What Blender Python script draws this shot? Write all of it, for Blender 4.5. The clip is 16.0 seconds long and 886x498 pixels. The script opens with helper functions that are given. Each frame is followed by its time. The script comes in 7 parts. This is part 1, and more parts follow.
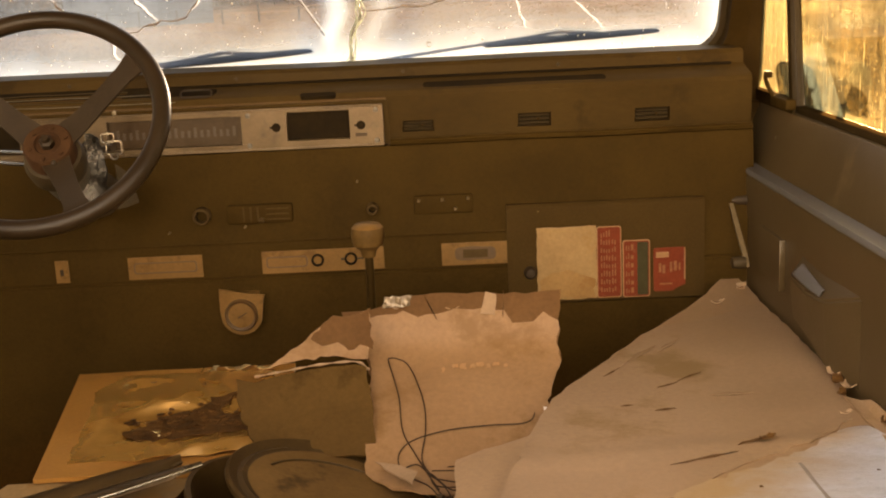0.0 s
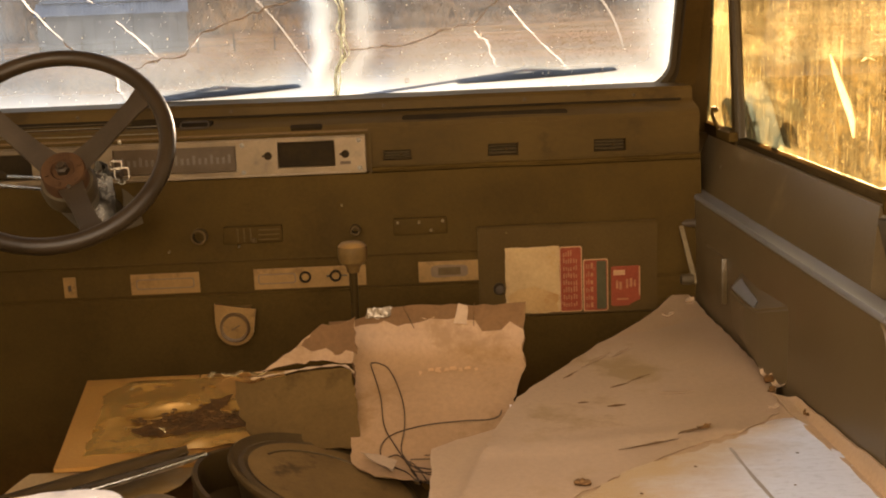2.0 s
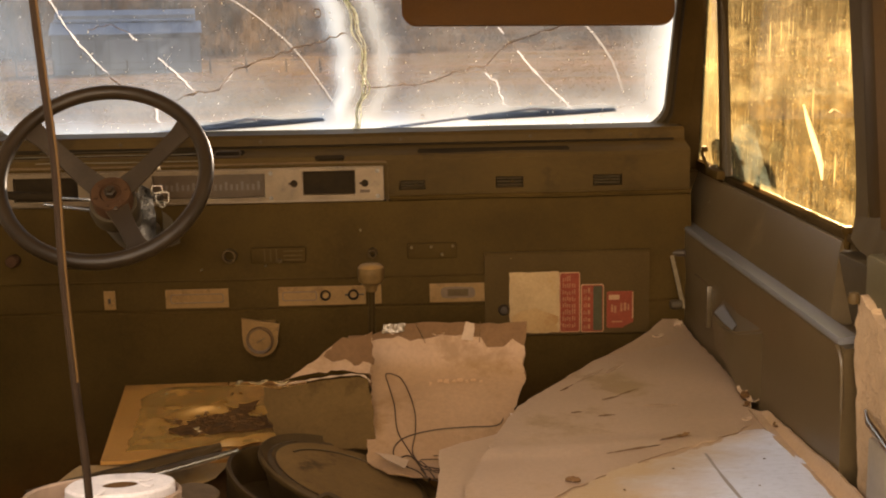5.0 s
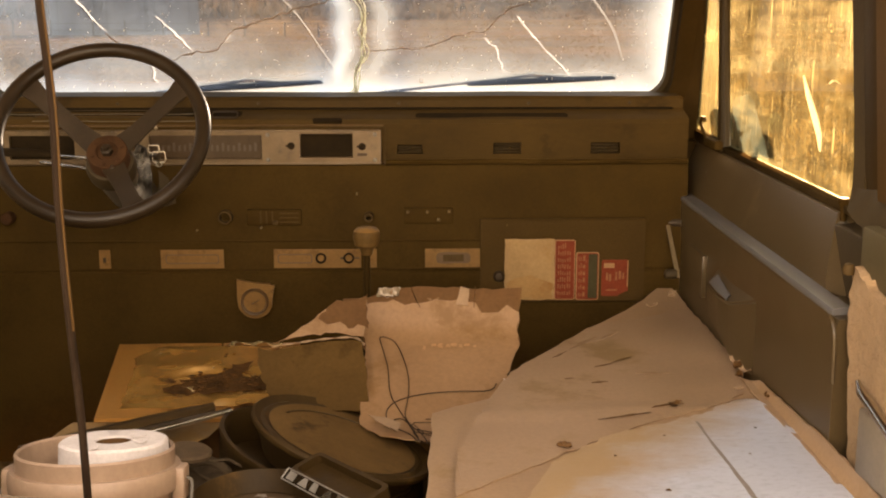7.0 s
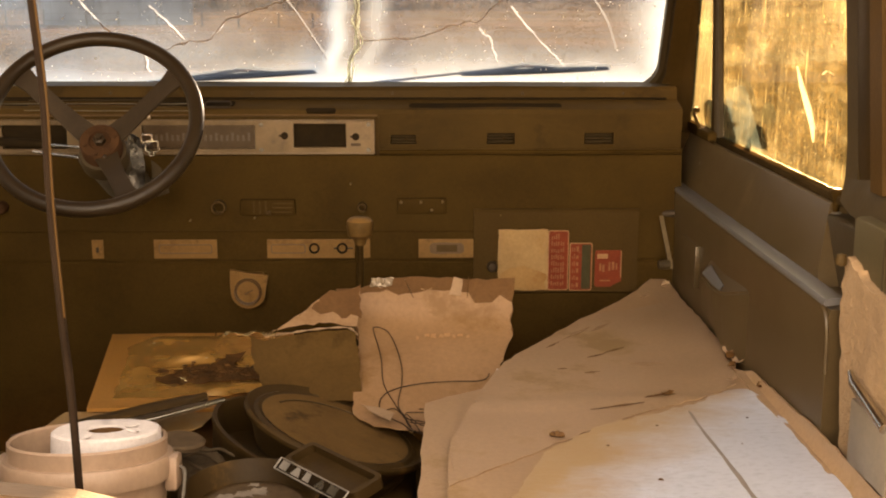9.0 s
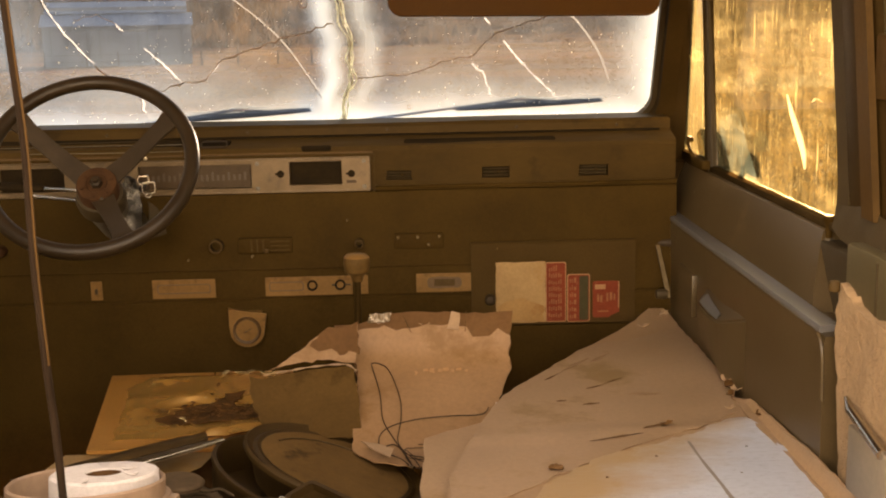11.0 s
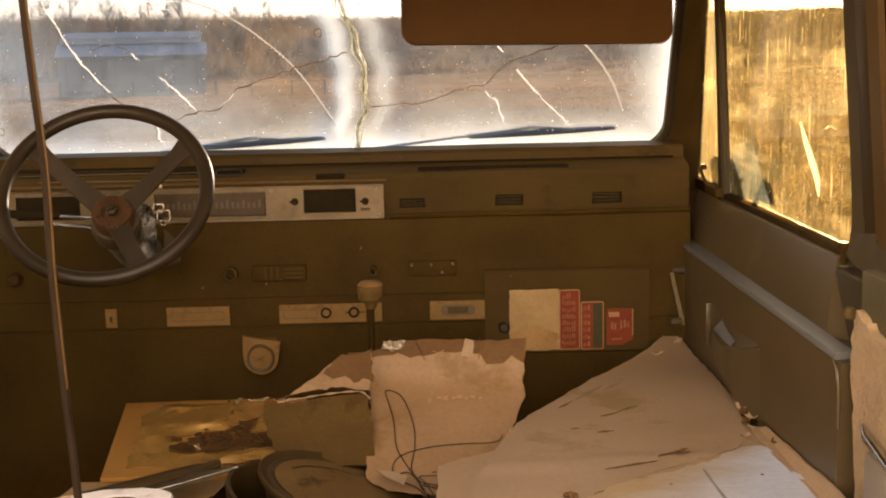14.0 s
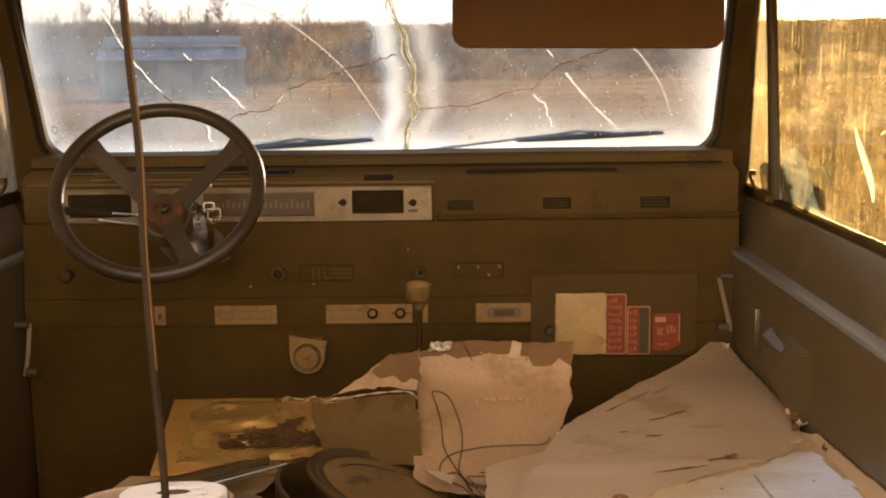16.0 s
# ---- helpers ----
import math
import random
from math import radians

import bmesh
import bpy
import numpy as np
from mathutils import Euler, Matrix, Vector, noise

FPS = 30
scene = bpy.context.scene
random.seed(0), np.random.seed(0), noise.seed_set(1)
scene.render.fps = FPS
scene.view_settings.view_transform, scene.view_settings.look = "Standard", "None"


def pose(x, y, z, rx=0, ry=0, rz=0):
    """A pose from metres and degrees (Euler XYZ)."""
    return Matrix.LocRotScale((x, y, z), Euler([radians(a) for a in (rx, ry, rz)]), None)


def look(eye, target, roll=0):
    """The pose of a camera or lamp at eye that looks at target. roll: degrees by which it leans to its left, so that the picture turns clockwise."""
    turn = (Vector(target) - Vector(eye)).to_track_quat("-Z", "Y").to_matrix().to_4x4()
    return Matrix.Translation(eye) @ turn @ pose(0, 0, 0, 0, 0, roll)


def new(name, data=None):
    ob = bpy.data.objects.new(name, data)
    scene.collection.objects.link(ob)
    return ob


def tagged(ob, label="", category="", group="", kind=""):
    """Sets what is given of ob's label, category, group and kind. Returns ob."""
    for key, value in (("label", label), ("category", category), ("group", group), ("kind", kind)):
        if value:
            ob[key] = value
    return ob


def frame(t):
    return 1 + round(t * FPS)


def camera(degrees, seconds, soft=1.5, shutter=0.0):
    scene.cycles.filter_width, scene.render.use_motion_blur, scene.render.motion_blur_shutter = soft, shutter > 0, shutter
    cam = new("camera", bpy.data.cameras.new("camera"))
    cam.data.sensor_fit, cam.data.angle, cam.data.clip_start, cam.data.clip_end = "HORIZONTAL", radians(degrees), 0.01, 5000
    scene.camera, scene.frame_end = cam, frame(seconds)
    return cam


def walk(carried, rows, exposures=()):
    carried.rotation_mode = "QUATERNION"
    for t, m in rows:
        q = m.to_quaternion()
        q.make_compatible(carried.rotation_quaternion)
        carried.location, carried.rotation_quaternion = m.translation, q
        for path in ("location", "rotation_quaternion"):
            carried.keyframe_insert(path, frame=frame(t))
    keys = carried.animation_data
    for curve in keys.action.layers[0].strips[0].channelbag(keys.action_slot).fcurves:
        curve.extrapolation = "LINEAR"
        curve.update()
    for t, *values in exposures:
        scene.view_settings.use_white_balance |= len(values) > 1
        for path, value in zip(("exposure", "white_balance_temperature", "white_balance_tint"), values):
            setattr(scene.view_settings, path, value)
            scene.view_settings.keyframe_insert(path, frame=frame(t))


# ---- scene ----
cam = camera(41.0, 16.0, soft=2.0)
PATH = [
    (0, (0.277, -2.019, 0.995), (0.04, -12.9, -2.63)),
    (0.5, (0.281, -1.975, 0.986), (-0.16, -12.1, -2.53)),
    (1, (0.284, -1.993, 0.986), (-0.56, -11.72, -2.46)),
    (1.5, (0.284, -2.001, 0.991), (-0.87, -11.95, -2.4)),
    (2, (0.272, -2.215, 1.019), (-1.28, -11.55, -2.26)),
    (2.5, (0.263, -2.386, 1.052), (-1.33, -11.23, -2.08)),
    (3, (0.261, -2.409, 1.060), (-1.03, -10.21, -1.94)),
    (5.5, (0.261, -2.409, 1.054), (-1.03, -10.50, -0.91)),
    (6, (0.259, -2.409, 1.052), (-1.02, -11.10, -0.65)),
    (6.5, (0.260, -2.412, 1.050), (-1.09, -11.50, -0.32)),
    (7, (0.260, -2.410, 1.050), (-1.20, -11.90, -0.00)),
    (7.5, (0.258, -2.408, 1.048), (-1.34, -12.29, 0.19)),
    (8, (0.259, -2.407, 1.046), (-1.48, -12.44, 0.26)),
    (8.5, (0.257, -2.406, 1.045), (-1.56, -12.49, 0.25)),
    (9, (0.261, -2.410, 1.048), (-1.50, -12.32, 0.16)),
    (11.5, (0.273, -2.416, 1.053), (-1.43, -10.31, -1.48)),
    (12, (0.272, -2.416, 1.054), (-1.53, -9.95, -1.69)),
    (12.5, (0.269, -2.417, 1.056), (-1.59, -9.77, -1.69)),
    (13, (0.273, -2.419, 1.054), (-1.36, -9.49, -1.68)),
    (13.5, (0.271, -2.421, 1.054), (-1.17, -9.41, -1.48)),
    (14, (0.271, -2.419, 1.051), (-0.76, -9.35, -1.26)),
    (14.5, (0.243, -2.426, 1.040), (-0.36, -9.46, -0.88)),
    (15, (0.243, -2.425, 1.037), (0.15, -9.40, -0.61)),
    (15.5, (0.248, -2.425, 1.036), (0.62, -9.15, -0.55)),
    (16, (0.246, -2.425, 1.043), (0.94, -9.00, -0.72)),
]


def aim(eye, turn):
    yaw, pitch, roll = (radians(a) for a in turn)
    ahead = Vector((-math.sin(yaw) * math.cos(pitch), math.cos(yaw) * math.cos(pitch), math.sin(pitch)))
    return look(eye, Vector(eye) + ahead, turn[2])


walk(cam, [(t, aim(eye, turn)) for t, eye, turn in PATH], exposures=[(t, stops, warm, 26.5) for t, stops, warm in ((0, 4.47, 12900), (2, 4.45, 12400), (3, 4.27, 11900), (5.5, 4.27, 11000), (7, 4.31, 11500), (8.5, 4.39, 12200), (9.2, 4.33, 12100), (11.5, 4.28, 12300), (12.5, 4.25, 11900), (14, 4.23, 11300), (16, 4.25, 11050))])

# ---- light ----
SUN_ELEVATION, SUN_AZIMUTH = 6.2, 20.5  # degrees; azimuth turns from straight ahead to the right
world = bpy.data.worlds.new("sky")
scene.world = world
world.use_nodes = True
sky = world.node_tree.nodes.new("ShaderNodeTexSky")
sky.sky_type, sky.sun_disc = "NISHITA", False
sky.sun_elevation, sky.sun_rotation = radians(SUN_ELEVATION), radians(SUN_AZIMUTH)
sky.air_density, sky.dust_density, sky.ozone_density = 1.0, 0.3, 1.0
haze = world.node_tree.nodes.new("ShaderNodeHueSaturation")  # thin high haze greys the sky
haze.inputs["Saturation"].default_value = 0.4
world.node_tree.links.new(sky.outputs[0], haze.inputs["Color"])
world.node_tree.links.new(haze.outputs[0], world.node_tree.nodes["Background"].inputs[0])
world.node_tree.nodes["Background"].inputs[1].default_value = 0.15
lamp = bpy.data.lights.new("sun", "SUN")
lamp.energy, lamp.angle, lamp.color = 4.8, radians(0.6), (1.0, 0.80, 0.55)
sun = new("sun", lamp)
e, a = radians(SUN_ELEVATION), radians(SUN_AZIMUTH)
sun.matrix_world = look((math.sin(a) * math.cos(e) * 50, math.cos(a) * math.cos(e) * 50, math.sin(e) * 50), (0, 0, 0))


# ---- materials ----
def nodes_of(name):
    m = bpy.data.materials.new(name)
    m.use_nodes = True
    return m, m.node_tree.nodes, m.node_tree.links, m.node_tree.nodes["Principled BSDF"]


def ramp_of(n, l, source, stops):
    r = n.new("ShaderNodeValToRGB")
    while len(r.color_ramp.elements) < len(stops):
        r.color_ramp.elements.new(0.5)
    for el, (at, c) in zip(r.color_ramp.elements, stops):
        el.position, el.color = at, (*c, 1) if len(c) == 3 else c
    l.new(source, r.inputs[0])
    return r


def noise_of(n, l, scale, detail=4, rough=0.6, stretch=None, coords="Object"):
    tc = n.new("ShaderNodeTexCoord")
    source = tc.outputs[coords]
    if stretch:
        mp = n.new("ShaderNodeMapping")
        mp.inputs["Scale"].default_value = stretch
        l.new(source, mp.inputs[0])
        source = mp.outputs[0]
    t = n.new("ShaderNodeTexNoise")
    t.inputs["Scale"].default_value, t.inputs["Detail"].default_value, t.inputs["Roughness"].default_value = scale, detail, rough
    l.new(source, t.inputs["Vector"])
    return t.outputs["Fac"]


def mixed(n, l, fac, a, b, kind="MIX"):
    m = n.new("ShaderNodeMix")
    m.data_type, m.blend_type = "RGBA", kind
    for socket, value in ((m.inputs["Factor"], fac), (m.inputs["A"], a), (m.inputs["B"], b)):
        if isinstance(value, (int, float)):
            socket.default_value = value
        elif isinstance(value, tuple):
            socket.default_value = (*value, 1)
        else:
            l.new(value, socket)
    return m.outputs["Result"]


def surf(name, c1, c2, scale=6, fine=90, rough=0.6, bump=0.15, metal=0.0, stain=None, stain_scale=9, stain_at=0.58, stretch=None, spread=0.15, sheen=0.0, depth=0.002, spec=0.5):
    """A worn surface: two tones in broad patches, fine grain, optional stains, uneven gloss, slight relief."""
    m, n, l, bsdf = nodes_of(name)
    broad = noise_of(n, l, scale, 5, 0.62, stretch)
    grain = noise_of(n, l, fine, 3, 0.7, stretch)
    col = mixed(n, l, ramp_of(n, l, broad, [(0.32, (0, 0, 0)), (0.68, (1, 1, 1))]).outputs[0], c1, c2)
    col = mixed(n, l, ramp_of(n, l, grain, [(0.3, (0.72,) * 3), (0.7, (1.12,) * 3)]).outputs[0], col, col)
    shade = ramp_of(n, l, grain, [(0.25, (0.78,) * 3), (0.75, (1.0,) * 3)]).outputs[0]
    col = mixed(n, l, 1.0, col, shade, "MULTIPLY")
    if stain:
        s = noise_of(n, l, stain_scale, 6, 0.68)
        col = mixed(n, l, ramp_of(n, l, s, [(stain_at, (0, 0, 0)), (stain_at + 0.1, (1, 1, 1))]).outputs[0], col, stain)
    l.new(col, bsdf.inputs["Base Color"])
    r = n.new("ShaderNodeMapRange")
    r.inputs["To Min"].default_value, r.inputs["To Max"].default_value = max(0.03, rough - spread), min(1.0, rough + spread)
    l.new(broad, r.inputs["Value"])
    l.new(r.outputs[0], bsdf.inputs["Roughness"])
    bsdf.inputs["Metallic"].default_value = metal
    bsdf.inputs["Sheen Weight"].default_value = sheen
    bsdf.inputs["Specular IOR Level"].default_value = spec
    if bump:
        b = n.new("ShaderNodeBump")
        b.inputs["Strength"].default_value, b.inputs["Distance"].default_value = bump, depth
        l.new(grain, b.inputs["Height"])
        l.new(b.outputs[0], bsdf.inputs["Normal"])
    return m


DASH = surf("dash_metal", (0.038, 0.0207, 0.0060), (0.059, 0.0325, 0.0096), 6, 120, 0.55, 0.16, stain=(0.029, 0.0157, 0.0047), stain_scale=8, stain_at=0.54, stretch=(0.45, 1, 1), spec=0.05)
BLACK = surf("black_vinyl", (0.035, 0.0189, 0.0054), (0.051, 0.028, 0.0081), 7, 160, 0.75, 0.25, spec=0.03)
FACIA = surf("bezel_plate", (0.088, 0.055, 0.029), (0.135, 0.088, 0.049), 14, 220, 0.38, 0.12, metal=0.3, stain=(0.068, 0.044, 0.026), stain_scale=18, stain_at=0.53, spec=0.35)
STRIP = surf("strip_foil", (0.142, 0.070, 0.0205), (0.18, 0.092, 0.029), 30, 200, 0.5, 0.1, stain=(0.10, 0.048, 0.0135), stain_scale=40, stain_at=0.55, spec=0.2)
DOOR = surf("door_vinyl", (0.053, 0.0335, 0.0155), (0.075, 0.048, 0.023), 5, 260, 0.34, 0.15, stain=(0.095, 0.062, 0.031), stain_scale=6, stain_at=0.62, spec=0.3)
PILLAR = surf("pillar_paint", (0.025, 0.0139, 0.0045), (0.038, 0.021, 0.007), 6, 120, 0.55, 0.12, spec=0.04)
RUBBER = surf("rubber", (0.0315, 0.02, 0.00825), (0.04725, 0.03, 0.0135), 12, 200, 0.6, 0.15, spec=0.25)
CARPET = surf("brown_carpet", (0.0651, 0.038, 0.0117), (0.0924, 0.055, 0.01716), 9, 240, 0.95, 0.5, spec=0.1)
SHROUD = surf("bent_shroud_metal", (0.05, 0.044, 0.038), (0.2, 0.18, 0.16), 45, 160, 0.25, 0.5, metal=0.8, stain=(0.03, 0.022, 0.015), stain_scale=40, stain_at=0.5, depth=0.006)
WHEEL = surf("wheel_rim", (0.016, 0.009, 0.0042), (0.026, 0.015, 0.0074), 10, 260, 0.4, 0.15, spec=0.22)
SPOKE = surf("spoke_metal", (0.023, 0.0136, 0.0072), (0.038, 0.0238, 0.0134), 16, 200, 0.5, 0.12, metal=0.2, spec=0.2)
RUST = surf("rusty_metal", (0.036, 0.0155, 0.007), (0.066, 0.029, 0.013), 40, 260, 0.8, 0.3, metal=0.1, spec=0.1)
CARTON = surf("cardboard", (0.29, 0.178, 0.104), (0.35, 0.22, 0.132), 5, 150, 0.44, 0.15, stain=(0.225, 0.134, 0.06), stain_scale=5, stain_at=0.58, spec=0.3)
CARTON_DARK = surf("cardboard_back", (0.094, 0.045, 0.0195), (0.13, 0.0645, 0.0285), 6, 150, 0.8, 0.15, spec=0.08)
TAN = surf("tan_sheet", (0.31, 0.135, 0.034), (0.39, 0.18, 0.05), 7, 150, 0.4, 0.1, stain=(0.20, 0.084, 0.021), stain_scale=6, stain_at=0.55, spec=0.3)
FOAM = surf("foam", (0.25, 0.15, 0.078), (0.355, 0.222, 0.122), 12, 110, 0.95, 0.9, stain=(0.15, 0.078, 0.036), stain_scale=9, stain_at=0.56, depth=0.006)
PLASTIC = surf("white_plastic", (0.33, 0.217, 0.15), (0.385, 0.257, 0.18), 9, 90, 0.42, 0.05)
PAPER = surf("white_paper", (0.62, 0.565, 0.545), (0.68, 0.625, 0.605), 20, 200, 0.9, 0.3)
CHROME = surf("chrome", (0.6, 0.56, 0.5), (0.72, 0.68, 0.62), 30, 260, 0.2, 0.05, metal=1.0)
PAN = surf("black_iron", (0.031, 0.0165, 0.0052), (0.052, 0.0285, 0.0094), 14, 200, 0.5, 0.22, stain=(0.09, 0.047, 0.0155), stain_scale=14, stain_at=0.6, spec=0.15)
VISOR = surf("visor_vinyl", (0.05, 0.018, 0.0022), (0.068, 0.026, 0.0036), 6, 240, 0.6, 0.2, spec=0.12)
BODY = surf("body_paint", (0.16, 0.13, 0.1), (0.2, 0.16, 0.12), 4, 120, 0.45, 0.1)
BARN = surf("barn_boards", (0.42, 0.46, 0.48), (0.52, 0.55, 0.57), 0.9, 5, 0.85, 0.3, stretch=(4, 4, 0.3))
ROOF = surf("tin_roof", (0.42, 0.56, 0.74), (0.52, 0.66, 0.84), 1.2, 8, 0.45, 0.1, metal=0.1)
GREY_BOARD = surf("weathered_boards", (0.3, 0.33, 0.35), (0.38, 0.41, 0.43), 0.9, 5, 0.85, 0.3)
BARK = surf("bark", (0.11, 0.08, 0.06), (0.16, 0.12, 0.09), 1.5, 9, 0.95, 0.3)


def field_material():
    m, n, l, bsdf = nodes_of("dry_grass")
    far = noise_of(n, l, 0.3, 6, 0.65, (0.06, 0.22, 1))
    mid = noise_of(n, l, 1.6, 6, 0.7, (0.16, 1.3, 1))
    near = noise_of(n, l, 14, 4, 0.7)
    col = ramp_of(n, l, far, [(0.36, (0.155, 0.062, 0.026)), (0.5, (0.33, 0.126, 0.041)), (0.62, (0.60, 0.225, 0.052))]).outputs[0]
    bands = noise_of(n, l, 0.5, 5, 0.6, (0.03, 0.3, 1))  # mown strips and tracks across the slope
    col = mixed(n, l, 1.0, col, ramp_of(n, l, bands, [(0.36, (0.42, 0.46, 0.5)), (0.5, (0.95, 0.92, 0.9)), (0.64, (1.35, 1.2, 1.05))]).outputs[0], "MULTIPLY")
    col = mixed(n, l, 1.0, col, ramp_of(n, l, mid, [(0.3, (0.5,) * 3), (0.7, (1.25,) * 3)]).outputs[0], "MULTIPLY")
    col = mixed(n, l, 1.0, col, ramp_of(n, l, near, [(0.3, (0.8,) * 3), (0.7, (1.12,) * 3)]).outputs[0], "MULTIPLY")
    tc, axes, far_strip = n.new("ShaderNodeTexCoord"), n.new("ShaderNodeSeparateXYZ"), n.new("ShaderNodeMapRange")
    l.new(tc.outputs["Object"], axes.inputs[0])
    far_strip.inputs["From Max"].default_value = 120
    l.new(axes.outputs["Y"], far_strip.inputs["Value"])  # an orange stubble strip in front of the barn
    col = mixed(n, l, 1.0, col, ramp_of(n, l, far_strip.outputs[0], [(0.53, (1, 1, 1)), (0.58, (1.6, 1.12, 0.75)), (0.76, (1.6, 1.12, 0.75)), (0.83, (1, 1, 1))]).outputs[0], "MULTIPLY")
    l.new(col, bsdf.inputs["Base Color"])
    bsdf.inputs["Roughness"].default_value = 0.95
    b = n.new("ShaderNodeBump")
    b.inputs["Strength"].default_value, b.inputs["Distance"].default_value = 0.6, 0.2
    l.new(mid, b.inputs["Height"])
    l.new(b.outputs[0], bsdf.inputs["Normal"])
    return m


FIELD = field_material()


def dirty_glass(name, tint, dirt, low, high, scale, stretch, edge=None, gloss=0.06, fine=7, cool=None):
    """Old glass under a film of dust: part of the light goes straight through, part is scattered by the dirt."""
    m, n, l, bsdf = nodes_of(name)
    n.remove(bsdf)
    out = n["Material Output"]
    clear, film, back, shine = (n.new("ShaderNodeBsdf" + k) for k in ("Transparent", "Translucent", "Diffuse", "Glossy"))
    clear.inputs[0].default_value = (*tint, 1)
    film.inputs[0].default_value = (*dirt, 1)
    back.inputs[0].default_value = (*[c * 0.8 for c in dirt], 1)
    shine.inputs["Roughness"].default_value = 0.05
    both = n.new("ShaderNodeMixShader")
    both.inputs[0].default_value = 0.25
    l.new(film.outputs[0], both.inputs[1]), l.new(back.outputs[0], both.inputs[2])
    a = noise_of(n, l, scale * 0.5, 6, 0.7)
    b = noise_of(n, l, scale * fine, 8, 0.78, stretch)
    s = n.new("ShaderNodeMath")
    s.operation = "MULTIPLY"
    l.new(a, s.inputs[0]), l.new(b, s.inputs[1])
    amount = ramp_of(n, l, s.outputs[0], [(0.16, (low,) * 3), (0.36, (high,) * 3)]).outputs[0]
    if edge:
        at = n.new("ShaderNodeAttribute")
        at.attribute_name = edge
        amount = mixed(n, l, 1.0, amount, at.outputs["Fac"], "ADD")
    if cool:  # where the film between the panes has let go it turns bluish
        tone = n.new("ShaderNodeAttribute")
        tone.attribute_name = "cool"
        l.new(mixed(n, l, tone.outputs["Fac"], dirt, cool), film.inputs[0])
        l.new(mixed(n, l, tone.outputs["Fac"], dirt, cool), back.inputs[0])
    mix = n.new("ShaderNodeMixShader")
    l.new(amount, mix.inputs[0]), l.new(clear.outputs[0], mix.inputs[1]), l.new(both.outputs[0], mix.inputs[2])
    last = n.new("ShaderNodeMixShader")
    last.inputs[0].default_value = gloss
    l.new(mix.outputs[0], last.inputs[1]), l.new(shine.outputs[0], last.inputs[2])
    l.new(last.outputs[0], out.inputs[0])
    return m


SCREEN = dirty_glass("windscreen_glass", (0.0525, 0.068, 0.096), (0.0505, 0.0765, 0.118), 0.045, 0.15, 2.2, (1, 1, 1), edge="milky", fine=11, cool=(0.033, 0.063, 0.121))


def streaked_glass(name, tint, dirt, haze=0.0):
    """Side glass with rain-washed dust: a thin uneven film, fine vertical streaks and a few thick dried runs."""
    m, n, l, bsdf = nodes_of(name)
    n.remove(bsdf)
    clear, film, shine = (n.new("ShaderNodeBsdf" + k) for k in ("Transparent", "Translucent", "Glossy"))
    clear.inputs[0].default_value = (*tint, 1)
    film.inputs[0].default_value = (*dirt, 1)
    shine.inputs["Roughness"].default_value = 0.05
    broad = ramp_of(n, l, noise_of(n, l, 6, 6, 0.68, (1, 1, 0.7)), [(0.34, (0.0 + haze,) * 3), (0.66, (0.04 + haze,) * 3)]).outputs[0]
    swipe = ramp_of(n, l, noise_of(n, l, 9, 4, 0.55, (1, 0.35, 2.4)), [(0.52, (0,) * 3), (0.66, (0.13,) * 3)]).outputs[0]
    fine = ramp_of(n, l, noise_of(n, l, 330, 4, 0.7, (1, 1, 0.022)), [(0.47, (0,) * 3), (0.70, (0.17,) * 3)]).outputs[0]
    runs = ramp_of(n, l, noise_of(n, l, 130, 3, 0.6, (1, 1, 0.07)), [(0.63, (0,) * 3), (0.72, (0.4,) * 3)]).outputs[0]
    drops = ramp_of(n, l, noise_of(n, l, 300, 2, 0.5, (1, 1, 0.4)), [(0.70, (0,) * 3), (0.76, (0.6,) * 3)]).outputs[0]
    dark = ramp_of(n, l, noise_of(n, l, 95, 5, 0.72, (1, 1, 0.045)), [(0.36, (0.5,) * 3), (0.56, (1,) * 3)]).outputs[0]
    cloud = ramp_of(n, l, noise_of(n, l, 7, 5, 0.62, (1, 1, 1)), [(0.38, (0.62, 0.6, 0.55)), (0.6, (1, 1, 1))]).outputs[0]
    l.new(mixed(n, l, 1.0, mixed(n, l, 1.0, tint, dark, "MULTIPLY"), cloud, "MULTIPLY"), clear.inputs[0])
    amount = broad
    for layer in (swipe, fine, runs, drops):
        amount = mixed(n, l, 1.0, amount, layer, "ADD")
    mix = n.new("ShaderNodeMixShader")
    l.new(amount, mix.inputs[0]), l.new(clear.outputs[0], mix.inputs[1]), l.new(film.outputs[0], mix.inputs[2])
    last = n.new("ShaderNodeMixShader")
    last.inputs[0].default_value = 0.05
    l.new(mix.outputs[0], last.inputs[1]), l.new(shine.outputs[0], last.inputs[2])
    l.new(last.outputs[0], n["Material Output"].inputs[0])
    return m


SIDE = streaked_glass("side_glass", (0.34, 0.365, 0.322), (0.30, 0.278, 0.176))
VENT = streaked_glass("vent_window_glass", (0.32, 0.345, 0.30), (0.32, 0.30, 0.194), 0.09)


SIDE_LEFT = dirty_glass("driver_side_glass", (0.17, 0.205, 0.22), (0.22, 0.26, 0.28), 0.15, 0.45, 5, (1, 1, 0.2))


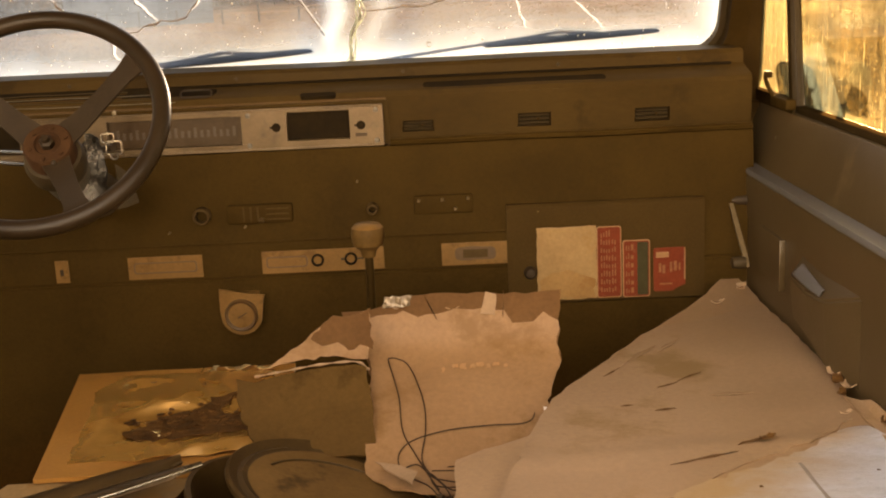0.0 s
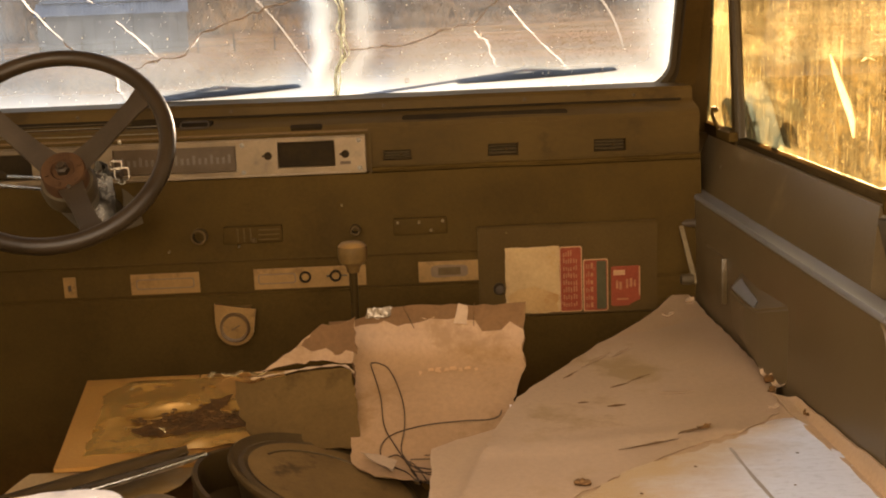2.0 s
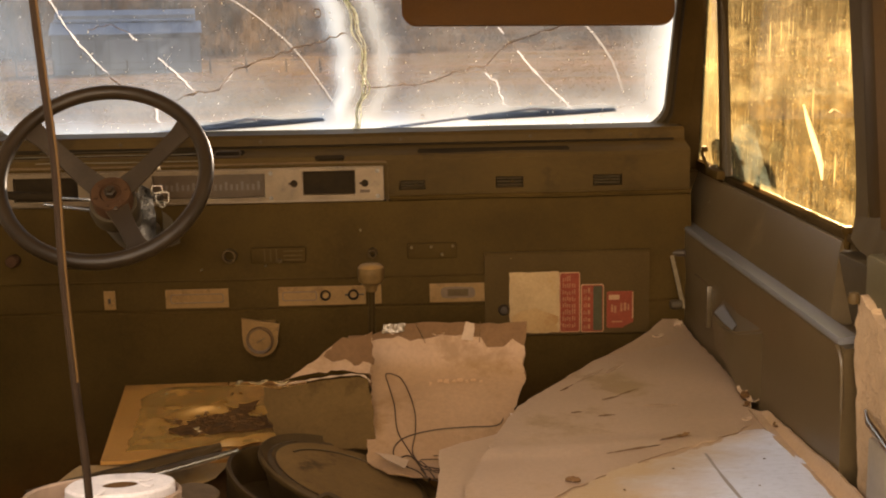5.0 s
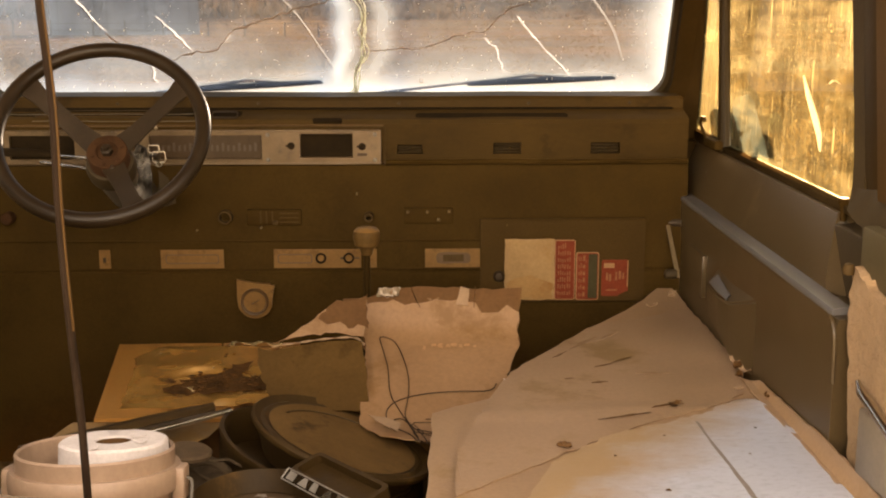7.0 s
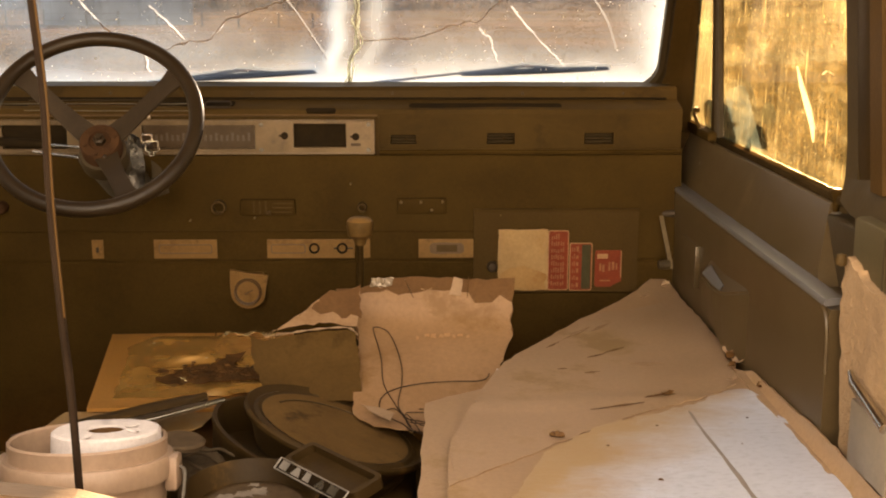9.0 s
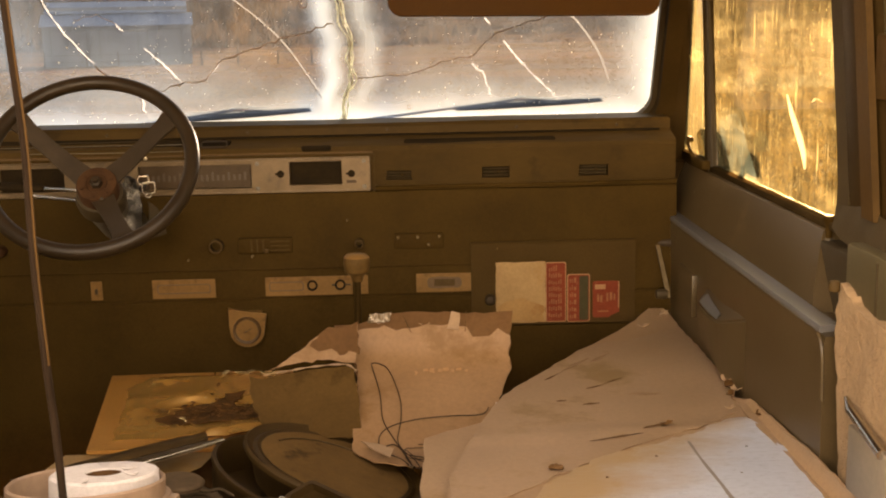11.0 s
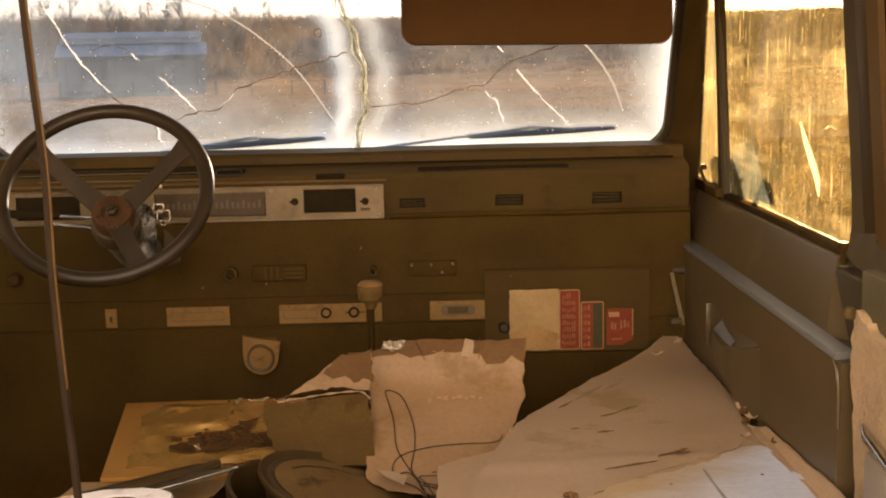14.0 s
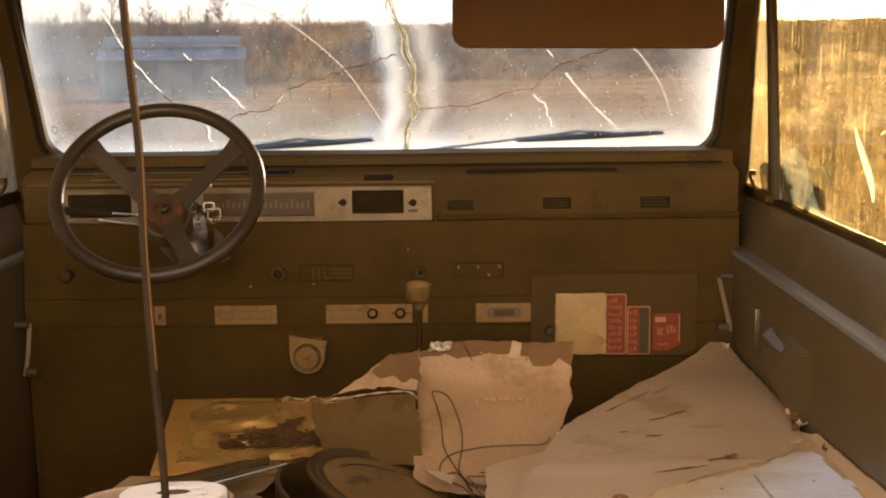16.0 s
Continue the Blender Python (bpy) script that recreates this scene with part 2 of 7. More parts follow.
def lit_through(name, colour, share=0.6):
    """A thin pale flake or smear that both reflects light and lets it through."""
    m, n, l, bsdf = nodes_of(name)
    n.remove(bsdf)
    film, back = n.new("ShaderNodeBsdfTranslucent"), n.new("ShaderNodeBsdfDiffuse")
    grain = noise_of(n, l, 160, 3, 0.7)
    col = mixed(n, l, 1.0, colour, ramp_of(n, l, grain, [(0.3, (0.7,) * 3), (0.7, (1.0,) * 3)]).outputs[0], "MULTIPLY")
    l.new(col, film.inputs[0]), l.new(col, back.inputs[0])
    mix = n.new("ShaderNodeMixShader")
    mix.inputs[0].default_value = 1 - share
    l.new(film.outputs[0], mix.inputs[1]), l.new(back.outputs[0], mix.inputs[2])
    l.new(mix.outputs[0], n["Material Output"].inputs[0])
    return m


GLINT = lit_through("crack_glint", (1.0, 1.0, 1.0), 1.0)
SCRATCH = lit_through("scratched_glass", (0.5, 0.48, 0.46), 1.0)
SEALANT = surf("old_sealant", (0.3, 0.27, 0.2), (0.5, 0.47, 0.38), 60, 300, 0.2, 0.6, metal=0.2, stain=(0.14, 0.11, 0.05), stain_scale=90, stain_at=0.62, depth=0.006)
SEAM_CLEAR = lit_through("clear_sealant", (0.95, 0.97, 0.86), 0.95)
CRACK_BROWN = surf("crack_dirt", (0.15, 0.10, 0.075), (0.24, 0.165, 0.12), 40, 200, 0.7, 0.1)
SPECK = lit_through("pale_specks", (0.8, 0.76, 0.68), 0.7)
SLOT = surf("black_slot", (0.012, 0.008, 0.005), (0.02, 0.0125, 0.006), 20, 160, 0.8, 0.1, spec=0.02)
HEADLINER = surf("headliner_cloth", (0.30, 0.21, 0.12), (0.36, 0.26, 0.15), 4, 200, 0.95, 0.4)
GREY_METAL = surf("grey_metal", (0.095, 0.083, 0.066), (0.135, 0.118, 0.095), 18, 160, 0.45, 0.15, metal=0.3, stain=(0.075, 0.058, 0.038), stain_scale=30)
TAN_TRIM = surf("tan_trim", (0.045, 0.0225, 0.007), (0.066, 0.034, 0.0112), 12, 160, 0.5, 0.15, spec=0.1)
GAUGE_FACE = surf("gauge_face", (0.034, 0.0187, 0.009), (0.05, 0.028, 0.0137), 26, 160, 0.35, 0.05, spec=0.2)
GAUGE_MARK = surf("gauge_print", (0.039, 0.0215, 0.0104), (0.047, 0.0266, 0.013), 60, 200, 0.5, 0.0)
GLOVE = surf("glove_box_vinyl", (0.042, 0.0232, 0.0076), (0.057, 0.032, 0.0107), 6, 220, 0.75, 0.2, spec=0.05)
WORN_EDGE = surf("worn_brown_edge", (0.05, 0.028, 0.01), (0.075, 0.044, 0.017), 30, 200, 0.6, 0.1, spec=0.1)
STRIP_DARK = surf("strip_shadow_line", (0.066, 0.031, 0.009), (0.09, 0.043, 0.0125), 30, 200, 0.6, 0.1)
STICKER_RED = surf("red_sticker", (0.13, 0.021, 0.009), (0.175, 0.031, 0.0135), 30, 200, 0.6, 0.05, stain=(0.2, 0.07, 0.035), stain_scale=40, stain_at=0.62, spec=0.12)
STICKER_PALE = surf("sticker_border", (0.25, 0.13, 0.064), (0.3, 0.165, 0.085), 30, 200, 0.6, 0.05, spec=0.15)
STICKER_GREEN = surf("sticker_dark_band", (0.035, 0.03, 0.013), (0.05, 0.042, 0.02), 30, 200, 0.6, 0.05, spec=0.1)
PRINT_PALE = surf("faded_pale_print", (0.19, 0.075, 0.037), (0.235, 0.1, 0.05), 60, 200, 0.7, 0.0, spec=0.1)
OLD_PAPER = surf("yellowed_paper", (0.245, 0.146, 0.067), (0.295, 0.182, 0.088), 14, 160, 0.8, 0.1, stain=(0.235, 0.125, 0.04), stain_scale=9, stain_at=0.54, spec=0.2)
WATER_STAIN = surf("water_stained_paper", (0.235, 0.122, 0.045), (0.28, 0.16, 0.068), 12, 160, 0.8, 0.1, stain=(0.2, 0.095, 0.03), stain_scale=14, stain_at=0.54, spec=0.2)
TORN = surf("torn_paper_edge", (0.25, 0.155, 0.092), (0.30, 0.19, 0.115), 30, 200, 0.9, 0.3)
def worn_white():
    """White paper face of a board, rubbed through to the brown towards its inner side."""
    m, n, l, bsdf = nodes_of("white_faced_board")
    tc = n.new("ShaderNodeTexCoord")
    broad, fine = noise_of(n, l, 7, 6, 0.7, (1, 1.6, 1)), noise_of(n, l, 70, 4, 0.75, (1, 2.2, 1))
    across = n.new("ShaderNodeVectorMath")
    across.operation = "DOT_PRODUCT"
    across.inputs[1].default_value = (0.805, -0.592, 0.0)
    l.new(tc.outputs["Object"], across.inputs[0])
    add = n.new("ShaderNodeMath")
    add.operation = "MULTIPLY_ADD"
    l.new(broad, add.inputs[0])
    add.inputs[1].default_value = 0.22
    l.new(across.outputs["Value"], add.inputs[2])
    shift = n.new("ShaderNodeMath")
    shift.operation = "SUBTRACT"
    shift.inputs[1].default_value = 0.625
    l.new(add.outputs[0], shift.inputs[0])
    worn = ramp_of(n, l, shift.outputs[0], [(0.45, (1, 1, 1)), (0.58, (0, 0, 0))]).outputs[0]
    pits = ramp_of(n, l, fine, [(0.30, (0.72,) * 3), (0.5, (1,) * 3)]).outputs[0]
    # the white's blue cast imitates sky reflected in the paper
    white = mixed(n, l, 1.0, mixed(n, l, broad, (0.34, 0.37, 0.44), (0.45, 0.485, 0.56)), pits, "MULTIPLY")
    l.new(mixed(n, l, worn, white, (0.31, 0.197, 0.102)), bsdf.inputs["Base Color"])
    bsdf.inputs["Roughness"].default_value = 0.3
    b = n.new("ShaderNodeBump")
    b.inputs["Strength"].default_value, b.inputs["Distance"].default_value = 0.5, 0.002
    l.new(fine, b.inputs["Height"])
    l.new(b.outputs[0], bsdf.inputs["Normal"])
    return m


WHITE_FACE = worn_white()
BURN = surf("burnt_residue", (0.04, 0.017, 0.005), (0.13, 0.058, 0.018), 40, 120, 0.6, 0.8, depth=0.005, spec=0.12)
FOIL_GLINT = surf("crumpled_foil_glint", (0.55, 0.42, 0.22), (0.7, 0.56, 0.32), 40, 200, 0.2, 0.5, metal=0.7, depth=0.004)
ARM_LEDGE = surf("ledge_vinyl", (0.082, 0.078, 0.077), (0.105, 0.10, 0.10), 4, 200, 0.3, 0.03, spread=0.05)
WIPER = surf("wiper_paint", (0.04, 0.038, 0.02), (0.06, 0.056, 0.032), 20, 120, 0.6, 0.1, spec=0.1)
MIRROR = surf("mirror_glass", (0.25, 0.30, 0.37), (0.29, 0.34, 0.41), 4, 60, 0.12, 0.0, metal=1.0, spread=0.02)
CORD = surf("cord_sheath", (0.011, 0.0065, 0.004), (0.018, 0.011, 0.007), 30, 300, 0.7, 0.2, spec=0.05)
WOOD = surf("raw_board", (0.05, 0.0245, 0.008), (0.068, 0.034, 0.0118), 6, 120, 0.7, 0.25, stretch=(0.3, 4, 4))
WIRE = surf("wire_sheath", (0.024, 0.014, 0.008), (0.04, 0.0235, 0.014), 40, 200, 0.6, 0.0, spec=0.1)
TWIG = lit_through("twigs", (0.34, 0.23, 0.15), 0.4)

ORANGE_BAR = surf("orange_bar", (0.38, 0.17, 0.068), (0.33, 0.18, 0.09), 60, 200, 0.45, 0.1)
HOUSING = surf("mirror_housing", (0.5, 0.52, 0.56), (0.6, 0.62, 0.66), 20, 160, 0.35, 0.05, spread=0.06)
OUTER_BELT = surf("weathered_belt", (0.026, 0.016, 0.007), (0.045, 0.028, 0.013), 14, 160, 0.95, 0.2, spec=0.0)
UNDERGROWTH = lit_through("brown_undergrowth", (0.42, 0.27, 0.17), 0.45)
CRANK = surf("pale_handle", (0.12, 0.084, 0.048), (0.16, 0.115, 0.068), 20, 160, 0.5, 0.1, spec=0.12)
SMEAR = lit_through("dried_smear", (0.72, 0.7, 0.6), 0.8)
SILVER = surf("silver_plate", (0.25, 0.225, 0.195), (0.34, 0.31, 0.275), 40, 260, 0.35, 0.05, metal=0.35)
KNOB = surf("worn_knob", (0.062, 0.0325, 0.011), (0.10, 0.055, 0.0195), 40, 200, 0.55, 0.1, spec=0.05)
CARTON_WORN = surf("cardboard_worn", (0.28, 0.175, 0.106), (0.35, 0.224, 0.142), 6, 130, 0.43, 0.2, stain=(0.215, 0.13, 0.062), stain_scale=6, stain_at=0.56, spec=0.3)
CARTON_PINK = surf("cardboard_face", (0.225, 0.122, 0.06), (0.275, 0.154, 0.081), 6, 150, 0.5, 0.14, stain=(0.17, 0.088, 0.036), stain_scale=9, stain_at=0.56, spec=0.25)
CARTON_GREY = surf("cardboard_dark_flap", (0.058, 0.0302, 0.0100), (0.087, 0.0468, 0.016), 7, 150, 0.8, 0.15, stain=(0.045, 0.024, 0.008), stain_scale=9, spec=0.06)
TAN_GLOSS = surf("glossy_film", (0.60, 0.30, 0.083), (0.76, 0.40, 0.12), 9, 28, 0.18, 0.12, metal=0.62, stain=(0.44, 0.20, 0.05), stain_scale=10, stain_at=0.56, spread=0.08, depth=0.004)
CHROME_BROWN = surf("brown_tarnish", (0.09, 0.06, 0.034), (0.15, 0.1, 0.06), 30, 200, 0.3, 0.1, metal=0.8)
TAPE = surf("shiny_clear_tape", (0.15, 0.105, 0.064), (0.25, 0.185, 0.125), 60, 200, 0.2, 0.3, metal=0.2, depth=0.003)
FOLD_SHADE = surf("fold_shade", (0.19, 0.16, 0.14), (0.25, 0.215, 0.19), 20, 160, 0.6, 0.1)
CHROME_DARK = surf("tarnished_chrome", (0.2, 0.16, 0.12), (0.3, 0.25, 0.19), 30, 200, 0.28, 0.1, metal=0.9)
PAN_DUST = surf("dusty_iron", (0.10, 0.053, 0.0185), (0.15, 0.082, 0.030), 16, 180, 0.8, 0.2, stain=(0.05, 0.027, 0.01), stain_scale=11, stain_at=0.55, spec=0.1)
PAN_RESIDUE = surf("pan_residue", (0.062, 0.037, 0.019), (0.115, 0.075, 0.044), 34, 160, 0.8, 0.4, spec=0.2)
PAN_FLAKE = surf("pale_flakes", (0.16, 0.125, 0.095), (0.26, 0.21, 0.165), 60, 200, 0.85, 0.4)
CLOTH = surf("dirty_cloth", (0.07, 0.047, 0.028), (0.10, 0.07, 0.043), 16, 300, 0.95, 0.4, spec=0.1)
GREY_PAINT = surf("grey_paint", (0.07, 0.052, 0.026), (0.09, 0.068, 0.036), 10, 160, 0.55, 0.1, spec=0.12)
DULL_LIP = surf("dull_pillar_lip", (0.036, 0.0225, 0.0095), (0.05, 0.0325, 0.0148), 8, 160, 0.5, 0.1, spec=0.08)
BELT_METAL = surf("sunlit_belt_metal", (0.075, 0.06, 0.042), (0.14, 0.113, 0.08), 20, 160, 0.6, 0.15, spec=0.2)
STRAW = lit_through("straw", (0.46, 0.275, 0.115), 0.5)


# ---- shape helpers ----
def thing(name, at, label, category, group="", kind=""):
    ob = new(name)
    ob.empty_display_size = 0.05
    ob.matrix_basis = Matrix.Translation(at)
    return tagged(ob, label, category, group, kind)


def mesh_of(name, bm, material, smooth=True):
    bmesh.ops.recalc_face_normals(bm, faces=bm.faces)
    me = bpy.data.meshes.new(name)
    bm.to_mesh(me)
    bm.free()
    for m in material if isinstance(material, (list, tuple)) else [material]:
        me.materials.append(m)
    if smooth:
        me.shade_smooth()
        me.set_sharp_from_angle(angle=radians(40))
    return me


def part(name, bm, material, parent=None, label="", smooth=True):
    """Links a bmesh, made in the place's own metres, as one mesh under a thing or a part."""
    ob = new(name, mesh_of(name, bm, material, smooth))
    if parent:
        ob.parent = parent
        if parent.data is None:
            ob.matrix_parent_inverse = parent.matrix_basis.inverted()
    return tagged(ob, label)


def setting(name, bm, material, label, category, smooth=True):
    return tagged(part(name, bm, material, smooth=smooth), label, category, kind="structure")


def box(bm, x0, x1, y0, y1, z0, z1, bevel=0.0, turn=None, seg=2):
    r = bmesh.ops.create_cube(bm, size=1)
    m = Matrix.Translation(((x0 + x1) / 2, (y0 + y1) / 2, (z0 + z1) / 2)) @ (turn or Matrix()) @ Matrix.Diagonal((x1 - x0, y1 - y0, z1 - z0, 1))
    bmesh.ops.transform(bm, matrix=m, verts=r["verts"])
    if bevel:
        edges = list({ed for v in r["verts"] for ed in v.link_edges})
        bmesh.ops.bevel(bm, geom=edges, offset=bevel, segments=seg, affect="EDGES", profile=0.5)
    return bm


def boxed(*args, **kw):
    return box(bmesh.new(), *args, **kw)


def profile(points, x0, x1, steps=1, axis="x", bump=0.0):
    """A closed outline in (y, z), or (x, z), drawn out along the other axis."""
    bm = bmesh.new()
    rings = []
    for i in range(steps + 1):
        s = x0 + (x1 - x0) * i / steps
        ring = []
        for p, q in points:
            d = bump * noise.noise(Vector((s * 6, p * 9, q * 9)))
            ring.append(bm.verts.new((s, p + d, q + d) if axis == "x" else (p + d, s, q + d)))
        rings.append(ring)
    k = len(points)
    for r0, r1 in zip(rings, rings[1:]):
        for j in range(k):
            bm.faces.new((r0[j], r0[(j + 1) % k], r1[(j + 1) % k], r1[j]))
    bm.faces.new(rings[0]), bm.faces.new(rings[-1])
    return bm


def tube(bm, points, radius, seg=8, closed=False):
    """A round rod along points; radius: a number or one for each point."""
    pts = [Vector(p) for p in points]
    k, rings = len(pts), []
    side = None
    for i, p in enumerate(pts):
        d = (pts[(i + 1) % k] - pts[i - 1]) if closed else (pts[min(i + 1, k - 1)] - pts[max(i - 1, 0)])
        d.normalize()
        if side is None:
            side = d.orthogonal().normalized()
        side = (side - d * side.dot(d)).normalized()
        up = d.cross(side)
        r = radius[i] if isinstance(radius, (list, tuple)) else radius
        rings.append([bm.verts.new(p + (side * math.cos(2 * math.pi * j / seg) + up * math.sin(2 * math.pi * j / seg)) * r) for j in range(seg)])
    for i in range(k if closed else k - 1):
        r0, r1 = rings[i], rings[(i + 1) % k]
        for j in range(seg):
            bm.faces.new((r0[j], r0[(j + 1) % seg], r1[(j + 1) % seg], r1[j]))
    if not closed:
        bm.faces.new(rings[0]), bm.faces.new(rings[-1])
    return bm


def lathe(bm, shape, m=Matrix(), seg=40, squash=1.0):
    """Turns (radius, height) pairs round the z axis of m; squash shortens its y."""
    rings = []
    for r, h in shape:
        if r < 1e-6:
            rings.append([bm.verts.new(m @ Vector((0, 0, h)))])
        else:
            rings.append([bm.verts.new(m @ Vector((r * math.cos(2 * math.pi * j / seg), squash * r * math.sin(2 * math.pi * j / seg), h))) for j in range(seg)])
    for r0, r1 in zip(rings, rings[1:]):
        for j in range(seg):
            a, b = r0[j % len(r0)], r0[(j + 1) % len(r0)]
            c, d = r1[(j + 1) % len(r1)], r1[j % len(r1)]
            vs = list(dict.fromkeys((a, b, c, d)))
            if len(vs) > 2:
                bm.faces.new(vs)
    return bm


def smooth_line(points, steps=8):
    """A soft curve through points."""
    pts = [Vector(p) for p in points]
    out = []
    for i in range(len(pts) - 1):
        p0, p1, p2, p3 = pts[max(i - 1, 0)], pts[i], pts[i + 1], pts[min(i + 2, len(pts) - 1)]
        for s in range(steps):
            t = s / steps
            out.append(0.5 * (2 * p1 + (p2 - p0) * t + (2 * p0 - 5 * p1 + 4 * p2 - p3) * t * t + (3 * p1 - p0 - 3 * p2 + p3) * t ** 3))
    return out + [pts[-1]]


def ragged(outline, amount, step, seed):
    """An outline (u, v) whose edges are torn by a random amount."""
    rng = random.Random(seed)
    out = []
    for (a, b), (c, d) in zip(outline, outline[1:] + outline[:1]):
        k = max(1, int(math.hypot(c - a, d - b) / step))
        for i in range(k):
            t = i / k
            j = amount if i else amount * 0.3
            out.append((a + (c - a) * t + rng.uniform(-j, j), b + (d - b) * t + rng.uniform(-j, j)))
    return out


def slab(outline, place, thick, cell=0.03, extra=()):
    """A sheet with the outline (u, v), cut into small cells and laid by place(u, v) -> point; thick goes along -normal."""
    bm = bmesh.new()
    vs = [bm.verts.new((u, v, 0)) for u, v in outline]
    bm.faces.new(vs)
    us, ws = [p[0] for p in outline], [p[1] for p in outline]
    for axis, lo, hi in ((0, min(us), max(us)), (1, min(ws), max(ws))):
        k = int((hi - lo) / cell)
        for i in range(1, k):
            no = Vector((1, 0, 0) if axis == 0 else (0, 1, 0))
            co = no * (lo + (hi - lo) * i / k)
            bmesh.ops.bisect_plane(bm, geom=bm.verts[:] + bm.edges[:] + bm.faces[:], plane_co=co, plane_no=no)
    for v in bm.verts:
        v.co = place(v.co.x, v.co.y)
    bmesh.ops.recalc_face_normals(bm, faces=bm.faces)
    if thick:
        bm.normal_update()
        tops, sides = bm.faces[:], [ed for ed in bm.edges if len(ed.link_faces) == 1]
        under = {v: bm.verts.new(v.co - v.normal.normalized() * thick) for v in bm.verts[:]}
        for ed in sides:
            a, b = ed.verts
            bm.faces.new((a, b, under[b], under[a]))
        for fc in tops:
            bm.faces.new([under[v] for v in reversed(fc.verts)])
    return bm


def rounded(u0, u1, v0, v1, r, seg=8):
    out = []
    for cu, cv, a0 in ((u1 - r, v0 + r, -90), (u1 - r, v1 - r, 0), (u0 + r, v1 - r, 90), (u0 + r, v0 + r, 180)):
        for i in range(seg + 1):
            a = radians(a0 + 90 * i / seg)
            out.append((cu + r * math.cos(a), cv + r * math.sin(a)))
    return out


def ring(inner, outer, place, depth):
    """A frame between two outlines of the same count, with depth along place's third axis."""
    bm = bmesh.new()
    k = len(inner)
    loops = [[bm.verts.new(place(u, v, w)) for u, v in loop] for loop, w in ((inner, 0), (outer, 0), (outer, depth), (inner, depth))]
    for a, b in zip(loops, loops[1:] + loops[:1]):
        for j in range(k):
            bm.faces.new((a[j], a[(j + 1) % k], b[(j + 1) % k], b[j]))
    return bm

# ---- land ----
def land(x, y):
    d = math.hypot(x, y)
    z = -0.72 - 0.0082 * min(max(y, 0), 100)
    z += 0.10 * noise.noise(Vector((x / 9, y / 9, 0))) * min(1, d / 25)
    rise = max(0.0, min(1.0, (d - 138) / 150)) if y > -40 else 0.0
    z += 10.6 * rise * rise * (3 - 2 * rise) + 0.35 * noise.noise(Vector((x / 60, y / 60, 7))) * min(1, d / 120)
    if x > 12:
        z += min(5.0, (x - 12) * 0.07) * max(0.0, min(1.0, (x * 1.1 - y * 0.5) / 20))
    return z


bm = bmesh.new()
bmesh.ops.create_grid(bm, x_segments=220, y_segments=220, size=1)
for v in bm.verts:
    x, y = (math.copysign(abs(c) ** 3, c) * 1500 for c in v.co.xy)
    v.co = (x, y, land(x, y))
setting("ground", bm, FIELD, "dry winter grass field reaching a wooded horizon", "field")

# ---- windscreen ----
MID = 0.04
LEFT, RIGHT, TALL = -0.712, 0.764, 0.47
RAKE = Vector((0, -0.41, 0.912))
OUT = Vector((0, 0.912, 0.41))
BASE = Vector((0, 0.185, 0.835))


def on_screen(u, v, w=0.0):
    """u across, v up the windscreen's slope, w out through the glass."""
    return Vector((MID + u, 0, 0)) + BASE + RAKE * v + OUT * w


def seam_u(v):
    return 0.072 + 0.034 * math.sin(math.pi * v / 0.33) + 0.004 * math.sin(v * 70)


def off_u(u, v):
    return u - seam_u(v)


frame_ob = setting("windscreen_frame", ring(rounded(LEFT, RIGHT, 0.0, TALL, 0.065), rounded(LEFT - 0.036, RIGHT + 0.036, -0.03, TALL + 0.09, 0.05), lambda u, v, w: on_screen(u, v, w - 0.03), 0.048), PILLAR, "dark brown painted windscreen frame with rounded corners", "window frame")
part("gasket", ring(rounded(LEFT + 0.012, RIGHT - 0.012, 0.008, TALL - 0.012, 0.055), rounded(LEFT, RIGHT, 0.0, TALL, 0.065), lambda u, v, w: on_screen(u, v, w - 0.006), 0.016), RUBBER, frame_ob, "black rubber gasket")
bm = bmesh.new()
cols, lines = 170, 60
milk = bm.verts.layers.float.new("milky")
blue = bm.verts.layers.float.new("cool")
grid = []
for j in range(lines + 1):
    line = []
    for i in range(cols + 1):
        u, v = LEFT + (RIGHT - LEFT) * i / cols, 0.002 + (TALL - 0.004) * j / lines
        p = bm.verts.new(on_screen(u, v, 0.012))
        wob = noise.noise(Vector((u * 6, v * 6, 3)))
        fine = noise.noise(Vector((u * 22, v * 22, 8)))
        # the bond lets go from the edges inward, and along the old seam
        reach = 0.042 + 0.02 * wob
        edge = 0.0
        for side, much in ((u - LEFT, 0.42), (RIGHT - u, 0.8), (v, 0.62 + 0.3 * min(1, max(0, (u + 0.2) * 4))), (TALL - v, 0.5)):
            edge = max(edge, much * math.exp(-(max(0.0, side - 0.012) / reach) ** 1.2))
        off = off_u(u, v)
        edge = max(edge, ((0.56 if off < 0 else 0.40) + 0.3 * wob) * math.exp(-((abs(off) - 0.040) / 0.023) ** 2))
        edge = max(edge, 0.34 * math.exp(-(v / 0.07) ** 2) * (0.75 + 0.6 * wob))
        edge = max(edge, 0.12 * math.exp(-((u + 0.62) / 0.12) ** 2) * (1 + wob))
        p[blue] = max(0.0, min(1.0, max(0.95 * math.exp(-(max(0.0, u + 0.42) / 0.22) ** 2) * (0.7 + 0.5 * wob), 0.75 * math.exp(-((off_u(u, v) + 0.075) / 0.035) ** 2), 0.6 * math.exp(-((off_u(u, v) - 0.09) / 0.03) ** 2))))
        edge = max(edge, 0.26 * math.exp(-(((u + 0.36) / 0.26) ** 2 + ((v - 0.06) / 0.1) ** 2)))
        p[milk] = max(0.0, min(0.97, edge * (1 + 0.12 * fine)))
        line.append(p)
    grid.append(line)
